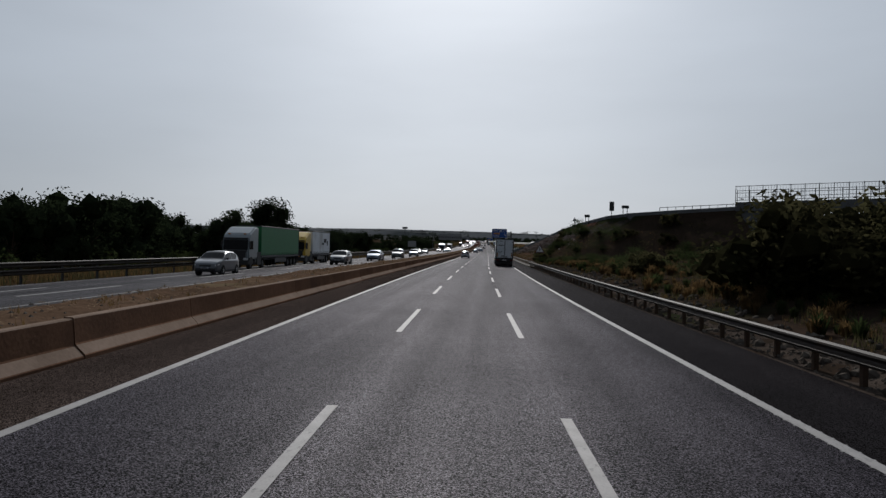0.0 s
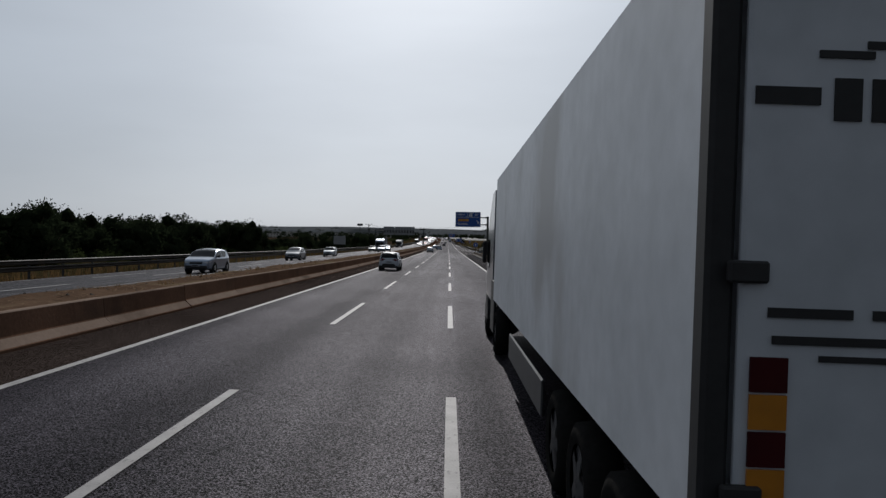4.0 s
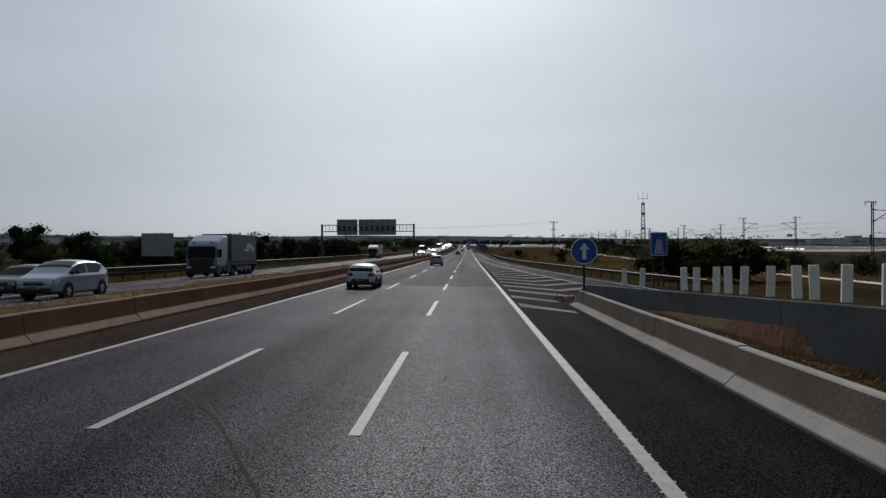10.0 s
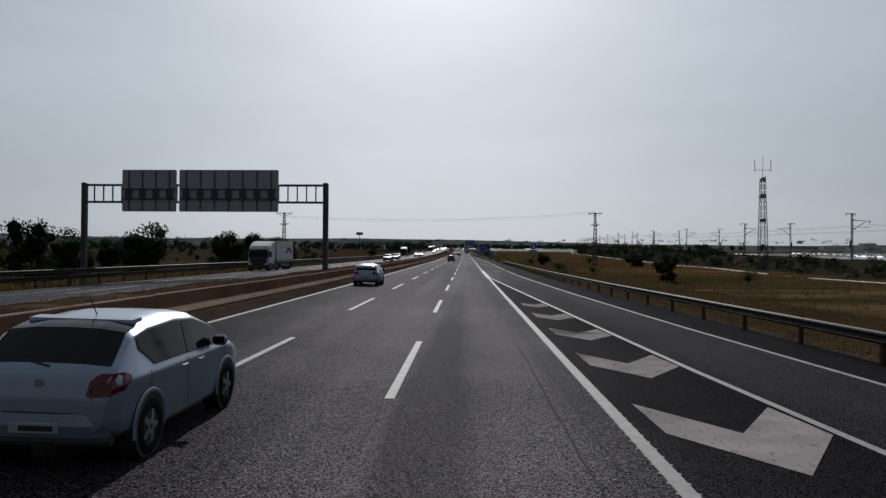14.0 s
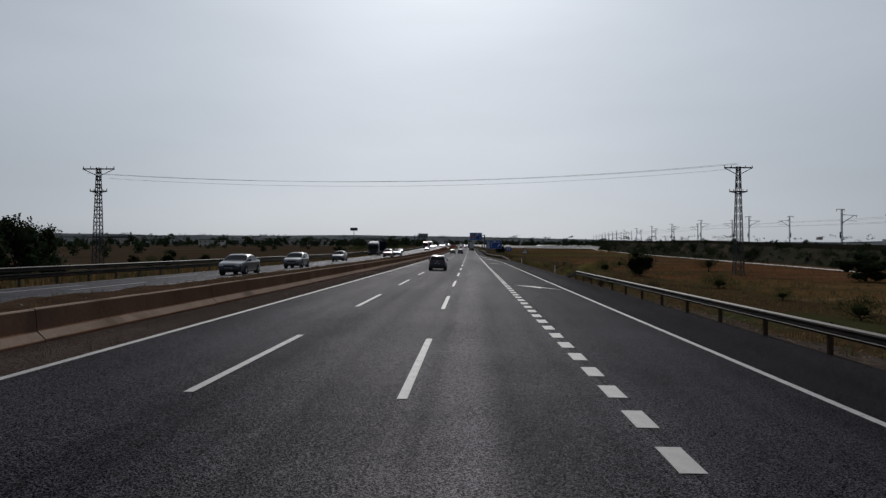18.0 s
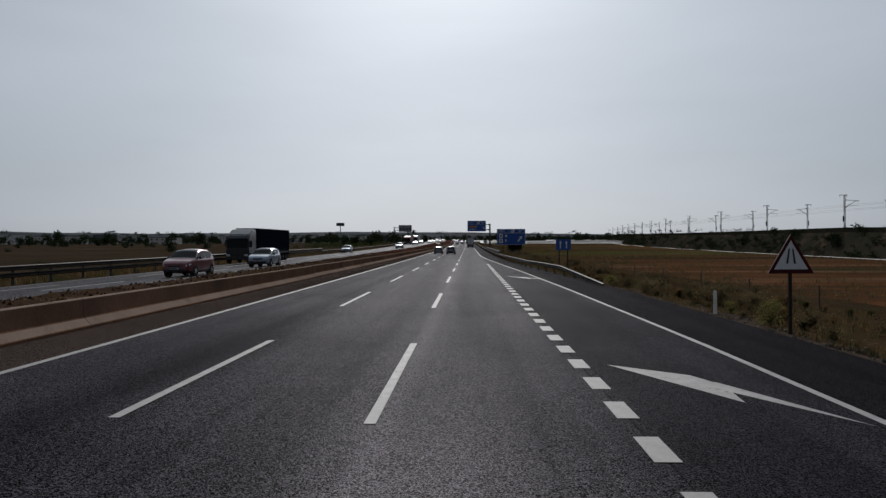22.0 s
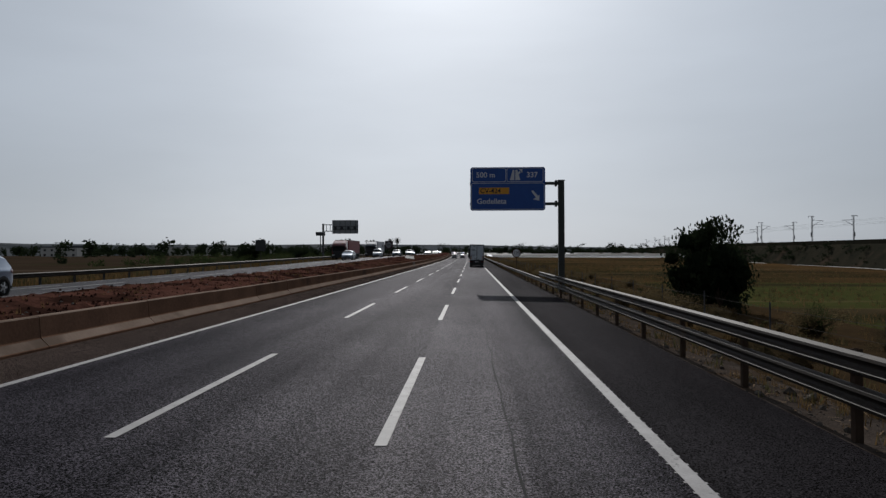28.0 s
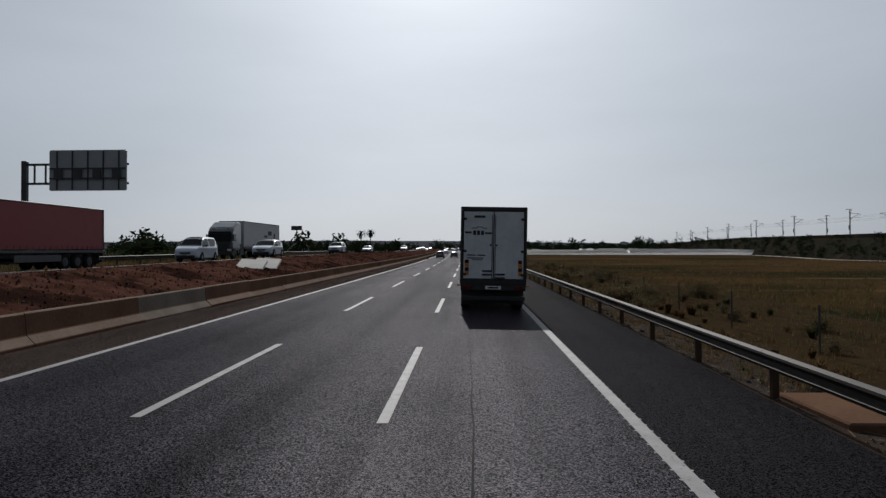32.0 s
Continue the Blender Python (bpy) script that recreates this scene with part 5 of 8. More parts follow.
for s in (238, 241, 243.5, 247.9, 248.8, 249.6, 252.2, 255.5, 258, 260.2, 262.6, 265.2, 267.2, 268.4, 269.5, 270.2, 271.4, 272.8, 273.7, 274.5, 276, 277, 281.5, 284):
    ob = part("lane_post", LANE_POST, POST_WHITE)
    ob.matrix_basis = spot(WALL_U(s) + 0.15, s, WALL_Z(s)) @ pose(0, 0, 0, random.uniform(-2, 2), random.uniform(-2, 2), random.uniform(-20, 20))
    tagged(ob, "white plastic lane post on the wall top", "delineator post", "white posts on the wall", "")


# ---- gantry over the opposite carriageway ----
def panel_back(root, u0, u1, zb, zt, origin, slots=0):
    w, h = u1 - u0, zt - zb
    x = (u0 + u1) / 2 - origin
    z = (zb + zt) / 2
    p = part("panel", Mesh().prism(rounded(w, h, 0.12, x, z), 0.10, 0.16), SIGN_BACK, root, "grey back of a sign panel")
    n = max(2, int(w / 1.1))
    for i in range(n):
        xx = x - w / 2 + w * (i + 0.5) / n
        part("rib", Mesh().box(0.07, 0.07, h * 0.96, 0, (xx, 0.06, z)), STEEL_DARK, p)
    for dz in (-h * 0.2, 0.12):
        part("rail", Mesh().box(w * 0.98, 0.06, 0.09, 0, (x, 0.0, z + dz)), STEEL_DARK, p)
    for i in range(slots):
        xx = x - w / 2 + w * (i + 0.5) / slots
        part("bracket", Mesh().box(w / slots * 0.42, 0.05, h * 0.24, 0, (xx, -0.05, z - h * 0.1)), STEEL_DARK, p)


g = thing("sign_gantry", spot(-24.25, 414, 0), "grey steel sign gantry spanning the opposite carriageway", "sign gantry")
for u, zb in ((-34.5, -0.6), (-14.0, 0.4)):
    part("column", Mesh().box(0.42, 0.42, 8.25 - zb, 0.04, (u + 24.25, 0.5, (8.25 + zb) / 2)), STEEL_DARK, g)
for z in (8.05, 6.62):
    part("chord", Mesh().box(20.9, 0.16, 0.18, 0.02, (0, 0.5, z)), STEEL_DARK, g)
for i in range(27):
    x = -10.2 + 20.4 * i / 26
    part("strut", Mesh().box(0.09, 0.1, 1.35, 0, (x, 0.5, 7.33)), STEEL_DARK, g)
panel_back(g, -31.1, -26.5, 5.8, 9.3, -24.25, 4)
panel_back(g, -26.25, -17.9, 5.8, 9.3, -24.25, 7)
g = thing("overhead_sign", spot(-33.6, 864.8, 0.8), "grey back of an overhead sign on a side arm", "road sign")
part("post", Mesh().box(0.36, 0.36, 8.0, 0.03, (0, 0.5, 4.0)), STEEL_DARK, g)
for z in (7.75, 6.4):
    part("arm", Mesh().box(7.4, 0.14, 0.16, 0.02, (3.75, 0.5, z)), STEEL_DARK, g)
for x in (0.7, 1.5):
    part("strut", Mesh().box(0.1, 0.1, 1.3, 0, (x, 0.5, 7.08)), STEEL_DARK, g)
panel_back(g, 2.0, 7.5, 5.85, 8.7, 0, 4)

# ---- pylons, wires, masts ----
def lattice(name, u, s, z, h, w0, w1, label, category, arms=(), bays=10, top_pole=0.0, plat=0.0):
    root = thing(name, spot(u, s, z), label, category)
    corner = [(-1, -1), (1, -1), (1, 1), (-1, 1)]

    def c(i, t):
        w = (w0 + (w1 - w0) * t) / 2
        return Vector((corner[i][0] * w, corner[i][1] * w, h * t))
    for i in range(4):
        part("leg", Mesh().tube(c(i, 0), c(i, 1), 0.07, 0.05, 5), STEEL_DARK, root)
    for b in range(bays):
        for i in range(4):
            j = (i + 1) % 4
            part("brace", Mesh().tube(c(i, b / bays), c(j, (b + 1) / bays), 0.035, n=4, caps=False), STEEL_DARK, root)
            part("brace", Mesh().tube(c(j, b / bays), c(i, (b + 1) / bays), 0.035, n=4, caps=False), STEEL_DARK, root)
    for za, half, drop in arms:
        m = Mesh()
        m.box(half * 2, 0.14, 0.16, 0.02, (0, 0, za))
        m.tube((-half, 0, za), (0, 0, za - drop), 0.05, n=4)
        m.tube((half, 0, za), (0, 0, za - drop), 0.05, n=4)
        part("cross_arm", m, STEEL_DARK, root)
        for x in (-half * 0.95, -half * 0.5, half * 0.5, half * 0.95):
            part("insulator", Mesh().tube((x, 0, za), (x, 0, za + 0.35), 0.06, 0.04, 6), STEEL_GREEN, root)
    if top_pole:
        part("aerial", Mesh().tube((0, 0, h), (0, 0, h + top_pole), 0.06, 0.03, 6), STEEL_DARK, root)
    if plat:
        m = Mesh()
        m.tube((-1.6, 0, h + plat * 0.4), (1.6, 0, h + plat * 0.4), 0.05, n=5)
        m.tube((-1.6, 0, h + plat * 0.4 - 0.3), (-1.6, 0, h + plat), 0.06, n=5)
        m.tube((1.6, 0, h + plat * 0.4 - 0.3), (1.6, 0, h + plat), 0.06, n=5)
        part("antenna_arm", m, STEEL_DARK, root)
        for k in (0.55, 0.8, 0.97):
            part("antenna", Mesh().box(0.95, 0.95, 0.8, 0.1, (0, 0, h * k)), SIGN_BACK, root)
    return root


lattice("pylon", 33.4, 554.6, -1.2, 14.8, 1.15, 0.42, "steel lattice pylon with short cross-arms", "pylon", [(14.6, 1.9, 1.0), (11.4, 1.2, 0.3)], bays=14)
lattice("pylon", -52.6, 552.3, -1.0, 14.2, 1.15, 0.42, "steel lattice pylon with short cross-arms", "pylon", [(14.0, 2.2, 1.0), (11.0, 1.2, 0.3)], bays=14)
lattice("telecom_mast", 57.3, 501, -1.5, 19.6, 1.7, 0.8, "steel lattice telecom mast with antennas", "mast", bays=14, top_pole=4.2, plat=3.2)
for x, right, left in ((-1.8, 13.8, 12.2), (0.2, 13.9, 12.4), (1.8, 13.5, 11.9)):
    a, b = P(33.4 + x * 0.3, 554.6 + x, right), P(-52.6 + x * 0.3, 552.3 + x, left)
    m = Mesh()
    N = 24
    pts = [a.lerp(b, i / N) - Vector((0, 0, 1.7 * 4 * (i / N) * (1 - i / N))) for i in range(N + 1)]
    for p0, p1 in zip(pts[:-1], pts[1:]):
        m.tube(p0, p1, 0.014, n=4, caps=False)
    tagged(part("power_cable", m, STEEL_DARK), "thin power cable strung across the motorway", "cable", "cables between the pylons")

RAIL_U = poly_u([(300, 57.5), (484, 71.2), (611, 80.8), (778, 92.2), (955, 105.5), (1170, 138), (1500, 190)])
RAIL_Z = poly_u([(300, 0.5), (484, 1.25), (611, 2.4), (672, 3.4), (728, 4.3), (955, 4.6), (1170, 5.0), (1500, 3.0)])
EMB = mat("embankment", (0.015, 0.016, 0.012), (0.030, 0.026, 0.019), 0.25, 0.95, fine=2.2, bump=0.9, c3=(0.045, 0.034, 0.025), spots=0.04)
m = Mesh()
st = []
for s in srange(300, 1500, 25):
    st.append((lambda s: lambda a, b: P(RAIL_U(s) + a, s, (RAIL_Z(s) if b else -1.6)))(s))
m.sweep([(-12, 0), (-6.4, 1), (6.4, 1), (12, 0)], st)
tagged(part("railway_embankment", m, EMB), "dark scrubby railway embankment", "embankment", "", "structure")


TRACK_U = poly_u([(320, 38), (450, 49), (562, 58.5), (700, 71.5), (843, 85), (1000, 95), (1150, 116)])
strip("service_path", WALL_PALE, 320, 1150, lambda s: TRACK_U(s) - 0.9, lambda s: TRACK_U(s) + 0.9, lambda u, s: land_far(u, s) + 0.10 + 0.04 * noise.noise(Vector((u * 0.4, s * 0.1, 2))), step=6, cols=2, label="pale dusty service path along the railway", category="path")


def rail_mast():
    root = thing("catenary_mast", Matrix.Identity(4), "steel catenary mast with a cantilever beside the railway", "railway mast", "catenary masts along the railway")
    pole = Mesh()
    for x in (-0.13, 0.13):
        pole.box(0.09, 0.2, 8.5, 0.01, (x, 0, 4.25))
    for i in range(11):
        pole.box(0.3, 0.14, 0.05, 0, (0, 0, 0.5 + 0.78 * i))
    part("pole", pole, STEEL_DARK, root)
    part("base", Mesh().box(0.7, 0.7, 0.5, 0.03, (0, 0, 0.1)), CONCRETE_GREY, root)
    m = Mesh()
    m.box(1.7, 0.09, 0.12, 0.01, (-0.25, 0, 8.5))
    for x in (-1.05, 0.5):
        m.tube((x, 0, 8.5), (x, 0, 8.05), 0.06, n=5)
    part("head_bracket", m, STEEL_DARK, root)
    m = Mesh()
    m.tube((0, 0, 7.35), (3.3, 0, 7.15), 0.05, n=5)
    m.tube((0, 0, 5.6), (2.6, 0, 7.15), 0.055, n=5)
    m.tube((1.0, 0, 6.1), (3.2, 0, 6.0), 0.035, n=5)
    m.tube((3.0, 0, 7.15), (3.0, 0, 6.75), 0.05, n=5)
    part("cantilever", m, STEEL_DARK, root)
    for z in (7.35, 5.62):
        part("insulator", Mesh().tube((0.16, 0, z), (0.62, 0, z + (0.0 if z > 7 else 0.27)), 0.09, n=7), STEEL_GREEN, root)
    part("balance_weight", Mesh().tube((-0.3, 0, 2.4), (-0.3, 0, 3.7), 0.15, n=7), STEEL_DARK, root)
    return root


MAST_S = [362, 423, 484, 545, 611, 672, 728, 779, 829, 879, 931, 982, 1033, 1085, 1137, 1189, 1241, 1293, 1345]
proto = rail_mast()
for i, s in enumerate(MAST_S):
    for k in (0, 1):
        ss = s - 3.4 * k
        mm = spot(RAIL_U(ss) + (5.25 if k else -5.25), ss, RAIL_Z(ss), 180 if k else 0)
        if i + k == 0:
            proto.matrix_basis = mm
        else:
            copy_thing(proto, mm)
for k in (-2.2, 2.2):
    m = Mesh()
    for s in range(392, 1370, 29):
        for z in (5.5, 6.5):
            m.tube(P(RAIL_U(s) + k, s, RAIL_Z(s) + z), P(RAIL_U(s + 29) + k, s + 29, RAIL_Z(s + 29) + z), 0.02, n=3, caps=False)
    tagged(part("contact_wire", m, STEEL_DARK), "railway overhead contact wires", "cable", "wires over the railway")

# ---- far buildings and greenhouses ----
def greenhouse(u, s, w, d):
    root = thing("greenhouse", spot(u, s, -1.2), "long low greenhouse with white plastic roofs", "greenhouse", "greenhouses beyond the field")
    for i in range(7):
        x = d * (i + 0.5) / 7
        ww = d / 7
        z = 0.024 * (x - ww / 2)             # each bay stands a little higher, as the ground does
        prof = [(x - ww / 2, z - 0.6), (x - ww / 2, z + 0.5)] + [(x - ww / 2 * math.cos(math.pi * k / 10), z + 0.5 + 1.5 * math.sin(math.pi * k / 10)) for k in range(1, 10)] + [(x + ww / 2, z + 0.5), (x + ww / 2, z - 0.6)]
        part("bay", Mesh().sweep(prof, [(lambda k: lambda a, b: (k, a, b))(k) for k in (-w / 2, 0, w / 2)], closed=False), GREENHOUSE, root)
    return root


for u, s, w in ((40, 1120, 56), (95.9, 1120, 55.8), (30, 1300, 50), (120, 1290, 60), (205, 790, 50), (262, 772, 52), (330, 800, 60), (300, 905, 60), (400, 760, 70)):
    greenhouse(u, s, w, 60)


def building(u, s, w, d, h, label, roof=None, z=-1.0, storeys=2):
    root = thing("building", spot(u, s, z), label, "building", "far buildings")
    part("wall", Mesh().box(w, d, h, 0, (0, 0, h / 2)), WALL_PALE, root)
    if roof:
        part("roof", Mesh().prism([(-w / 2 - 0.3, h), (0, h + w * 0.18), (w / 2 + 0.3, h)], -d / 2 - 0.3, d / 2 + 0.3), ROOF, root)
    else:
        part("roof", Mesh().box(w + 0.4, d + 0.4, 0.4, 0, (0, 0, h + 0.2)), CONCRETE_GREY, root)
    n = max(1, int(w / 4))
    for k in range(storeys):
        for i in range(n):
            part("window", Mesh().box(1.4, 0.12, 1.3, 0, (-w / 2 + w * (i + 0.5) / n, -d / 2 - 0.03, h * (k + 0.5) / storeys)), BLACK, root)


random.seed(41)
for u, s, w, h in ((-160, 1250, 30, 7), (-220, 1400, 45, 8), (-110, 1320, 18, 7), (-300, 1500, 60, 9), (-75, 1420, 16, 8), (-90, 1500, 26, 9), (-420, 1300, 50, 8), (-520, 1250, 40, 7), (-250, 1150, 22, 6), (60, 1700, 40, 9), (-40, 1750, 26, 9), (-130, 1620, 30, 8), (-60, 1640, 20, 7)):
    building(u, s, w, 14, h, "pale low building beyond the fields", roof=random.random() < 0.15)
def hill_z(x, y):
    r = math.hypot(x - C0.x, y - C0.y)
    return float(np.interp(r, [1600, 2300, 2700, 3000], [-4, 14, 60, 88])) + max(0, min(1, (y - 600) / 1500)) * (14 if r < 2750 else 0)


def far_house(x, y, w, d, h, shed):
    """A small far building: sheds are long and flat, houses have pitched roofs."""
    root = thing("building", pose(x, y, hill_z(x, y) - 0.5, 0, 0, random.uniform(-25, 25)), "long pale industrial shed on the far plain" if shed else "small pale house on the far plain", "building", "far buildings")
    part("wall", Mesh().box(w, d, h, 0, (0, 0, h / 2)), WALL_PALE if random.random() < 0.6 else CONCRETE_GREY, root)
    if shed:
        part("roof", Mesh().box(w + 0.8, d + 0.8, 0.7, 0, (0, 0, h + 0.35)), CONCRETE_GREY, root)
    else:
        part("roof", Mesh().prism([(-w / 2 - 0.5, h), (0, h + 2.4), (w / 2 + 0.5, h)], -d / 2 - 0.4, d / 2 + 0.4), ROOF, root)
    n = max(2, int(w / 9))
    for i in range(n):
        part("window", Mesh().box(w / n * 0.4, 0.2, h * 0.3, 0, (-w / 2 + w * (i + 0.5) / n, -d / 2 - 0.05, h * 0.55)), BLACK, root)


random.seed(43)
for i in range(64):
    w_ = radians(random.uniform(58, 158))
    r_ = random.uniform(1750, 2680)
    shed_ = random.random() < 0.45
    far_house(C0.x + r_ * math.cos(w_), C0.y + r_ * math.sin(w_), random.uniform(45, 120) if shed_ else random.uniform(12, 24), 22 if shed_ else 12, random.uniform(7, 12) if shed_ else random.uniform(5, 8), shed_)
b = thing("billboard", spot(-157, 1555, 0), "tall single-post roadside advertising board", "billboard")
part("post", Mesh().tube((0, 0, -2), (0, 0, 23), 0.55, 0.5, 10), STEEL_DARK, b)
part("board", Mesh().box(11, 1.0, 4.4, 0.05, (0, 0, 24.5)), STEEL_DARK, b)

# ---- trees and scrub ----
def leaf_cloud(m, centre, r, n, size, flat=0.8, rnd=random):
    for i in range(n):
        d = Vector((rnd.gauss(0, 1), rnd.gauss(0, 1), rnd.gauss(0, 1)))
        d = d.normalized() * r * rnd.random() ** 0.45
        c = centre + Vector((d.x, d.y, d.z * flat))
        a = Vector((rnd.gauss(0, 1), rnd.gauss(0, 1), rnd.gauss(0, 1))).normalized()
        b = a.orthogonal().normalized()
        k = size * rnd.uniform(0.6, 1.4)
        m.poly([c - a * k, c + b * k * 0.55, c + a * k, c - b * k * 0.55])


def core(m, centre, r, rnd):
    """A lumpy dark heart inside a clump of leaves, so that the sky shows only at its rim."""
    bm = bmesh.new()
    bmesh.ops.create_icosphere(bm, subdivisions=1, radius=1)
    for v in bm.verts:
        v.co = v.co * r * rnd.uniform(0.45, 0.95) + centre
    m.add_bm(bm)


def tree_meshes(seed, h, spread, kind):
    rnd = random.Random(seed)
    trunk, crown = Mesh(), Mesh()
    th = h * (0.17 if kind == "pine" else 0.12)
    bend = Vector((rnd.uniform(-0.06, 0.06) * h, rnd.uniform(-0.06, 0.06) * h, 0))
    trunk.tube((0, 0, -0.3), Vector((0, 0, th)) + bend, h * 0.028 + 0.04, h * 0.016 + 0.03, 7)
    nb = {"pine": 16, "tree": 13, "bush": 7, "stone": 38}[kind]
    per = {"pine": 135, "tree": 120, "bush": 130, "stone": 330}[kind]
    size = (h * 0.019 + 0.04) * (0.62 if kind == "bush" else 1)
    for i in range(nb):
        w = 2 * math.pi * i / nb * (2.4 if kind == "stone" else 1) + rnd.uniform(-0.4, 0.4)
        rr = spread * (rnd.uniform(0.1, 0.5) if kind == "stone" else rnd.uniform(0.2, 0.6))
        z = th + (h - th) * (rnd.uniform(0.12, 0.9 - 0.5 * rr / spread) if kind == "stone" else rnd.uniform(-0.04, 0.78))
        tip = Vector((math.cos(w) * rr, math.sin(w) * rr, z)) + bend
        trunk.tube(Vector((0, 0, th * rnd.uniform(0.6, 1.0))) + bend * 0.8, tip, h * 0.012 + 0.015, 0.012, 5)
        rc = spread * (rnd.uniform(0.16, 0.25) if kind == "stone" else rnd.uniform(0.26, 0.42))
        if kind != "bush":
            core(crown, tip, rc * 0.72, rnd)
        leaf_cloud(crown, tip, rc, per, size * (0.8 if kind == "stone" else 1), 0.8, rnd)
    for i in range(3):
        leaf_cloud(crown, Vector((rnd.uniform(-0.2, 0.2) * spread, rnd.uniform(-0.2, 0.2) * spread, h * rnd.uniform(0.62, 0.86))) + bend, spread * rnd.uniform(0.22, 0.4), per, size, 0.7, rnd)
    if kind != "bush":
        core(crown, Vector((0, 0, h * 0.52)) + bend, spread * 0.36, rnd)
    else:
        core(crown, Vector((0, 0, h * 0.34)), spread * 0.26, rnd)
        leaf_cloud(crown, Vector((0, 0, h * 0.4)), spread * 0.5, 420, size, h / max(0.5, spread), rnd)
    return trunk, crown


TREES = {}
for kind, hh, sp, lm, n in (("pine", 9.0, 6.5, LEAF_DARK, 4), ("stone", 14.0, 11.0, LEAF_DARK, 1), ("tree", 6.0, 4.4, LEAF_DARK, 3), ("bush", 2.0, 2.4, LEAF, 4), ("olive", 3.2, 3.2, LEAF_OLIVE, 2), ("dry", 1.2, 1.7, DRY_BUSH, 3), ("weed", 2.2, 2.2, LEAF_YELLOW, 2)):
    for v in range(n):
        t, c = tree_meshes(100 * v + len(kind), hh, sp, "bush" if kind in ("bush", "dry", "weed") else kind if kind in ("pine", "stone") else "tree")
        TREES[kind, v] = (t.done("trunk", BARK), c.done("crown", lm), hh, n)


def plant(kind, u, s, z, h, label, category, group, v=None, wide=1.0, rnd=random):
    v = rnd.randrange(TREES[kind, 0][3]) if v is None else v
    t, c, hh, n = TREES[kind, v]
    k = h / hh
    root = thing(category if category in ("tree", "bush") else "tree", spot(u, s, z, rnd.uniform(0, 360)) @ Matrix.Diagonal((k * wide, k * wide, k, 1)), label, category, group)
    part("trunk", t, BARK, root)
    part("crown", c, LEAF, root)
    return root


random.seed(51)
rnd = random
PINE_L, PINE_G = "dark green pine tree beyond the opposite carriageway", "pines along the motorway"
plant("stone", -54, 172, -0.8, 14.4, "large dark spreading pine tree", "tree", PINE_G, 0, 1.12)
plant("pine", -60, 186, -0.8, 9.5, PINE_L, "tree", PINE_G, 1)
for i in range(54):
    s = rnd.uniform(40, 165)
    plant("pine", rnd.uniform(-84, -52), s, -0.8, rnd.uniform(7.0, 10.5) * (0.85 if s > 140 else 1), PINE_L, "tree", PINE_G)
for i in range(104):
    s = rnd.uniform(185, 300) if i < 56 else rnd.uniform(295, 440)
    plant(rnd.choice(["tree", "pine"]), rnd.uniform(-74, -50), s, -0.9, rnd.uniform(5.5, 9.0) if s < 300 else float(np.interp(s, [300, 345, 440], [6.2, 5.0, 3.8])) * rnd.uniform(0.65, 1.08), "dark roadside tree in dry scrub", "tree", "trees beyond the opposite verge")
for i in range(9):
    plant("pine", rnd.uniform(-185, -120), rnd.uniform(330, 480), -0.8, rnd.uniform(9, 13), "dark umbrella pine standing in the fields", "tree", "field pines", wide=1.15)
for i in range(46):
    s = rnd.uniform(330, 640)
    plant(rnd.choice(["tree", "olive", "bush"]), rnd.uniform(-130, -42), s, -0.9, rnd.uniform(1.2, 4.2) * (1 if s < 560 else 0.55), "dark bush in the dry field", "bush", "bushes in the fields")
far = Mesh()
for n, ua, ub, sa, sb, h0, h1 in ((90, -420, -95, 640, 1300, 2.0, 6.0), (170, -420, -36, 1080, 1700, 3.5, 8.0), (110, 20, 330, 1180, 1700, 3.5, 7.0), (110, -900, -300, 700, 1500, 3.0, 8.0), (120, -700, -50, 1000, 1600, 6.0, 11.0), (70, 60, 420, 1250, 1700, 6.0, 10.0), (150, -20, 260, 1360, 1560, 4.0, 9.0), (140, -260, -30, 1340, 1560, 4.0, 10.0)):
    for i in range(n):
        u, s, h = rnd.uniform(ua, ub), rnd.uniform(sa, sb), rnd.uniform(h0, h1)
        for k in range(4):
            leaf_cloud(far, P(u + rnd.uniform(-0.3, 0.3) * h, s, -1 + h * (0.3 + 0.17 * k)), h * rnd.uniform(0.28, 0.4), 40, h * 0.09, 0.8)
for i in range(760):
    s = rnd.uniform(330, 1450)
    h = rnd.choice((0.8, 1.1, 1.5, 2.0, 3.2))
    off = rnd.uniform(-12.5, -6.4)
    base = -1.4 + (RAIL_Z(s) + 1.4) * (off + 12.5) / 6.1
    for k in range(3):
        leaf_cloud(far, P(RAIL_U(s) + off + rnd.uniform(-1, 1), s + rnd.uniform(-1, 1), base + h * (0.15 + 0.14 * k)), h * rnd.uniform(0.3, 0.45), 30, h * 0.1, 0.7)
for i in range(150):
    s, u, h = rnd.uniform(330, 520), rnd.uniform(58, 110), rnd.uniform(1.4, 3.2)
    for k in range(2):
        leaf_cloud(far, P(u + rnd.uniform(-1, 1), s, -1.3 + h * (0.3 + 0.3 * k)), h * 0.55, 70, h * 0.05, 0.8)
for i in range(900):
    w_, r_ = radians(rnd.uniform(40, 165)), rnd.uniform(1700, 2950)
    x_, y_, h = C0.x + r_ * math.cos(w_), C0.y + r_ * math.sin(w_), rnd.uniform(5, 14)
    for k in range(3):
        leaf_cloud(far, Vector((x_ + rnd.uniform(-1.2, 1.2) * h, y_, hill_z(x_, y_) + h * (0.2 + 0.15 * k))), h * rnd.uniform(0.5, 0.9), 12, h * 0.16, 0.55)
tagged(part("far_woods", far, LEAF_DARK), "dark trees and hedges scattered over the far fields", "woods", "", "stuff")
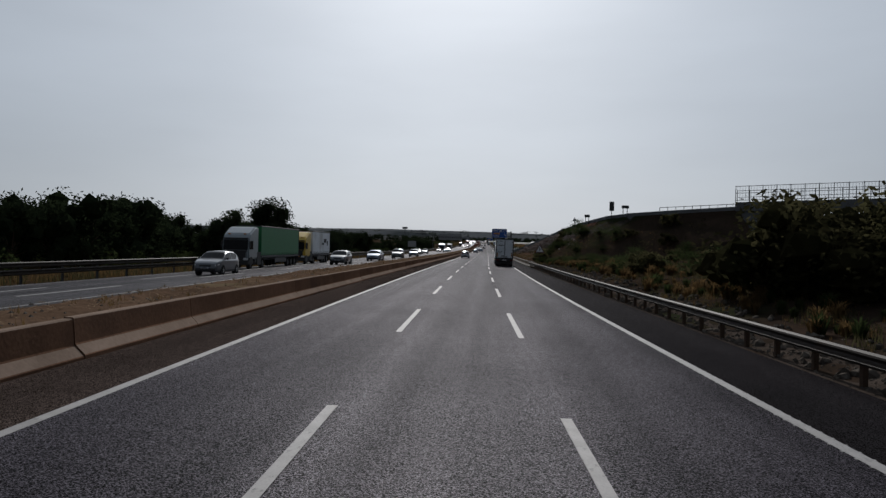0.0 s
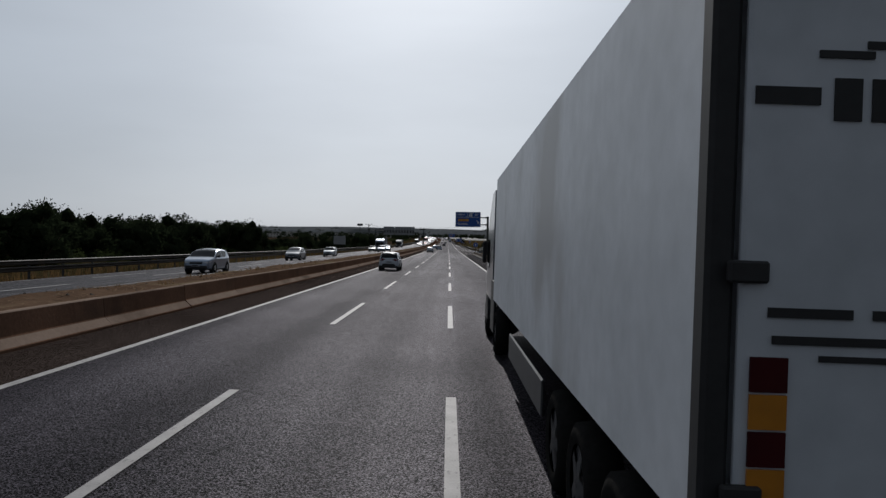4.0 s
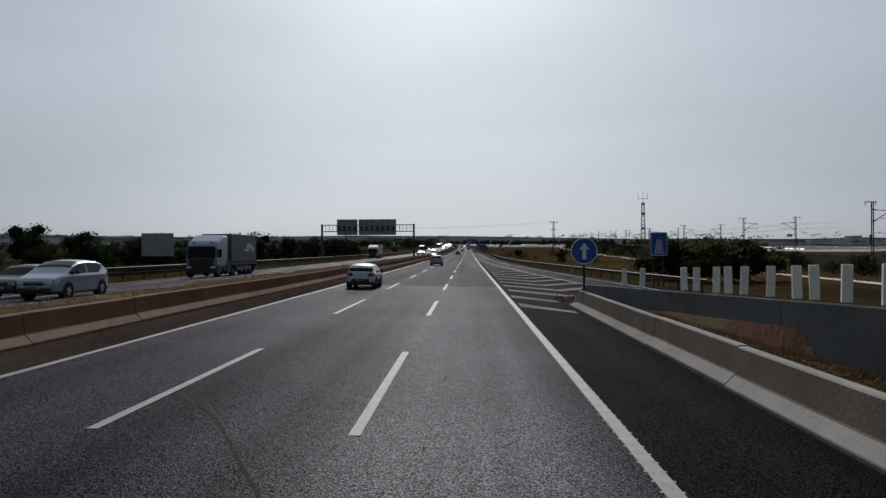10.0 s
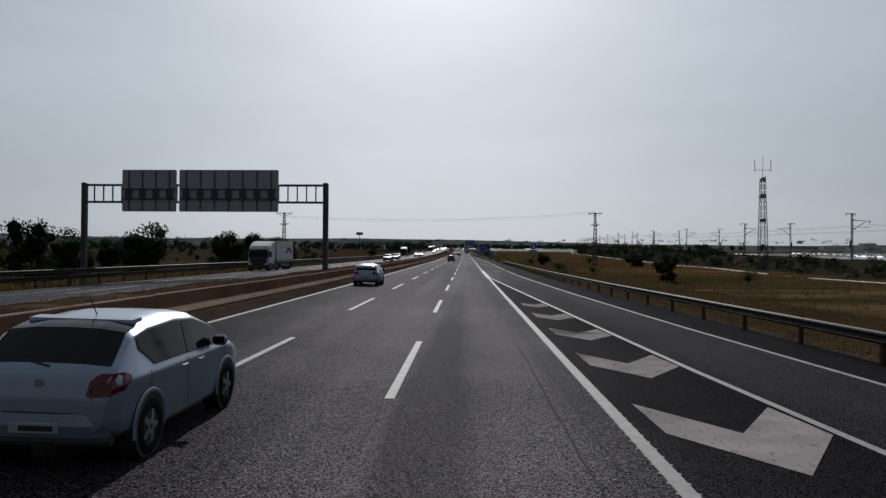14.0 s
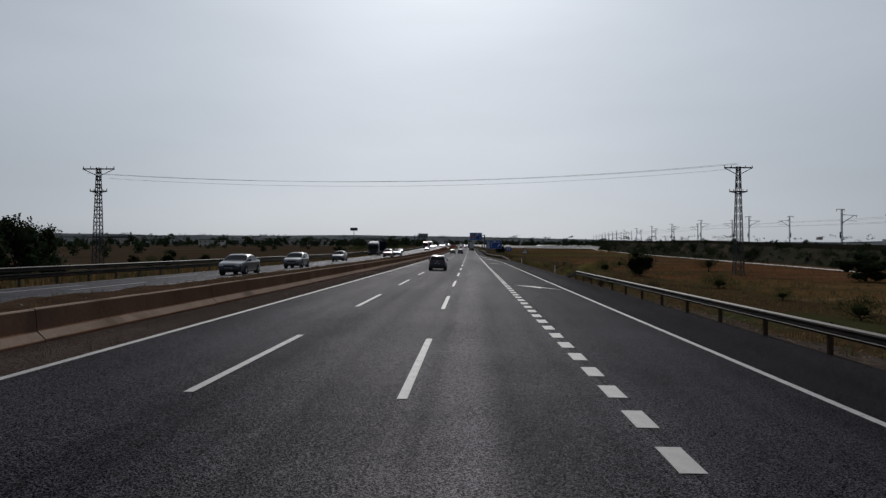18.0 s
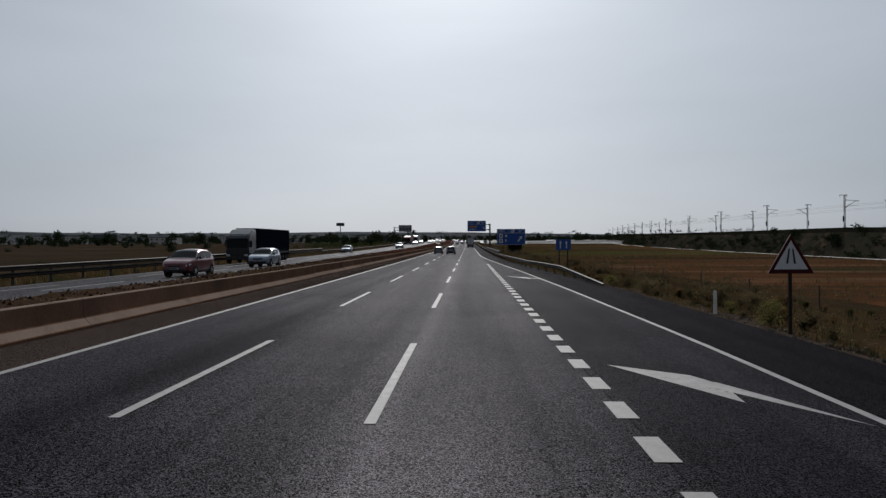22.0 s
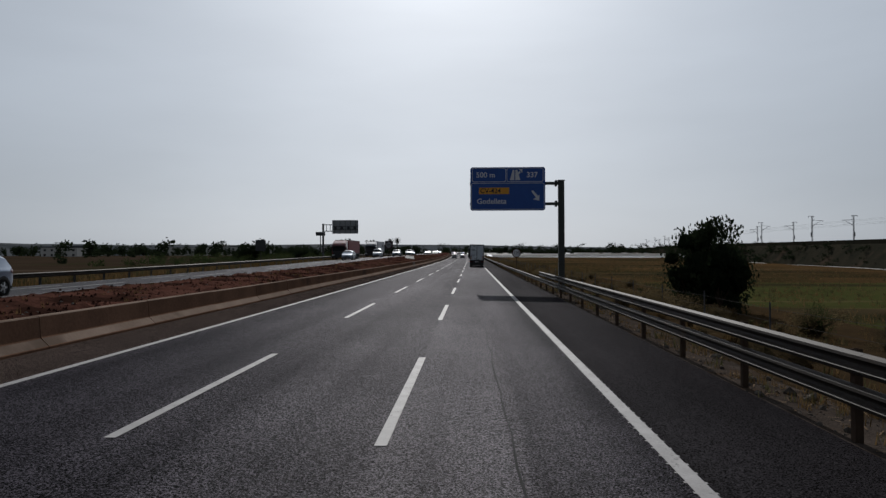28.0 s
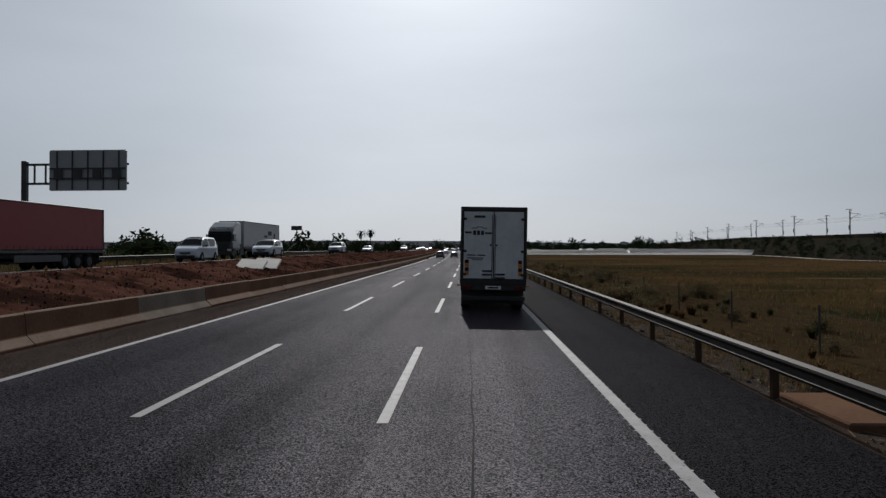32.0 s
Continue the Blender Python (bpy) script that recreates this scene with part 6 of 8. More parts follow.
for u, s, h, wd in ((7.6, 37, 4.6, 1.1), (10.2, 38, 5.0, 1.2), (12.8, 36.5, 4.9, 1.2), (9.2, 35.5, 3.6, 1.2), (15.6, 38, 5.2, 1.1), (11.5, 34.5, 3.4, 1.3)):
    plant("olive", u, s, 0.4, h, "leafy dark tree at the foot of the bank", "tree", "trees by the bank", wide=wd)
for u, s, h, wd in ((22.5, 444, 3.4, 1.0), (30, 438, 1.8, 1.0), (18, 470, 1.6, 1.0), (18.2, 545, 3.3, 1.1), (15.8, 555, 2.2, 1.1), (34.5, 570, 2.5, 1.0), (18.7, 519, 1.3, 1.7), (17.7, 504.3, 0.8, 1.4), (40.4, 536.7, 3.2, 1.9), (24.5, 588, 1.6, 1.3), (18.5, 331, 4.6, 1.1), (22, 329, 4.2, 1.2), (25.5, 333, 4.8, 1.2), (29, 336, 4.4, 1.2), (30, 352, 2.0, 1.2), (12.8, 465, 0.9, 1.2), (15, 490, 1.4, 1.2), (10.8, 700, 1.0, 1.2)):
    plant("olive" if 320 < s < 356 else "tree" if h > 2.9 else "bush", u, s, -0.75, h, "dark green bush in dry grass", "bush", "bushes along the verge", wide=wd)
plant("tree", 10.2, 752, -0.8, 5.3, "dense dark green tree beside the guard rail", "tree", "", 0, 0.68)
plant("tree", 10.3, 752.6, -0.8, 5.0, "dense dark green tree beside the guard rail", "tree", "", 1, 0.72)
plant("tree", 9.6, 753.5, -0.8, 3.9, "dense dark shrub beside the guard rail", "tree", "", 1, 0.85)
plant("bush", 10.4, 741.5, -0.7, 1.4, "small dark conifer in the grass", "bush", "", 2, 0.55)
for i in range(105):
    s = rnd.uniform(56, 150)
    wu = WALL_U(max(s, 119))
    u = rnd.uniform(5, max(6, min(30, wu - 1.5)))
    plant("bush" if rnd.random() < 0.7 else "olive", u, s, bank_z(u, s) - 0.05, rnd.uniform(0.7, 2.2), "scrubby bush on the bank", "bush", "scrub on the bank", wide=1.2)


def palm(u, s, h):
    root = thing("palm_tree", spot(u, s, -0.8), "tall palm tree with a round crown", "tree", "palm trees")
    part("trunk", Mesh().tube((0, 0, -0.2), (0.2, 0, h), 0.28, 0.2, 8), BARK, root)
    m = Mesh()
    for i in range(46):
        w, el = rnd.uniform(0, 2 * math.pi), rnd.uniform(-0.9, 1.3)
        p0 = Vector((0.2, 0, h))
        for k in range(4):
            e = el - 0.45 * k
            p1 = p0 + Vector((math.cos(w) * math.cos(e), math.sin(w) * math.cos(e), math.sin(e))) * 0.75
            side = Vector((-math.sin(w), math.cos(w), 0)) * 0.28 * (1 - k * 0.2)
            m.poly([p0 - side, p0 + side, p1 + side * 0.8, p1 - side * 0.8])
            p0 = p1
    part("crown", m, LEAF_DARK, root)


for u, s, h in ((-47, 1134, 9.5), (-43, 1136, 10), (-60, 1150, 6.5)):
    palm(u, s, h)


# grass and weeds
def tufts(name, n, area, zf, hmin, hmax, material, label, seed, lean0=0.1, lean1=0.5):
    rn = random.Random(seed)
    m = Mesh()
    for i in range(n):
        u, s = area(rn)
        z = zf(u, s)
        k = rn.uniform(hmin, hmax)
        if noise.noise(Vector((u * 0.35, s * 0.22, 1.7))) + 0.5 * noise.noise(Vector((u * 1.1, s * 0.9, 4.2))) < rn.uniform(-0.45, 0.25):
            continue
        for b in range(7):
            w = rn.uniform(0, 2 * math.pi)
            lean = Vector((math.cos(w), math.sin(w), 0)) * k * rn.uniform(lean0, lean1)
            side = Vector((-math.sin(w), math.cos(w), 0)) * k * 0.055
            q = P(u + rn.uniform(-0.15, 0.15) * k * 3, s + rn.uniform(-0.15, 0.15) * k * 3, z - 0.03)
            m.poly([q - side, q + side, q + lean + Vector((0, 0, k))])
    tagged(part(name, m, material), label, "weeds", "", "stuff")


RAND_R = lambda rn: (lambda s: (PAVE_R(s) + 0.5 + 11 * rn.random() ** 1.5, s))(rn.uniform(296, 960))
tufts("dry_grass_tufts", 46000, RAND_R, lambda u, s: land_right(u, s), 0.05, 0.26, STRAW, "dry straw-coloured grass on the verge", 61)
tufts("green_weeds", 9000, RAND_R, lambda u, s: land_right(u, s), 0.1, 0.38, LEAF_OLIVE, "green weeds on the verge", 62)
tufts("rail_foot_weeds", 3000, lambda rn: (lambda s: (PAVE_R(s) + rn.uniform(0.0, 1.6), s))(rn.uniform(296, 960)), lambda u, s: land_right(u, s), 0.05, 0.2, LEAF_OLIVE, "low weeds under the guard rail", 63)
tufts("bank_grass", 9000, lambda rn: (rn.uniform(4.2, 28), rn.uniform(0, 140)), lambda u, s: bank_z(u, s), 0.08, 0.30, STRAW, "dry grass on the bank", 64)
tufts("bank_weeds", 12000, lambda rn: (rn.uniform(4.5, 30), rn.uniform(0, 140)), lambda u, s: bank_z(u, s), 0.1, 0.4, LEAF_OLIVE, "green scrub on the bank", 65)
tufts("apron_grass", 52000, lambda rn: (lambda s: (3.2 + (WALL_U(s) - 3.3) * rn.random() ** 1.2, s))(rn.uniform(135, 290)), lambda u, s: bank_z(u, s), 0.04, 0.16, STRAW, "dry grass on the soil slope", 66, 0.6, 1.8)
tufts("upper_bank_weeds", 9000, lambda rn: (lambda s: (3.1 + (WALL_U(s) - 3.1) * rn.uniform(0.78, 0.99), s))(rn.uniform(128, 262)), lambda u, s: bank_z(u, s) + 0.05, 0.08, 0.3, LEAF_OLIVE, "green scrub above the rock face", 71)
tufts("apron_weeds", 16000, lambda rn: (lambda s: (3.3 + (WALL_U(s) - 3.3) * rn.uniform(0.05, 0.55), s))(rn.uniform(132, 285)), lambda u, s: bank_z(u, s), 0.04, 0.14, LEAF_OLIVE, "yellow green weeds on the soil slope", 72, 0.5, 1.5)
tufts("far_verge_grass", 14000, lambda rn: (rn.uniform(-44, -30.2), rn.uniform(10, 960)), lambda u, s: land_left(u, s), 0.2, 0.8, STRAW, "dry weeds beyond the opposite guard rail", 67)
tufts("far_verge_weeds", 7000, lambda rn: (rn.uniform(-46, -30.2), rn.uniform(10, 960)), lambda u, s: land_left(u, s), 0.2, 0.9, LEAF_OLIVE, "green weeds beyond the opposite guard rail", 68)

# rounded tussocks of tall dry grass
def tussocks(name, n, area, zf, hmin, hmax, material, label, seed):
    rn = random.Random(seed)
    m = Mesh()
    for i in range(n):
        u, s = area(rn)
        h = rn.uniform(hmin, hmax)
        o = P(u, s, zf(u, s) - 0.05)
        for b in range(80):
            w = rn.uniform(0, 2 * math.pi)
            out, up = rn.random() ** 0.7 * 0.62 * h, h * rn.uniform(0.5, 1.0)
            d = Vector((math.cos(w), math.sin(w), 0))
            side = Vector((-math.sin(w), math.cos(w), 0)) * 0.014 * (0.6 + h)
            root_, knee, tip = o + d * out * 0.25, o + d * out * 0.6 + Vector((0, 0, up * 0.75)), o + d * out * 1.25 + Vector((0, 0, up * rn.uniform(0.75, 1.0)))
            m.poly([root_ - side, root_ + side, knee + side, knee - side])
            m.poly([knee - side, knee + side, tip])
    tagged(part(name, m, material), label, "grass", "", "stuff")


tussocks("bank_tussocks", 170, lambda rn: (5.2 + 6.5 * rn.random() ** 1.4, rn.uniform(14, 113)), lambda u, s: bank_z(u, s), 0.45, 1.05, STRAW, "tall dry grass tussocks at the foot of the bank", 81)
tussocks("bank_scrub", 210, lambda rn: (5.6 + 14 * rn.random() ** 1.4, rn.uniform(14, 118)), lambda u, s: bank_z(u, s), 0.4, 1.1, LEAF, "dark green scrub on the lower bank", 82)
tussocks("verge_tussocks", 300, lambda rn: (lambda s: (PAVE_R(s) + 1.9 + 6 * rn.random() ** 1.4, s))(rn.uniform(575, 940)), lambda u, s: land_right(u, s), 0.3, 0.85, STRAW, "tall dry grass tussocks beside the wire fence", 83)
tussocks("verge_scrub", 190, lambda rn: (lambda s: (PAVE_R(s) + 2.1 + 7 * rn.random() ** 1.3, s))(rn.uniform(560, 940)), lambda u, s: land_right(u, s), 0.25, 0.7, LEAF_OLIVE, "dark green weeds beside the wire fence", 84)

# wire fence beyond the verge
fence = thing("wire_fence", spot(11, 560), "wire fence on thin steel posts at the field edge", "fence")
inv = fence.matrix_basis.inverted()
FP = Mesh().tube((0, 0, -0.3), (0, 0, 1.35), 0.03, n=5).done("post", STEEL_DARK)
fu = lambda s: PAVE_R(s) + 4.6
for i in range(62):
    s = 556 + 6.5 * i
    part("post", FP, STEEL_DARK, fence, at=tuple(inv @ P(fu(s), s, land_right(fu(s), s))))
m = Mesh()
for i in range(61):
    for z in (0.35, 0.75, 1.15):
        s, e = 556 + 6.5 * i, 556 + 6.5 * (i + 1)
        m.tube(inv @ P(fu(s), s, land_right(fu(s), s) + z), inv @ P(fu(e), e, land_right(fu(e), e) + z), 0.006, n=3, caps=False)
part("wire", m, GALV, fence)
DEL = Mesh().prism(rounded(0.12, 0.08, 0.03), 0, 0.9, "z").done("post", POST_WHITE)
for s in (300, 340, 538, 588):
    ob = part("marker_post", DEL, POST_WHITE)
    ob.matrix_basis = spot(PAVE_R(s) + 0.55, s, land_right(PAVE_R(s) + 0.55, s) - 0.03)
    tagged(ob, "white plastic roadside marker post", "marker post", "marker posts")
# concrete drain slabs under the rail and in the median
SLAB = CONCRETE_RED
for u, s, w, d in ((3.7, 827, 1.5, 2.4), (3.8, 96, 1.2, 2.0)):
    ob = part("drain_slab", Mesh().box(w, d, 0.3, 0.03), SLAB)
    ob.matrix_basis = spot(u, s, deck(2.6) - 0.12)
    tagged(ob, "stained concrete drain slab beside the shoulder", "drain slab", "drain slabs")
for u, s, w in ((3.6, 779.3, 0.95), (5.4, 779.1, 1.3), (3.45, 777.9, 0.8)):
    ob = part("drain_kerb", Mesh().box(w, 0.22, 0.3, 0.03), CONCRETE_PALE)
    ob.matrix_basis = spot(u, s, deck(2.6) - 0.2, -3)
    tagged(ob, "pale concrete kerb of a drain in the gravel", "drain kerb", "drain kerbs")
for s, l in ((856, 2.2), (859, 2.6)):
    ob = part("drain_slab", Mesh().box(1.5, l, 0.2, 0.03), WALL_PALE)
    ob.matrix_basis = spot(-14.6, s, median_z(-14.6, s) + 0.12) @ pose(0, 0, 0, 13, 3, 8)
    tagged(ob, "pale concrete drain slab on the median", "drain slab", "drain slabs")
for u, s, h in ((-53, 876, 4.6), (-56.5, 884, 4.2), (-52, 922, 3.6), (-55, 932, 4.0), (-53, 944, 3.4), (-58, 950, 3.8), (-49, 712, 3.2)):
    plant("tree", u, s, land_left(u, s) - 0.1, h, "dark rounded tree beyond the opposite rail", "tree", "trees in the far verge", wide=1.5)
random.seed(77)
scrub = bmesh.new()
for i in range(210):
    s = rnd.uniform(560, 940)
    u = PAVE_R(s) + 2.2 + 8 * rnd.random() ** 1.4
    h = rnd.choice((0.3, 0.4, 0.5, 0.65, 0.8, 1.05))
    if i < 60:
        plant("dry", u, s, land_right(u, s) - 0.05, h, "dry brown bush on the grassy verge", "bush", "dry bushes on the verge", wide=1.2)
    else:
        me = TREES["dry", i % 3][1].copy()
        me.transform(spot(u, s, land_right(u, s) - 0.05, rnd.uniform(0, 360)) @ Matrix.Diagonal((h, h, h / 1.2, 1)))
        scrub.from_mesh(me)
        bpy.data.meshes.remove(me)
me = bpy.data.meshes.new("dry_scrub")
scrub.to_mesh(me)
scrub.free()
me.materials.append(DRY_BUSH)
tagged(part("dry_scrub", me, DRY_BUSH), "low dry brown scrub along the grassy verge", "scrub", "", "stuff")
under = Mesh()
for i in range(420):
    s, u, h = rnd.uniform(36, 430), rnd.uniform(-72, -49), rnd.uniform(1.2, 2.8)
    leaf_cloud(under, P(u, s, land_left(u, s) + h * 0.45), h * 0.6, 70, 0.16, 0.8)
for i in range(150):
    s, u, h = rnd.uniform(840, 1000), rnd.uniform(-72, -47), rnd.uniform(1.2, 2.6)
    leaf_cloud(under, P(u, s, land_left(u, s) + h * 0.45), h * 0.7, 80, 0.17, 0.8)
tagged(part("undergrowth", under, LEAF), "dark undergrowth below the roadside pines", "scrub", "", "stuff")
for u, s, h in ((-44, 422, 6.9), (-46, 433, 6.4), (-44, 447, 7.6), (-47, 452, 6.2), (-44, 480, 7.4), (-47, 486, 7.0), (-45, 500, 7.8), (-48, 508, 7.2), (-43, 507, 6.6), (-44.5, 511, 7.0), (-43.5, 515, 6.4), (-46, 518, 7.0), (-44, 522, 6.8), (-47, 530, 6.2), (-52, 515, 6.4), (-46, 560, 3.2), (-60, 470, 6.0), (-70, 500, 6.4), (-58, 540, 3.4)):
    plant("tree", u, s, land_left(u, s) - 0.1, h * 0.95, "dark rounded tree standing in the dry field", "tree", "trees in the field", wide=0.85)
tufts("field_stubble", 30000, lambda rn: (lambda s: (PAVE_R(s) + 11 + 16 * rn.random() ** 1.4, s))(rn.uniform(330, 1000)), lambda u, s: land_far(u, s), 0.05, 0.17, STRAW, "dry stubble and grass in the field", 69)
for u, s, h in ((8.6, 526, 1.9), (10.2, 537, 1.3), (9.4, 545, 0.9), (11.5, 541, 1.5), (10.2, 552, 0.8), (9.6, 518, 1.0)):
    plant("weed", u, s, land_right(u, s) - 0.05, h, "yellow green roadside bush beside the shoulder", "bush", "yellow green bushes", wide=1.1)
tufts("field_clumps", 30000, lambda rn: (lambda s: (PAVE_R(s) + 13 + 62 * rn.random() ** 1.5, s))(rn.uniform(330, 1000)), lambda u, s: land_far(u, s), 0.14, 0.42, STRAW, "dry grass clumps in the field", 73, 0.2, 0.9)
tufts("field_weeds", 12000, lambda rn: (lambda s: (PAVE_R(s) + 12 + 50 * rn.random() ** 1.5, s))(rn.uniform(330, 1000)), lambda u, s: land_far(u, s), 0.14, 0.5, LEAF_OLIVE, "green brown weeds in the field", 74, 0.2, 0.9)
tufts("median_weeds", 7000, lambda rn: (rn.uniform(-16.6, -12.8), rn.uniform(0, 960)), lambda u, s: median_z(u, s), 0.05, 0.22, STRAW, "sparse dry weeds on the median soil", 70)
fence = thing("railway_fence", spot(RAIL_U(560) - 6, 560, RAIL_Z(560)), "dark low fence along the railway embankment", "fence")
inv = fence.matrix_basis.inverted()
for s in range(560, 1460, 30):
    m = Mesh().sweep([(-5.7, -0.1), (-5.6, 1.1), (-5.5, 1.1), (-5.6, -0.1)], [(lambda w: lambda a, b: inv @ P(RAIL_U(w) + a, w, RAIL_Z(w) + b))(w) for w in (s, s + 15, s + 29.8)])
    part("panel", m, EMB, fence)
for u, s, h in ((-45, 352, 5.6), (-48, 360, 6.2), (-46, 372, 5.6), (-45, 386, 6.8), (-48, 394, 7.0), (-46, 400, 7.4), (-46, 404, 5.5), (-52, 412, 5.6), (-58, 380, 6.6), (-50, 344, 6.0), (-62, 366, 6.6)):
    plant("tree", u, s, land_left(u, s) - 0.1, h, "dark rounded tree beyond the opposite verge", "tree", "trees beyond the opposite verge", wide=0.95)
random.seed(91)
for i in range(64):
    s = rnd.uniform(508, 610)
    u = PAVE_R(s) + 0.9 + 3.4 * rnd.random() ** 1.3
    plant("weed" if i % 4 == 0 else "dry", u, s, land_right(u, s) - 0.05, rnd.choice((0.35, 0.45, 0.6, 0.75, 0.95)), "dry straggling bush along the asphalt shoulder", "bush", "weeds along the shoulder", wide=1.0)
# ---- vehicles, standing where they were ----
def paint(name, c, metal=0.25, rough=0.32):
    m = mat(name, c, tuple(v * 0.86 for v in c), 1.3, rough, metal, fine=7)
    m.node_tree.nodes["Principled BSDF"].inputs["Coat Weight"].default_value = 0.5 if rough < 0.5 else 0.0
    m.node_tree.nodes["Principled BSDF"].inputs["Coat Roughness"].default_value = 0.08
    return m


P_WHITE = paint("white_car_paint", (0.42, 0.455, 0.51), 0.0)
P_SILVER = paint("silver_car_paint", (0.21, 0.255, 0.33), 0.4)
P_GREY = paint("grey_car_paint", (0.10, 0.11, 0.125), 0.4)
P_DARK = paint("dark_blue_car_paint", (0.025, 0.03, 0.045), 0.3)
P_RED = paint("dark_red_car_paint", (0.12, 0.02, 0.025), 0.3)
P_YELLOW = paint("yellow_cab_paint", (0.55, 0.37, 0.04), 0.0)
P_GREEN = paint("green_curtain", (0.015, 0.14, 0.045), 0.0, 0.6)
P_CREAM = paint("pale_curtain", (0.42, 0.42, 0.43), 0.0, 0.6)
P_GREYC = paint("grey_curtain", (0.062, 0.068, 0.074), 0.0, 0.6)
# white cab paint, darkened in colour for its backlit front
P_CAB_SHADED = paint("shaded_white_cab_paint", (0.20, 0.235, 0.255), 0.0)
P_REDC = paint("red_curtain", (0.20, 0.018, 0.022), 0.0, 0.6)
P_DKC = paint("dark_curtain", (0.008, 0.010, 0.018), 0.0, 0.75)
P_BOX = mat("pale_trailer_panel", (0.60, 0.63, 0.67), (0.44, 0.47, 0.50), 0.9, 0.5, fine=5, c3=(0.36, 0.37, 0.38), spots=0.06)
GLASS = mat("tinted_glass", (0.006, 0.007, 0.008), (0.009, 0.010, 0.011), 2, 0.05, fine=9, spec=0.10)
RUBBER = mat("tyre_rubber", (0.014, 0.014, 0.014), (0.024, 0.023, 0.022), 6, 0.9, fine=30)
PLASTIC = mat("black_plastic", (0.016, 0.016, 0.017), (0.028, 0.028, 0.029), 3, 0.7, fine=20)
ALLOY = mat("alloy_wheel", (0.42, 0.43, 0.44), (0.32, 0.33, 0.34), 3, 0.35, 0.8, fine=12)
LAMP_RED = mat("red_lamp_lens", (0.10, 0.006, 0.010), (0.06, 0.005, 0.007), 4, 0.2, fine=20)
PLATE = mat("plate_sheet", (0.30, 0.32, 0.36), (0.24, 0.26, 0.29), 3, 0.6, fine=10)
LAMP_CLEAR = mat("clear_lamp_lens", (0.55, 0.56, 0.58), (0.45, 0.46, 0.48), 4, 0.15, fine=20)
AMBER = mat("amber_marker", (0.5, 0.2, 0.02), (0.4, 0.16, 0.02), 4, 0.3, fine=20)


def wheel_meshes(r, w, hub):
    tyre, rim = Mesh(), Mesh()
    prof = [(-w / 2 + 0.02, r * 0.62), (-w / 2, r * 0.8), (-w / 2 + 0.03, r * 0.97), (0, r), (w / 2 - 0.03, r * 0.97), (w / 2, r * 0.8), (w / 2 - 0.02, r * 0.62)]
    n = 22
    for i in range(n):
        a = 2 * math.pi * i / n
        tyre.v += [(x, math.cos(a) * q, math.sin(a) * q) for x, q in prof]
    k = len(prof)
    for i in range(n):
        for j in range(k - 1):
            a, b = i * k + j, ((i + 1) % n) * k + j
            tyre.f.append((a, a + 1, b + 1, b))
    rim.tube((-w / 2 + 0.06, 0, 0), (w / 2 - 0.05, 0, 0), r * 0.63, n=20)
    for i in range(5):
        a = 2 * math.pi * i / 5
        c, s = math.cos(a), math.sin(a)
        rim.poly([(w / 2 - 0.015, c * r * 0.08 - s * r * 0.13, s * r * 0.08 + c * r * 0.13), (w / 2 - 0.015, c * r * 0.08 + s * r * 0.13, s * r * 0.08 - c * r * 0.13),
                  (w / 2 - 0.03, c * r * 0.6 + s * r * 0.09, s * r * 0.6 - c * r * 0.09), (w / 2 - 0.03, c * r * 0.6 - s * r * 0.09, s * r * 0.6 + c * r * 0.09)])
    return tyre.done("tyre", RUBBER, True), rim.done("rim", hub)


CAR_WHEEL = wheel_meshes(0.325, 0.22, ALLOY)
LORRY_WHEEL = wheel_meshes(0.50, 0.32, STEEL_DARK)


def put_wheel(root, ms, x, y, r):
    w = part("wheel", ms[0], RUBBER, root)
    w.matrix_basis = pose(x, y, r, 0, 0, 0 if x > 0 else 180)
    part("rim", ms[1], None, w)


STYLES = {
    # length, width, height, roof line (share of length from the tail, height), belt height
    "suv": (4.33, 1.79, 1.60, [(0, 0.75), (0.012, 0.98), (0.03, 1.06), (0.11, 1.44), (0.2, 1.56), (0.36, 1.6), (0.52, 1.57), (0.60, 1.47), (0.735, 1.09), (0.80, 1.03), (0.93, 0.92), (0.985, 0.78), (1, 0.6)], 1.02),
    "hatch": (4.02, 1.75, 1.48, [(0, 0.7), (0.012, 0.92), (0.03, 1.02), (0.10, 1.36), (0.17, 1.44), (0.36, 1.48), (0.52, 1.45), (0.61, 1.35), (0.75, 1.0), (0.82, 0.95), (0.94, 0.85), (0.985, 0.74), (1, 0.56)], 0.95),
    "mpv": (4.30, 1.77, 1.54, [(0, 0.72), (0.012, 0.95), (0.035, 1.08), (0.13, 1.42), (0.22, 1.5), (0.40, 1.54), (0.54, 1.5), (0.66, 1.34), (0.80, 1.0), (0.87, 0.93), (0.95, 0.84), (0.985, 0.74), (1, 0.56)], 0.98),
    "sedan": (4.65, 1.82, 1.44, [(0, 0.72), (0.01, 0.9), (0.03, 1.02), (0.15, 1.07), (0.29, 1.36), (0.38, 1.43), (0.50, 1.44), (0.58, 1.38), (0.72, 1.0), (0.80, 0.94), (0.94, 0.82), (0.985, 0.7), (1, 0.54)], 0.95),
    "van": (4.45, 1.81, 1.83, [(0, 0.8), (0.008, 1.2), (0.02, 1.68), (0.06, 1.8), (0.3, 1.83), (0.55, 1.81), (0.64, 1.68), (0.77, 1.18), (0.84, 1.1), (0.95, 0.95), (0.988, 0.8), (1, 0.6)], 1.08),
}


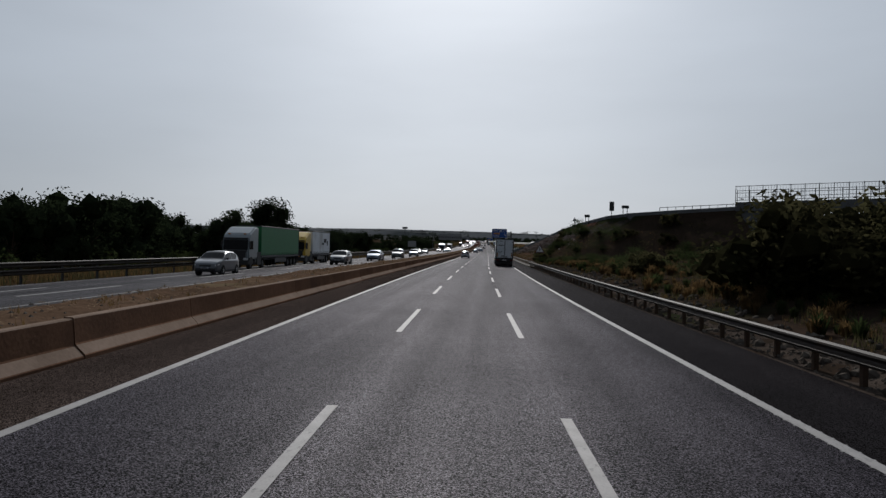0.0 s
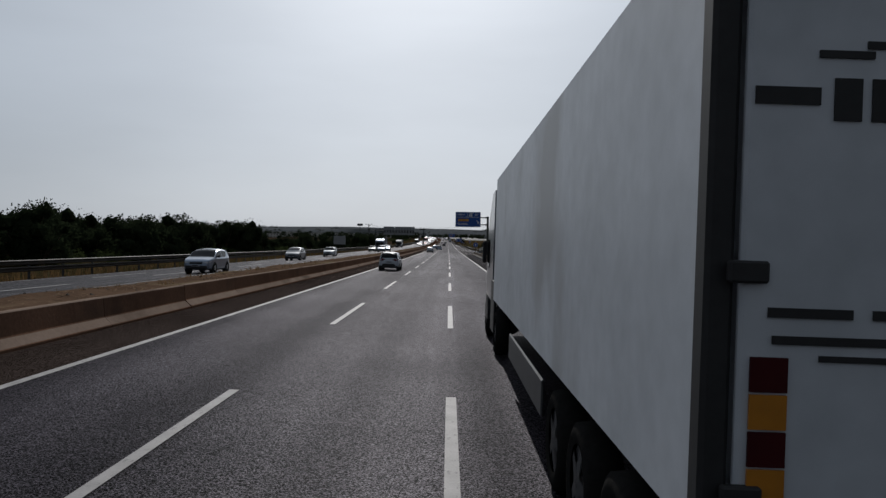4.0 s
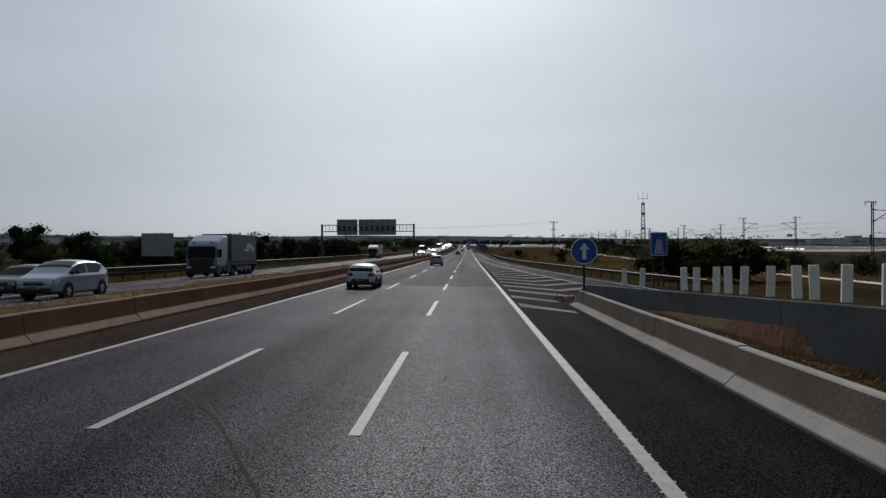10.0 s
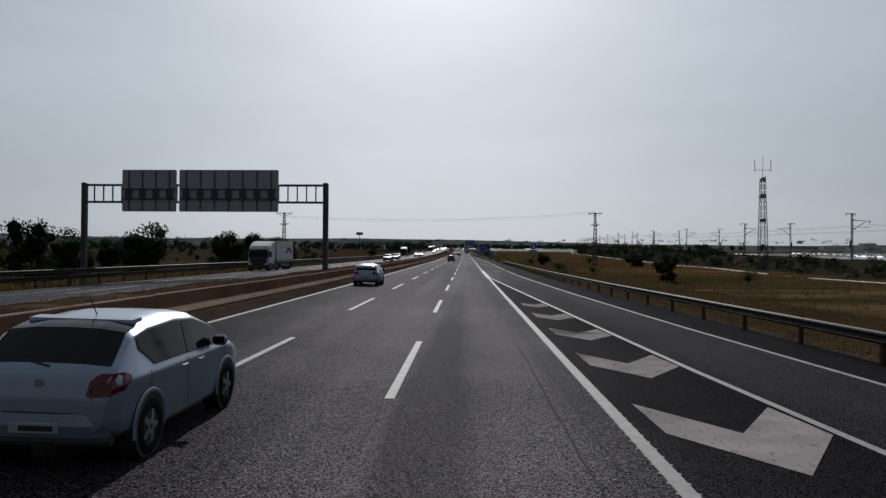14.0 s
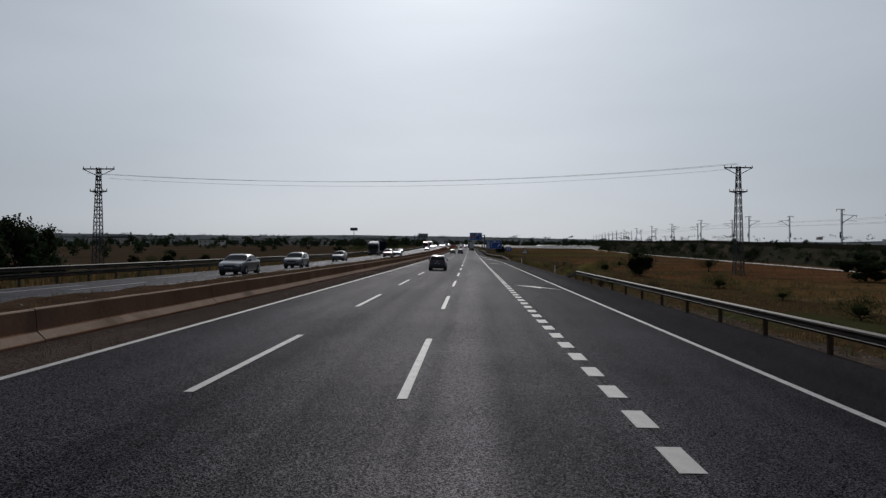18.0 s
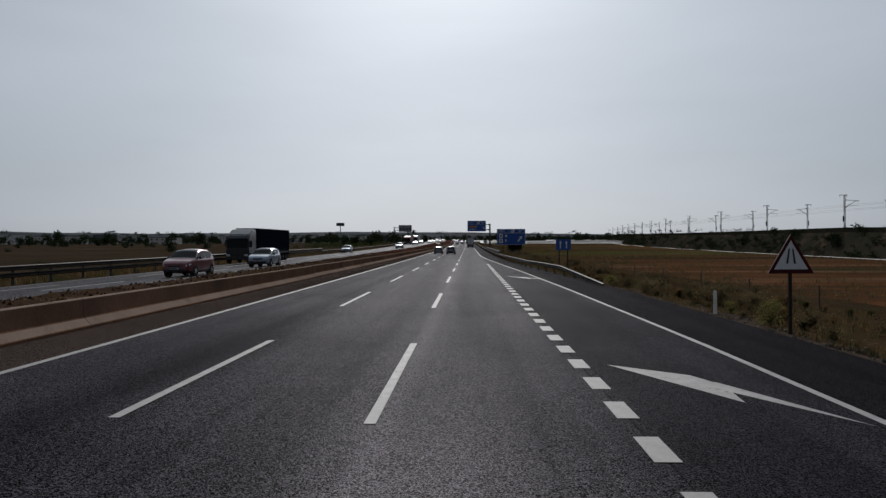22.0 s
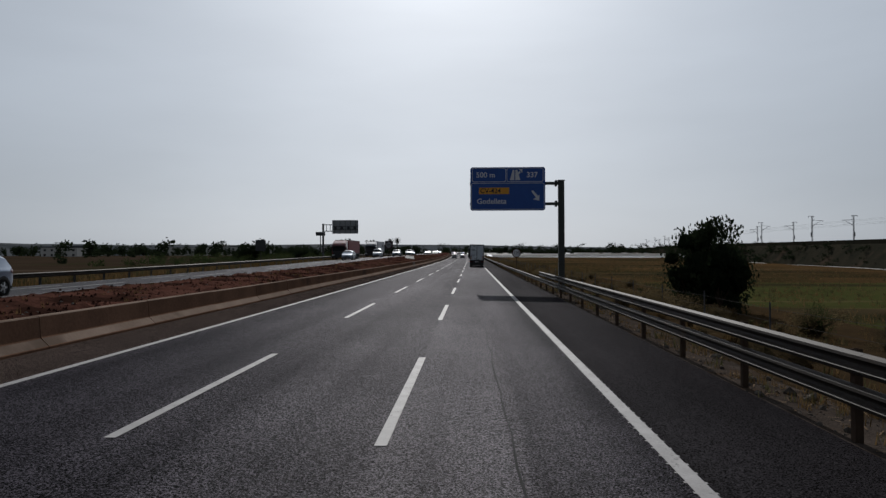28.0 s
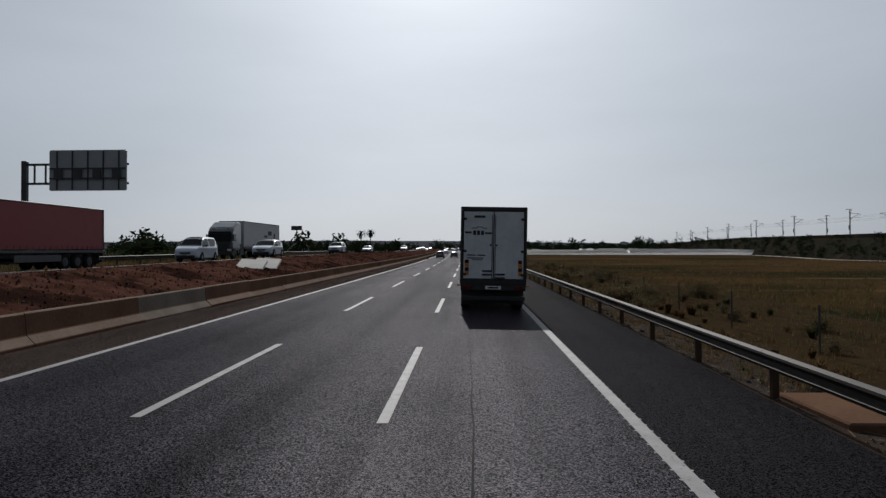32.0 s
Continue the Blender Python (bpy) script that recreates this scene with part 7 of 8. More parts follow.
def car(style, colour, m, label, group="", trim=None, antenna=True, near=True):
    L, W, _, line_, belt = STYLES[style]
    root = thing("car" if style != "van" else "van", m, label, "car" if style != "van" else "van", group)
    xs, zs = [a * L for a, b in line_], [b for a, b in line_]
    top = lambda y: float(np.interp(y, xs, zs))
    half = lambda y: W / 2 * float(np.interp(y / L, [0, 0.012, 0.04, 0.12, 0.5, 0.85, 0.96, 1], [0.80, 0.88, 0.94, 0.985, 1, 0.975, 0.88, 0.70]))
    sill = lambda y: float(np.interp(y / L, [0, 0.05, 0.15, 0.85, 0.95, 1], [0.40, 0.30, 0.2, 0.2, 0.26, 0.36]))

    def section(y):
        """Half outline from the floor to the roof's middle: flank with a crease, shoulder, cabin, roof."""
        t, w, z0 = top(y), half(y), sill(y)
        b = min(belt, t - 0.03)
        g = max(0.0, t - b)
        wg = w * 0.95 - 0.30 * g
        return [(0, z0), (w * 0.82, z0), (w * 0.96, z0 + 0.07), (w * 0.985, max(z0 + 0.1, min(0.40, b - 0.2))), (w, max(z0 + 0.12, min(0.56, b - 0.17))), (w * 0.978, b - 0.13), (w * 0.988, b - 0.09), (w * 0.968, b - 0.02), (w * 0.95, b),
                (w * 0.95 - 0.27 * g * 0.85, b + g * 0.84), (wg * 0.93, b + g * 0.955), (wg * 0.55, t + 0.014), (0, t + 0.022)]
    ys = sorted(set([0.0, 0.015, 0.04, 0.08, L] + xs + [L * k / 26 for k in range(27)]))
    body = Mesh()
    n = None
    for y in ys:
        s = section(y)
        full = s + [(-a, b) for a, b in reversed(s[1:-1])]
        n = len(full)
        body.v += [(a, y, b) for a, b in full]
    for j in range(len(ys) - 1):
        for i in range(n):
            k = (i + 1) % n
            body.f.append((j * n + i, j * n + k, (j + 1) * n + k, (j + 1) * n + i))
    body.f.append(tuple(reversed(range(n))))
    body.f.append(tuple((len(ys) - 1) * n + i for i in range(n)))
    shell = part("body", body, colour, root, smooth=True)
    shell.data.set_sharp_from_angle(angle=radians(28))

    def section_x(y, z):
        """Half width of the body at a station and height."""
        q = section(y)[1:11]
        return float(np.interp(z, [p[1] for p in q], [p[0] for p in q]))

    def tail_y(z):
        k = zs.index(max(zs))
        return float(np.interp(z, zs[:k + 1], xs[:k + 1]))

    def side(y, f):
        """A point on the flank of the cabin: f from belt 0 to roof 1."""
        s = section(y)
        a, b = s[8], s[9]
        return a[0] + (b[0] - a[0]) * f, a[1] + (b[1] - a[1]) * f
    # side windows, each in a black frame, pointed towards the tail
    marks = {"suv": (0.13, 0.375, 0.395, 0.70), "hatch": (0.19, 0.405, 0.425, 0.71), "mpv": (0.15, 0.425, 0.445, 0.755), "sedan": (0.20, 0.425, 0.445, 0.69), "van": (0.1, 0.42, 0.45, 0.74)}[style]
    for k, (y0, y1) in enumerate(((marks[0], marks[1]), (marks[2], marks[3]))):
        for sg in (1, -1):
            for grow, proud, material, name in ((0.03, 0.004, PLASTIC, "window_frame"), (0.0, 0.008, GLASS, "side_window"))[0 if near else 1:]:
                w = Mesh()
                low, high = [], []
                for i in range(13):
                    y = L * (y0 + (y1 - y0) * i / 12) + grow * (i / 6 - 1)
                    if top(y) - belt < 0.1:
                        continue
                    f0, f1 = 0.07 - grow, 0.93 + grow
                    if k == 0:
                        f0 = max(f0, 0.62 - 2.2 * i / 12 - grow)
                    a, b = side(y, f0), side(y, f1)
                    low.append((sg * (a[0] + proud), y, a[1]))
                    high.append((sg * (b[0] + proud), y, b[1]))
                for i in range(len(low) - 1):
                    w.poly([low[i], low[i + 1], high[i + 1], high[i]])
                if len(low) > 1:
                    part(name, w, material, root)
    # door seams
    for y in (marks[0] + 0.035, marks[1] + 0.01, marks[3] + 0.02) if near else ():
        for sg in (1, -1):
            w = Mesh()
            zz = [0.32, 0.45, 0.56, belt - 0.13, belt - 0.09, belt - 0.02]
            pts = [(sg * (section_x(L * y, z) + 0.003), L * y, z) for z in zz]
            for p, q in zip(pts[:-1], pts[1:]):
                w.poly([(p[0], p[1] - 0.007, p[2]), (p[0], p[1] + 0.007, p[2]), (q[0], q[1] + 0.007, q[2]), (q[0], q[1] - 0.007, q[2])])
            part("door_seam", w, PLASTIC, root)

    def screen(name, ya, yb, k0, k1, material=GLASS, lift=0.012):
        """A glass sheet following the roof line between two stations."""
        w = Mesh()
        N = 7
        for i in range(N + 1):
            y = ya + (yb - ya) * i / N
            s = section(y)
            ww = s[10][0] * (k0 + (k1 - k0) * i / N)
            for f in (-1, -0.55, 0, 0.55, 1):
                zz = s[10][1] if abs(f) == 1 else s[11][1] if f else s[12][1]
                w.v.append((ww * f, y, zz + lift))
        for i in range(N):
            for j in range(4):
                k = i * 5 + j
                w.f.append((k, k + 1, k + 6, k + 5))
        part(name, w, material, root)
    peak = max(zs)
    idx = [i for i, z in enumerate(zs) if z > peak - 0.12]
    ytail = [y for y, z in zip(xs, zs) if z > belt + 0.02][0]
    yroof0, yroof1 = xs[idx[0]], xs[idx[-1]]
    yfront = [y for y, z in zip(xs, zs) if z > belt + 0.02][-1]
    screen("rear_window", ytail + 0.005, yroof0 - 0.10, 1.0, 1.02)
    screen("windscreen", yroof1 + 0.05, yfront + 0.03 * L, 0.99, 1.05)
    for sg in (1, -1):
        # a lens that wraps round the rear corner, its outline set by the model
        lens = {"suv": ((0.42, 0, -0.07, -0.01), (0.62, 0, -0.13, 0.0), (0.84, 0, -0.19, 0.02), (1.0, 0.02, -0.17, 0.02), (1.0, 0.16, -0.10, 0.02), (1.0, 0.32, -0.04, 0.01)),
                "hatch": ((0.70, 0, -0.16, -0.05), (0.78, 0, -0.21, -0.01), (0.9, 0, -0.21, 0.0), (1.0, 0.02, -0.20, 0.0), (1.0, 0.14, -0.17, -0.02), (1.0, 0.2, -0.12, -0.06)),
                "mpv": ((0.80, 0, -0.20, -0.06), (0.86, 0, -0.22, 0.0), (0.93, 0, -0.22, 0.02), (1.0, 0.02, -0.21, 0.02), (1.0, 0.18, -0.17, 0.01), (1.0, 0.30, -0.09, -0.03))}
        m1 = Mesh()
        cols_ = []
        for fx, back, za, zb in lens.get(style, lens["hatch"]):
            col = []
            for i in range(4):
                z = belt + 0.02 + za + (zb - za) * i / 3
                y = tail_y(z) + back
                col.append((sg * (section_x(max(y, 0.0), z) * fx + (0.010 if fx == 1.0 else 0)), y - (0.014 if back < 0.1 else 0), z))
            cols_.append(col)
        for a, b in zip(cols_[:-1], cols_[1:]):
            for i in range(3):
                m1.poly([a[i], b[i], b[i + 1], a[i + 1]])
        part("tail_light", m1, LAMP_RED, root)
        h_ = Mesh()
        for ya, yb, za, zb in ((0.90, 0.955, 0.66, 0.78), (0.955, 0.985, 0.62, 0.75)):
            q = [(sg * (section_x(L * yy, z) + 0.006), L * yy, z) for yy, z in ((ya, za + 0.05), (yb, za), (yb, zb - 0.02), (ya, zb))]
            h_.poly(q)
        h_.box(0.30, 0.05, 0.11, 0.02, (sg * (half(L * 0.99) - 0.12), L * 0.985, 0.66))
        part("headlight", h_, LAMP_CLEAR, root)
        mirror = part("mirror", Mesh().box(0.21, 0.11, 0.15, 0.045, (sg * (W / 2 + 0.06), L * 0.655, belt + 0.08)), trim or PLASTIC, root)
        if near:
            part("mirror_glass", Mesh().box(0.15, 0.01, 0.1, 0.0, (sg * (W / 2 + 0.065), L * 0.655 - 0.058, belt + 0.085)), GLASS, mirror)
        for y in (marks[1] - 0.02, marks[3] - 0.22) if near else ():
            part("door_handle", Mesh().box(0.03, 0.19, 0.03, 0.01, (sg * (section_x(L * y, belt - 0.11) + 0.008), L * y, belt - 0.11)), ALLOY if trim else colour, root)
        if trim is PLASTIC:
            part("side_moulding", Mesh().box(0.03, L * 0.33, 0.17, 0.03, (sg * (W / 2 - 0.002), L * 0.47, 0.47)), PLASTIC, root, "black rubber side moulding")
        # dark cladding along the lower flank, following the body
        m4 = Mesh()
        hi = 0.40 if trim is PLASTIC else 0.35 if style == "suv" else 0.28
        yy = [L * k / 16 for k in range(0, 17)]
        for y in yy:
            m4.v += [(sg * (section_x(y, z) + 0.007), y, z) for z in (sill(y) + 0.01, sill(y) + 0.08, max(hi, sill(y) + 0.1))]
        for k in range(len(yy) - 1):
            for i in range(2):
                m4.f.append((k * 3 + i, k * 3 + i + 1, k * 3 + i + 4, k * 3 + i + 3))
        part("cladding", m4, PLASTIC, root)
    # rear bumper, crease, tailgate seams, badge
    wr = half(0.0)
    bend = lambda f: 0.09 * abs(f) ** 4

    def across(name, z0, z1, proud, wide, material):
        zm = (z0 + z1) / 2
        mm = Mesh().sweep([(-proud * 0.6, z1), (-proud, zm), (-proud * 0.6, z0), (0.04, z0), (0.04, z1)], [(lambda f: lambda a, b: (f * wide, a + bend(f), b))(f) for f in (-1, -0.85, -0.6, -0.3, 0, 0.3, 0.6, 0.85, 1)])
        return part(name, mm, material, root)
    across("rear_bumper", 0.27, 0.60 if style == "suv" or trim is PLASTIC else 0.36, 0.035, wr + 0.055, PLASTIC)
    if style != "suv" and trim is not PLASTIC:
        across("bumper_cover", 0.36, 0.60, 0.045, wr + 0.025, colour)
    if near:
        across("bumper_crease", 0.605, 0.617, 0.012, wr, PLASTIC)
    for sg in (1, -1) if near else ():
        part("tailgate_seam", Mesh().box(0.012, 0.014, 0.24, 0, (sg * wr * 0.80, 0.012, 0.74)), PLASTIC, root)
    zb_ = belt - 0.08
    if near:
        part("badge", Mesh().tube((0, tail_y(zb_) - 0.012, zb_), (0, tail_y(zb_) + 0.02, zb_), 0.055, n=14), ALLOY, root)
    if style == "suv":
        part("tail_strip", Mesh().box(wr * 0.85, 0.02, 0.035, 0.008, (0, tail_y(belt - 0.02) - 0.008, belt - 0.02)), STEEL_DARK, root)
    if near:
        part("rear_wiper", Mesh().tube((0.05, tail_y(belt + 0.1) - 0.03, belt + 0.1), (-0.32, tail_y(belt + 0.16) - 0.03, belt + 0.16), 0.012, 0.008, 5), PLASTIC, root)
    if style in ("suv", "hatch", "mpv"):
        zs_ = top(yroof0) - 0.004
        ws = section(yroof0)[10][0]
        yb_ = yroof0 - 0.10
        part("spoiler", Mesh().prism([(yb_ - 0.03, top(yb_) - 0.01), (yb_ - 0.02, top(yb_) + 0.035), (yroof0 + 0.10, top(yroof0 + 0.10) + 0.024), (yroof0 + 0.1, zs_ - 0.03)], -ws * 0.97, ws * 0.97, "x"), colour, root)
        part("brake_light", Mesh().box(0.26, 0.012, 0.02, 0, (0, yb_ - 0.03, top(yb_) + 0.01)), LAMP_RED, root)
    part("front_bumper", Mesh().box(W * 0.74, 0.16, 0.22, 0.05, (0, L - 0.055, 0.40)), PLASTIC, root)
    part("grille", Mesh().box(W * 0.44, 0.08, 0.12, 0.03, (0, L - 0.01, 0.64)), PLASTIC, root)
    zp = {"suv": 0.76, "hatch": 0.55, "mpv": 0.46}.get(style, 0.7)
    for y, d, z in ((-0.03 if zp < 0.6 else -0.008, 1, zp), (L + 0.035, -1, 0.5)):
        plate = part("number_plate", Mesh().box(0.52, 0.02, 0.11, 0.004, (0, y - d * 0.02, z)), PLATE, root)
        part("plate_bar", Mesh().box(0.36, 0.006, 0.055, 0, (0.03, y - d * 0.033, z)), BLACK, plate)
    wb = (L * 0.175, L * 0.175 + L * 0.605)
    for y in wb:
        for sg in (1, -1):
            x0 = half(y)
            # black disc proud of the body, drawn for the shaded gap round the tyre
            arch = Mesh().tube((sg * (W / 2 - 0.25), y, 0.335), (sg * (x0 + 0.006), y, 0.335), 0.375, n=26)
            part("wheel_arch", arch, PLASTIC, root)
            rim_ = Mesh()
            N = 15
            for i in range(N):
                w_ = math.pi * (-0.06 + 1.12 * i / (N - 1))
                c, s_ = math.cos(w_), math.sin(w_)
                rim_.v += [(sg * (x0 + 0.004), y + c * 0.37, 0.335 + s_ * 0.37), (sg * (x0 + 0.022), y + c * 0.385, 0.335 + s_ * 0.385), (sg * (x0 + 0.0), y + c * 0.43, 0.335 + s_ * 0.43)]
            for i in range(N - 1):
                for k in range(2):
                    rim_.f.append((i * 3 + k, i * 3 + k + 1, i * 3 + k + 4, i * 3 + k + 3))
            if near:
                part("arch_lip", rim_, PLASTIC if trim is PLASTIC else colour, root, smooth=True)
            put_wheel(root, CAR_WHEEL, sg * (W / 2 - 0.085), y, 0.325)
    if antenna and style == "suv":
        part("aerial", Mesh().prism([(yroof0 + 0.08, top(yroof0 + 0.1) - 0.01), (yroof0 + 0.1, top(yroof0 + 0.1) + 0.09), (yroof0 + 0.3, top(yroof0 + 0.3) + 0.02)], -0.03, 0.03, "x"), PLASTIC, root)
    elif antenna:
        part("aerial", Mesh().tube((0, yroof0 + 0.25, top(yroof0 + 0.25)), (0, yroof0 + 0.05, top(yroof0 + 0.25) + 0.25), 0.008, 0.004, 5), PLASTIC, root)
    return root


def lorry(m, label, cab, load, kind="box", length=13.6, group="", logo=True):
    """An articulated lorry; y = 0 at the trailer's rear, the cab ahead."""
    root = thing("lorry", m, label, "lorry", group)
    W = 2.55
    z0, z1 = 1.12, 4.0
    if kind == "box":
        part("trailer_box", Mesh().box(W - 0.06, length - 0.12, z1 - z0 - 0.1, 0.02, (0, length / 2 + 0.03, (z0 + z1) / 2)), load, root, "pale refrigerated trailer body")
        for sg in (1, -1):
            part("door_post", Mesh().box(0.12, 0.14, z1 - z0, 0.02, (sg * (W / 2 - 0.06), 0.07, (z0 + z1) / 2)), PLASTIC, root)
            d = part("rear_door", Mesh().box(1.13, 0.05, z1 - z0 - 0.32, 0.015, (sg * 0.575, 0.0, (z0 + z1) / 2 - 0.02)), load, root, "pale trailer door")
            part("lock_rod", Mesh().tube((sg * 0.06, -0.036, z0 + 0.1), (sg * 0.06, -0.036, z1 - 0.3), 0.014, n=6), STEEL_DARK, d)
            for dz in (0.24, 0.38):
                part("lock_handle", Mesh().box(0.36, 0.05, 0.055, 0.01, (sg * 0.26, -0.05, z0 + dz - 0.06 * sg)), PLASTIC, d)
            part("latch", Mesh().box(0.06, 0.04, 0.06, 0.01, (sg * 0.12, -0.045, 2.55)), PLASTIC, d)
            for z in (z0 + 0.3, z0 + 1.2, z1 - 0.45):
                part("hinge", Mesh().box(0.16, 0.05, 0.09, 0.01, (sg * 1.12, -0.04, z)), PLASTIC, d)
            for k in range(4):
                part("reflector_panel", Mesh().box(0.15, 0.012, 0.14, 0, (sg * 1.02, -0.033, z0 + 0.34 + 0.15 * k)), RED if k % 2 else AMBER, d)
        part("head_beam", Mesh().box(W, 0.14, 0.16, 0.02, (0, 0.07, z1 - 0.06)), PLASTIC, root)
        part("sill_beam", Mesh().box(W, 0.16, 0.22, 0.02, (0, 0.08, z0 + 0.02)), PLASTIC, root)
        part("vent", Mesh().box(0.42, 0.03, 0.09, 0.01, (-0.55, -0.035, z1 - 0.36)), BLACK, root)
        part("centre_seal", Mesh().box(0.035, 0.05, z1 - z0 - 0.32, 0, (0, -0.01, (z0 + z1) / 2 - 0.02)), BLACK, root)
        if logo:
            for x, z, w, h in ((-0.74, 3.02, 0.11, 0.17), (-0.59, 3.02, 0.11, 0.17), (-0.44, 3.02, 0.11, 0.17), (-0.98, 3.03, 0.26, 0.07), (-0.22, 3.01, 0.26, 0.06), (-0.75, 3.20, 0.22, 0.03), (-0.55, 3.24, 0.24, 0.03), (-0.36, 3.20, 0.2, 0.03), (-0.86, 2.16, 0.34, 0.04), (-0.46, 2.16, 0.3, 0.04), (-0.7, 2.05, 0.62, 0.035), (-0.62, 1.98, 0.4, 0.025)):
                part("marking_bar", Mesh().box(w, 0.008, h, 0, (x, -0.03, z)), PLASTIC, root)
    else:
        part("trailer_box", Mesh().box(W - 0.05, length - 0.1, z1 - z0 - 0.2, 0.02, (0, length / 2 + 0.05, (z0 + z1) / 2 + 0.05)), load, root, "curtain-sided trailer body")
        part("roof_rail", Mesh().box(W, length, 0.1, 0.02, (0, length / 2, z1 - 0.02)), STEEL_DARK, root)
        for sg in (1, -1):
            part("floor_rail", Mesh().box(0.06, length, 0.16, 0.02, (sg * (W / 2 - 0.02), length / 2, z0 + 0.02)), STEEL_DARK, root)
            for i in range(24):
                part("strap", Mesh().box(0.012, 0.05, 0.3, 0, (sg * (W / 2 + 0.0), 0.35 + (length - 0.7) * i / 23, z0 + 0.24)), STEEL_DARK, root)
            if logo:
                for y, z, w, h in ((length * 0.30, 2.9, 1.5, 0.5), (length * 0.42, 2.5, 1.2, 0.25), (length * 0.16, 2.6, 0.6, 0.6)):
                    part("marking_bar", Mesh().box(0.01, w, h, 0, (sg * (W / 2 - 0.018), y, z)), P_CREAM if load not in (P_CREAM, P_BOX) else PLASTIC, root)
        part("rear_frame", Mesh().box(W, 0.1, z1 - z0, 0.02, (0, 0.04, (z0 + z1) / 2)), STEEL_DARK, root)
    part("chassis", Mesh().box(1.0, length - 0.4, 0.34, 0.02, (0, length / 2 + 0.1, 0.92)), STEEL_DARK, root)
    part("rear_bumper", Mesh().box(W - 0.1, 0.16, 0.16, 0.02, (0, 0.1, 0.50)), PLASTIC, root)
    # full-width black sheet, added to stand in for shade below the trailer
    part("under_shade_flap", Mesh().box(W - 0.16, 0.02, 0.62, 0.005, (0, 0.5, 0.62)), PLASTIC, root, "black rubber flap widened to hold the shade under the trailer")
    part("light_board", Mesh().box(W - 0.06, 0.1, 0.24, 0.02, (0, 0.06, 0.92)), PLASTIC, root)
    part("number_plate", Mesh().box(0.6, 0.02, 0.13, 0, (0.0, 0.0, 0.92)), WHITE, root)
    part("plate_bar", Mesh().box(0.4, 0.01, 0.06, 0, (0.0, -0.014, 0.92)), BLACK, root)
    for sg in (1, -1):
        part("tail_light", Mesh().box(0.34, 0.05, 0.14, 0.01, (sg * 0.98, -0.005, 0.92)), LAMP_RED, root)
        part("mudflap", Mesh().box(0.62, 0.02, 0.55, 0, (sg * 0.92, 0.9, 0.48)), PLASTIC, root)
        part("marker_arm", Mesh().box(0.16, 0.06, 0.05, 0.01, (sg * (W / 2 + 0.05), 0.08, 1.0)), AMBER, root)
        part("side_guard", Mesh().box(0.04, 4.2, 0.42, 0.02, (sg * (W / 2 - 0.05), length * 0.52, 0.74)), STEEL_DARK, root)
        for y in (1.6, 2.9, 4.2):
            put_wheel(root, LORRY_WHEEL, sg * (W / 2 - 0.2), y, 0.5)
        for y in (length - 0.6, length + 2.9):
            put_wheel(root, LORRY_WHEEL, sg * (W / 2 - 0.2), y, 0.5)
    # cab
    y0, y1 = length + 0.75, length + 2.95
    bm = bmesh.new()
    ol = [(y0, 0.95), (y1 + 0.52, 0.95), (y1 + 0.60, 1.6), (y1 + 0.42, 2.8), (y1 + 0.05, 3.25), (y0 + 1.0, 3.85), (y0, 3.9)]
    va = [bm.verts.new((-1.22, a, b)) for a, b in ol]
    vb = [bm.verts.new((1.22, a, b)) for a, b in ol]
    bm.faces.new(va)
    bm.faces.new(list(reversed(vb)))
    for i in range(len(ol)):
        j = (i + 1) % len(ol)
        bm.faces.new((va[j], va[i], vb[i], vb[j]))
    bmesh.ops.bevel(bm, geom=bm.edges[:], offset=0.13, segments=3, affect="EDGES", clamp_overlap=True)
    c = Mesh()
    c.add_bm(bm)
    part("cab", c, cab, root, smooth=False)
    for sg in (1, -1):
        for k, z in enumerate((0.42, 0.74)):
            part("step", Mesh().box(0.3, 0.5, 0.06, 0.01, (sg * 1.02, y1 - 0.25 - 0.05 * k, z)), STEEL_DARK, root)
        part("wheel_arch", Mesh().prism([(y1 - 0.72 + 0.62 * (1 - math.cos(math.pi * i / 8)), 0.5 + 0.66 * math.sin(math.pi * i / 8)) for i in range(9)], sg * 0.85, sg * 1.235, "x"), PLASTIC, root)
        part("fuel_tank", Mesh().tube((sg * 0.85, length - 0.2 + 0.25, 0.72), (sg * 0.85, length + 1.6, 0.72), 0.34, n=14), STEEL_DARK, root)
        part("roof_light", Mesh().box(0.22, 0.1, 0.08, 0.02, (sg * 0.7, y1 + 0.16, 3.2)), AMBER, root)
    part("wiper_panel", Mesh().box(2.1, 0.04, 0.16, 0.01, (0, y1 + 0.60, 1.66)), PLASTIC, root)
    for i in range(4):
        part("grille_bar", Mesh().box(1.7, 0.03, 0.035, 0.008, (0, y1 + 0.64, 0.98 + 0.16 * i)), STEEL_DARK, root)
    w = Mesh().prism([(y1 + 0.54, 1.76), (y1 + 0.59, 1.76), (y1 + 0.46, 2.66), (y1 + 0.41, 2.66)], -1.10, 1.10, "x")
    part("windscreen", w, GLASS, root)
    part("grille", Mesh().box(1.9, 0.05, 0.75, 0.02, (0, y1 + 0.60, 1.22)), PLASTIC, root)
    part("sun_visor", Mesh().box(2.2, 0.26, 0.10, 0.03, (0, y1 + 0.50, 2.80)), PLASTIC, root)
    part("bumper", Mesh().box(2.45, 0.22, 0.42, 0.06, (0, y1 + 0.55, 0.62)), PLASTIC, root)
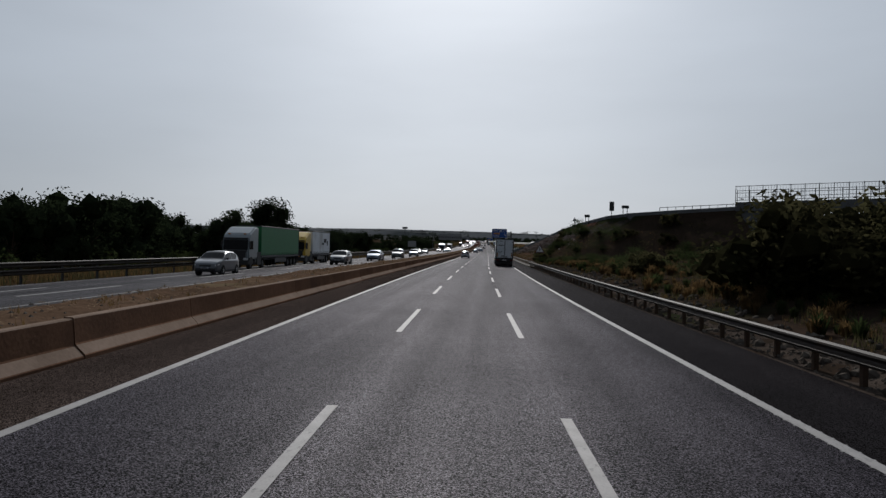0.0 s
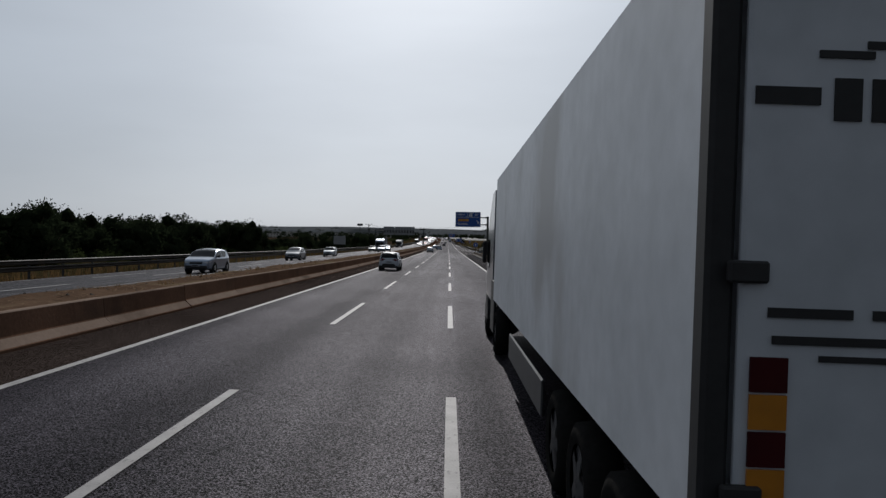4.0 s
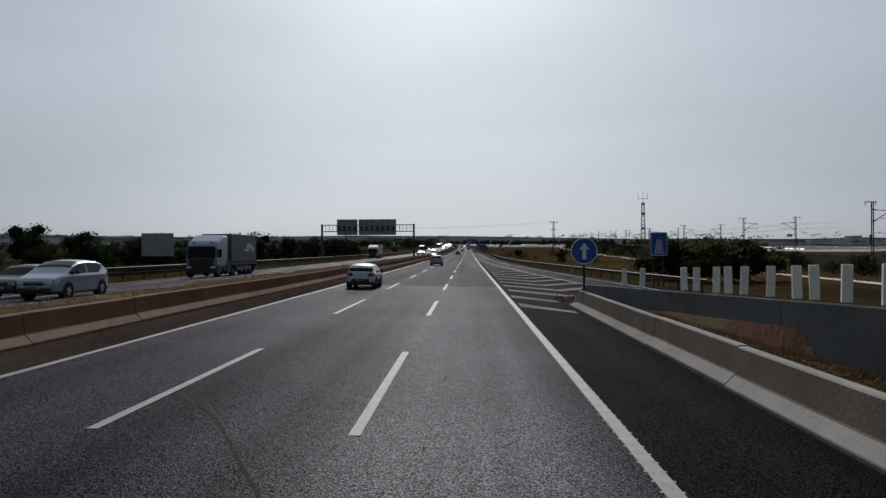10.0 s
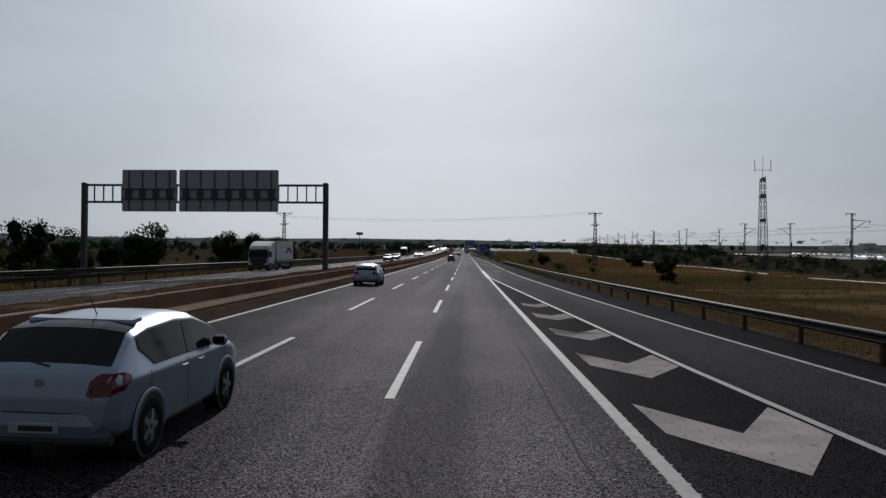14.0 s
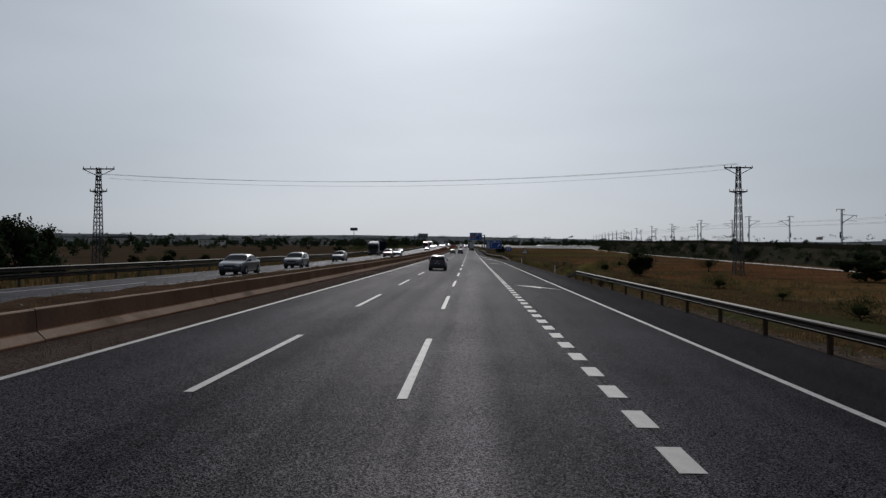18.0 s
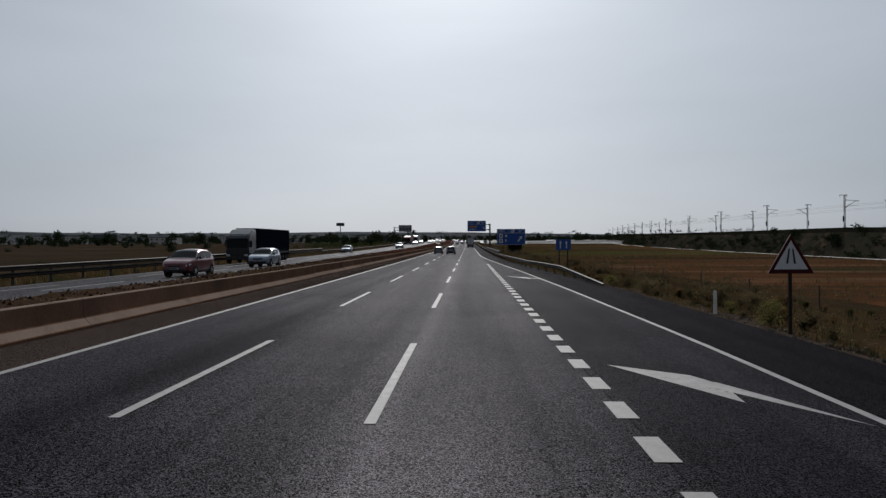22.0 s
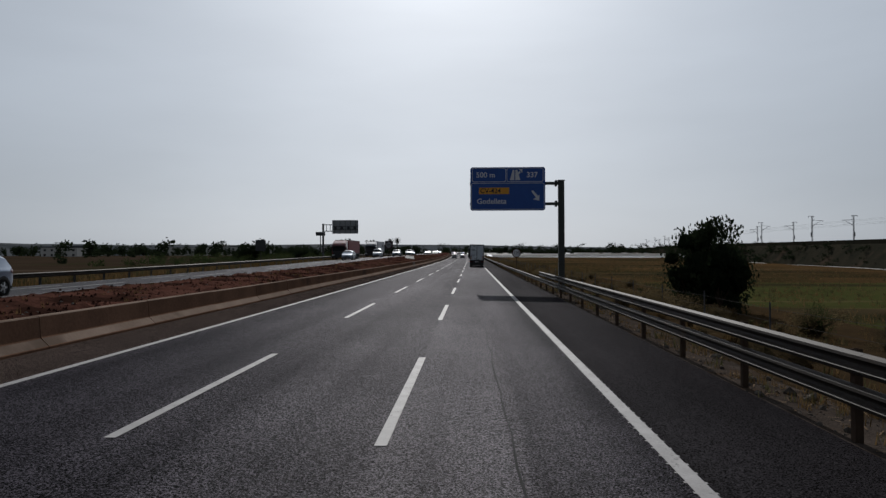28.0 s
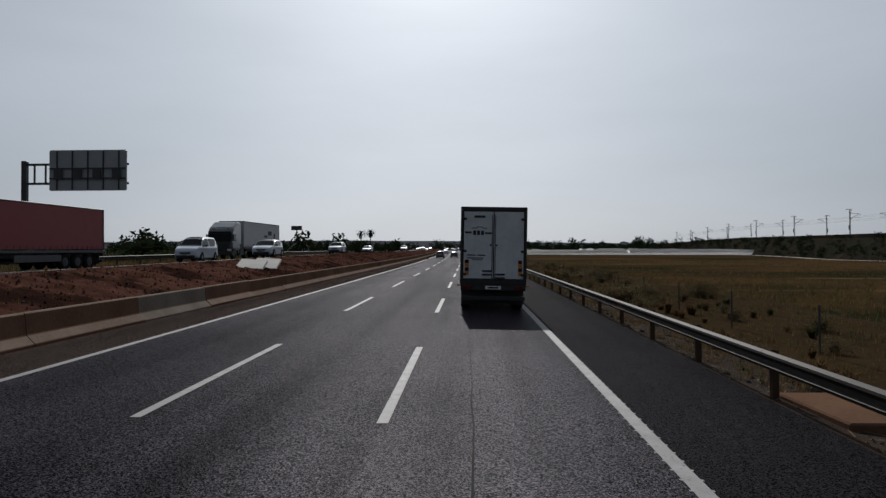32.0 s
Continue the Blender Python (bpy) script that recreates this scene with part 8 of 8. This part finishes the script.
    for sg in (1, -1):
        part("side_window", Mesh().box(0.02, 0.95, 0.75, 0.0, (sg * 1.225, y1 - 0.1, 2.2)), GLASS, root)
        part("headlight", Mesh().box(0.4, 0.12, 0.2, 0.03, (sg * 0.95, y1 + 0.6, 0.95)), LAMP_CLEAR, root)
        part("mirror", Mesh().box(0.12, 0.16, 0.6, 0.03, (sg * 1.30, y1 + 0.45, 2.25)), PLASTIC, root)
        part("side_fairing", Mesh().box(0.06, 1.2, 1.2, 0.02, (sg * 1.2, y0 - 0.2, 1.0)), PLASTIC, root)
    return root


def ours(u, s):
    a = math.degrees(math.atan(2 * s / SAG))
    q = P(u, s, deck(u))
    return pose(q.x, q.y, q.z, a, math.degrees(math.atan(FALL)), heading(s))


def theirs(u, s_front, L):
    """Pose of an oncoming vehicle whose nose is at s_front."""
    s = s_front + L
    g = math.degrees(math.atan(2 * s / SAG))
    q = P(u, s, opp(u, s))
    return pose(q.x, q.y, q.z, -g, 0, heading(s) + 180)


ROS = "articulated lorry with a pale box trailer and dark frame"
lorry(ours(-1.30, 110.6), ROS, P_GREY, P_BOX, group="lorries ahead")
lorry(ours(-1.39, 843.3), ROS, P_GREY, P_BOX, group="lorries ahead")
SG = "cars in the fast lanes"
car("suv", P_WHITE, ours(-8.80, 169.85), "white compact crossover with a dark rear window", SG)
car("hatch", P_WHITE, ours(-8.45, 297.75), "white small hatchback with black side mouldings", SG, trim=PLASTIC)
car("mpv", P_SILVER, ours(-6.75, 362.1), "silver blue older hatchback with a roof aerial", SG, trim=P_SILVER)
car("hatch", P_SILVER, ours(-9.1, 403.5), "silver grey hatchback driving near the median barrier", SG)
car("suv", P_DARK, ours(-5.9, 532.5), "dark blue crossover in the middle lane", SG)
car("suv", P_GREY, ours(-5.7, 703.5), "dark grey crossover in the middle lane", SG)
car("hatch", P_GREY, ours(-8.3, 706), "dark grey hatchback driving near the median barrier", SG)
for i, (u, s) in enumerate(((-8.2, 976), (-5.2, 990), (-8.5, 1060), (-5.3, 1120), (-8.6, 1190), (-5.2, 1260), (-8.6, 1330), (-1.7, 1240), (-5.0, 1420))):
    car(["suv", "hatch", "sedan"][i % 3], [P_GREY, P_DARK, P_WHITE, P_SILVER][i % 4], ours(u, s), ["dark grey", "dark blue", "white", "silver"][i % 4] + " car far ahead on the motorway", "far cars ahead", near=False)
lorry(ours(-1.6, 1010), "articulated lorry with a dark curtain trailer", P_GREY, P_DKC, "curtain", group="lorries ahead")
OG = "oncoming cars"
NAMES = {id(P_WHITE): "white", id(P_SILVER): "silver", id(P_GREY): "dark grey", id(P_DARK): "dark blue", id(P_RED): "dark red"}
# several white cars carry silver or grey paint in place of backlit shade
for style, col, u, s in (("suv", P_GREY, -22.4, 52.3), ("hatch", P_GREY, -19.2, 79.5), ("sedan", P_SILVER, -18.9, 101.0), ("suv", P_GREY, -18.9, 126), ("hatch", P_SILVER, -18.7, 150.6),
                         ("mpv", P_GREY, -21.9, 191.2), ("hatch", P_WHITE, -22.6, 220.8), ("hatch", P_SILVER, -19.2, 273.6), ("mpv", P_SILVER, -18.8, 282.4), ("hatch", P_DARK, -22.7, 286.2),
                         ("sedan", P_DARK, -18.9, 505.6), ("hatch", P_GREY, -19.2, 524), ("suv", P_DARK, -22.6, 565.6), ("suv", P_RED, -19.2, 602), ("hatch", P_SILVER, -18.8, 617),
                         ("mpv", P_SILVER, -22.1, 827.6), ("hatch", P_WHITE, -19.0, 873), ("van", P_WHITE, -22.4, 866), ("hatch", P_WHITE, -19.0, 905), ("sedan", P_SILVER, -22.6, 960),
                         ("hatch", P_WHITE, -19.1, 1010), ("suv", P_SILVER, -22.6, 1060), ("hatch", P_WHITE, -19.1, 1120), ("hatch", P_GREY, -22.4, 1180), ("hatch", P_WHITE, -26.2, 1240), ("suv", P_WHITE, -19.1, 1300), ("hatch", P_SILVER, -22.4, 1380), ("hatch", P_SILVER, -26.1, 700), ("hatch", P_SILVER, -19.1, 735)):
    L = STYLES[style][0]
    kind = {"suv": "crossover", "hatch": "hatchback", "mpv": "people carrier", "sedan": "saloon", "van": "small van"}[style]
    car(style, col, theirs(u, s, L), NAMES[id(col)] + " oncoming " + kind + " on the opposite carriageway", OG, antenna=False, near=False)
TG = "oncoming lorries"
for cab, load, kind, u, s, L, k, label in ((P_CAB_SHADED, P_GREEN, "curtain", -26.3, 69.3, 13.6, 1.0, "oncoming lorry with white cab and green curtain trailer"),
                                        (P_YELLOW, P_BOX, "curtain", -26.3, 89.6, 9.6, 1.0, "oncoming lorry with yellow cab and white trailer"),
                                        (P_SILVER, P_GREYC, "curtain", -23.0, 311, 7.0, 0.88, "oncoming grey curtain-sided lorry"),
                                        (P_CREAM, P_CREAM, "curtain", -26.2, 437, 8.0, 0.9, "oncoming short lorry with a pale cab and pale body"),
                                        (P_DARK, P_DKC, "curtain", -26.6, 636, 13.6, 0.95, "oncoming lorry with a dark curtain trailer"),
                                        (P_RED, P_REDC, "curtain", -26.2, 843, 13.0, 0.9, "oncoming lorry with a red curtain trailer"),
                                        (P_GREY, P_CREAM, "curtain", -26.2, 884, 13.6, 0.95, "oncoming lorry with a pale printed trailer")):
    lorry(theirs(u, s, L + 3.6) @ Matrix.Diagonal((1, 1, k, 1)), label, cab, load, kind, L, TG, logo=load not in (P_REDC, P_DKC, P_GREEN))
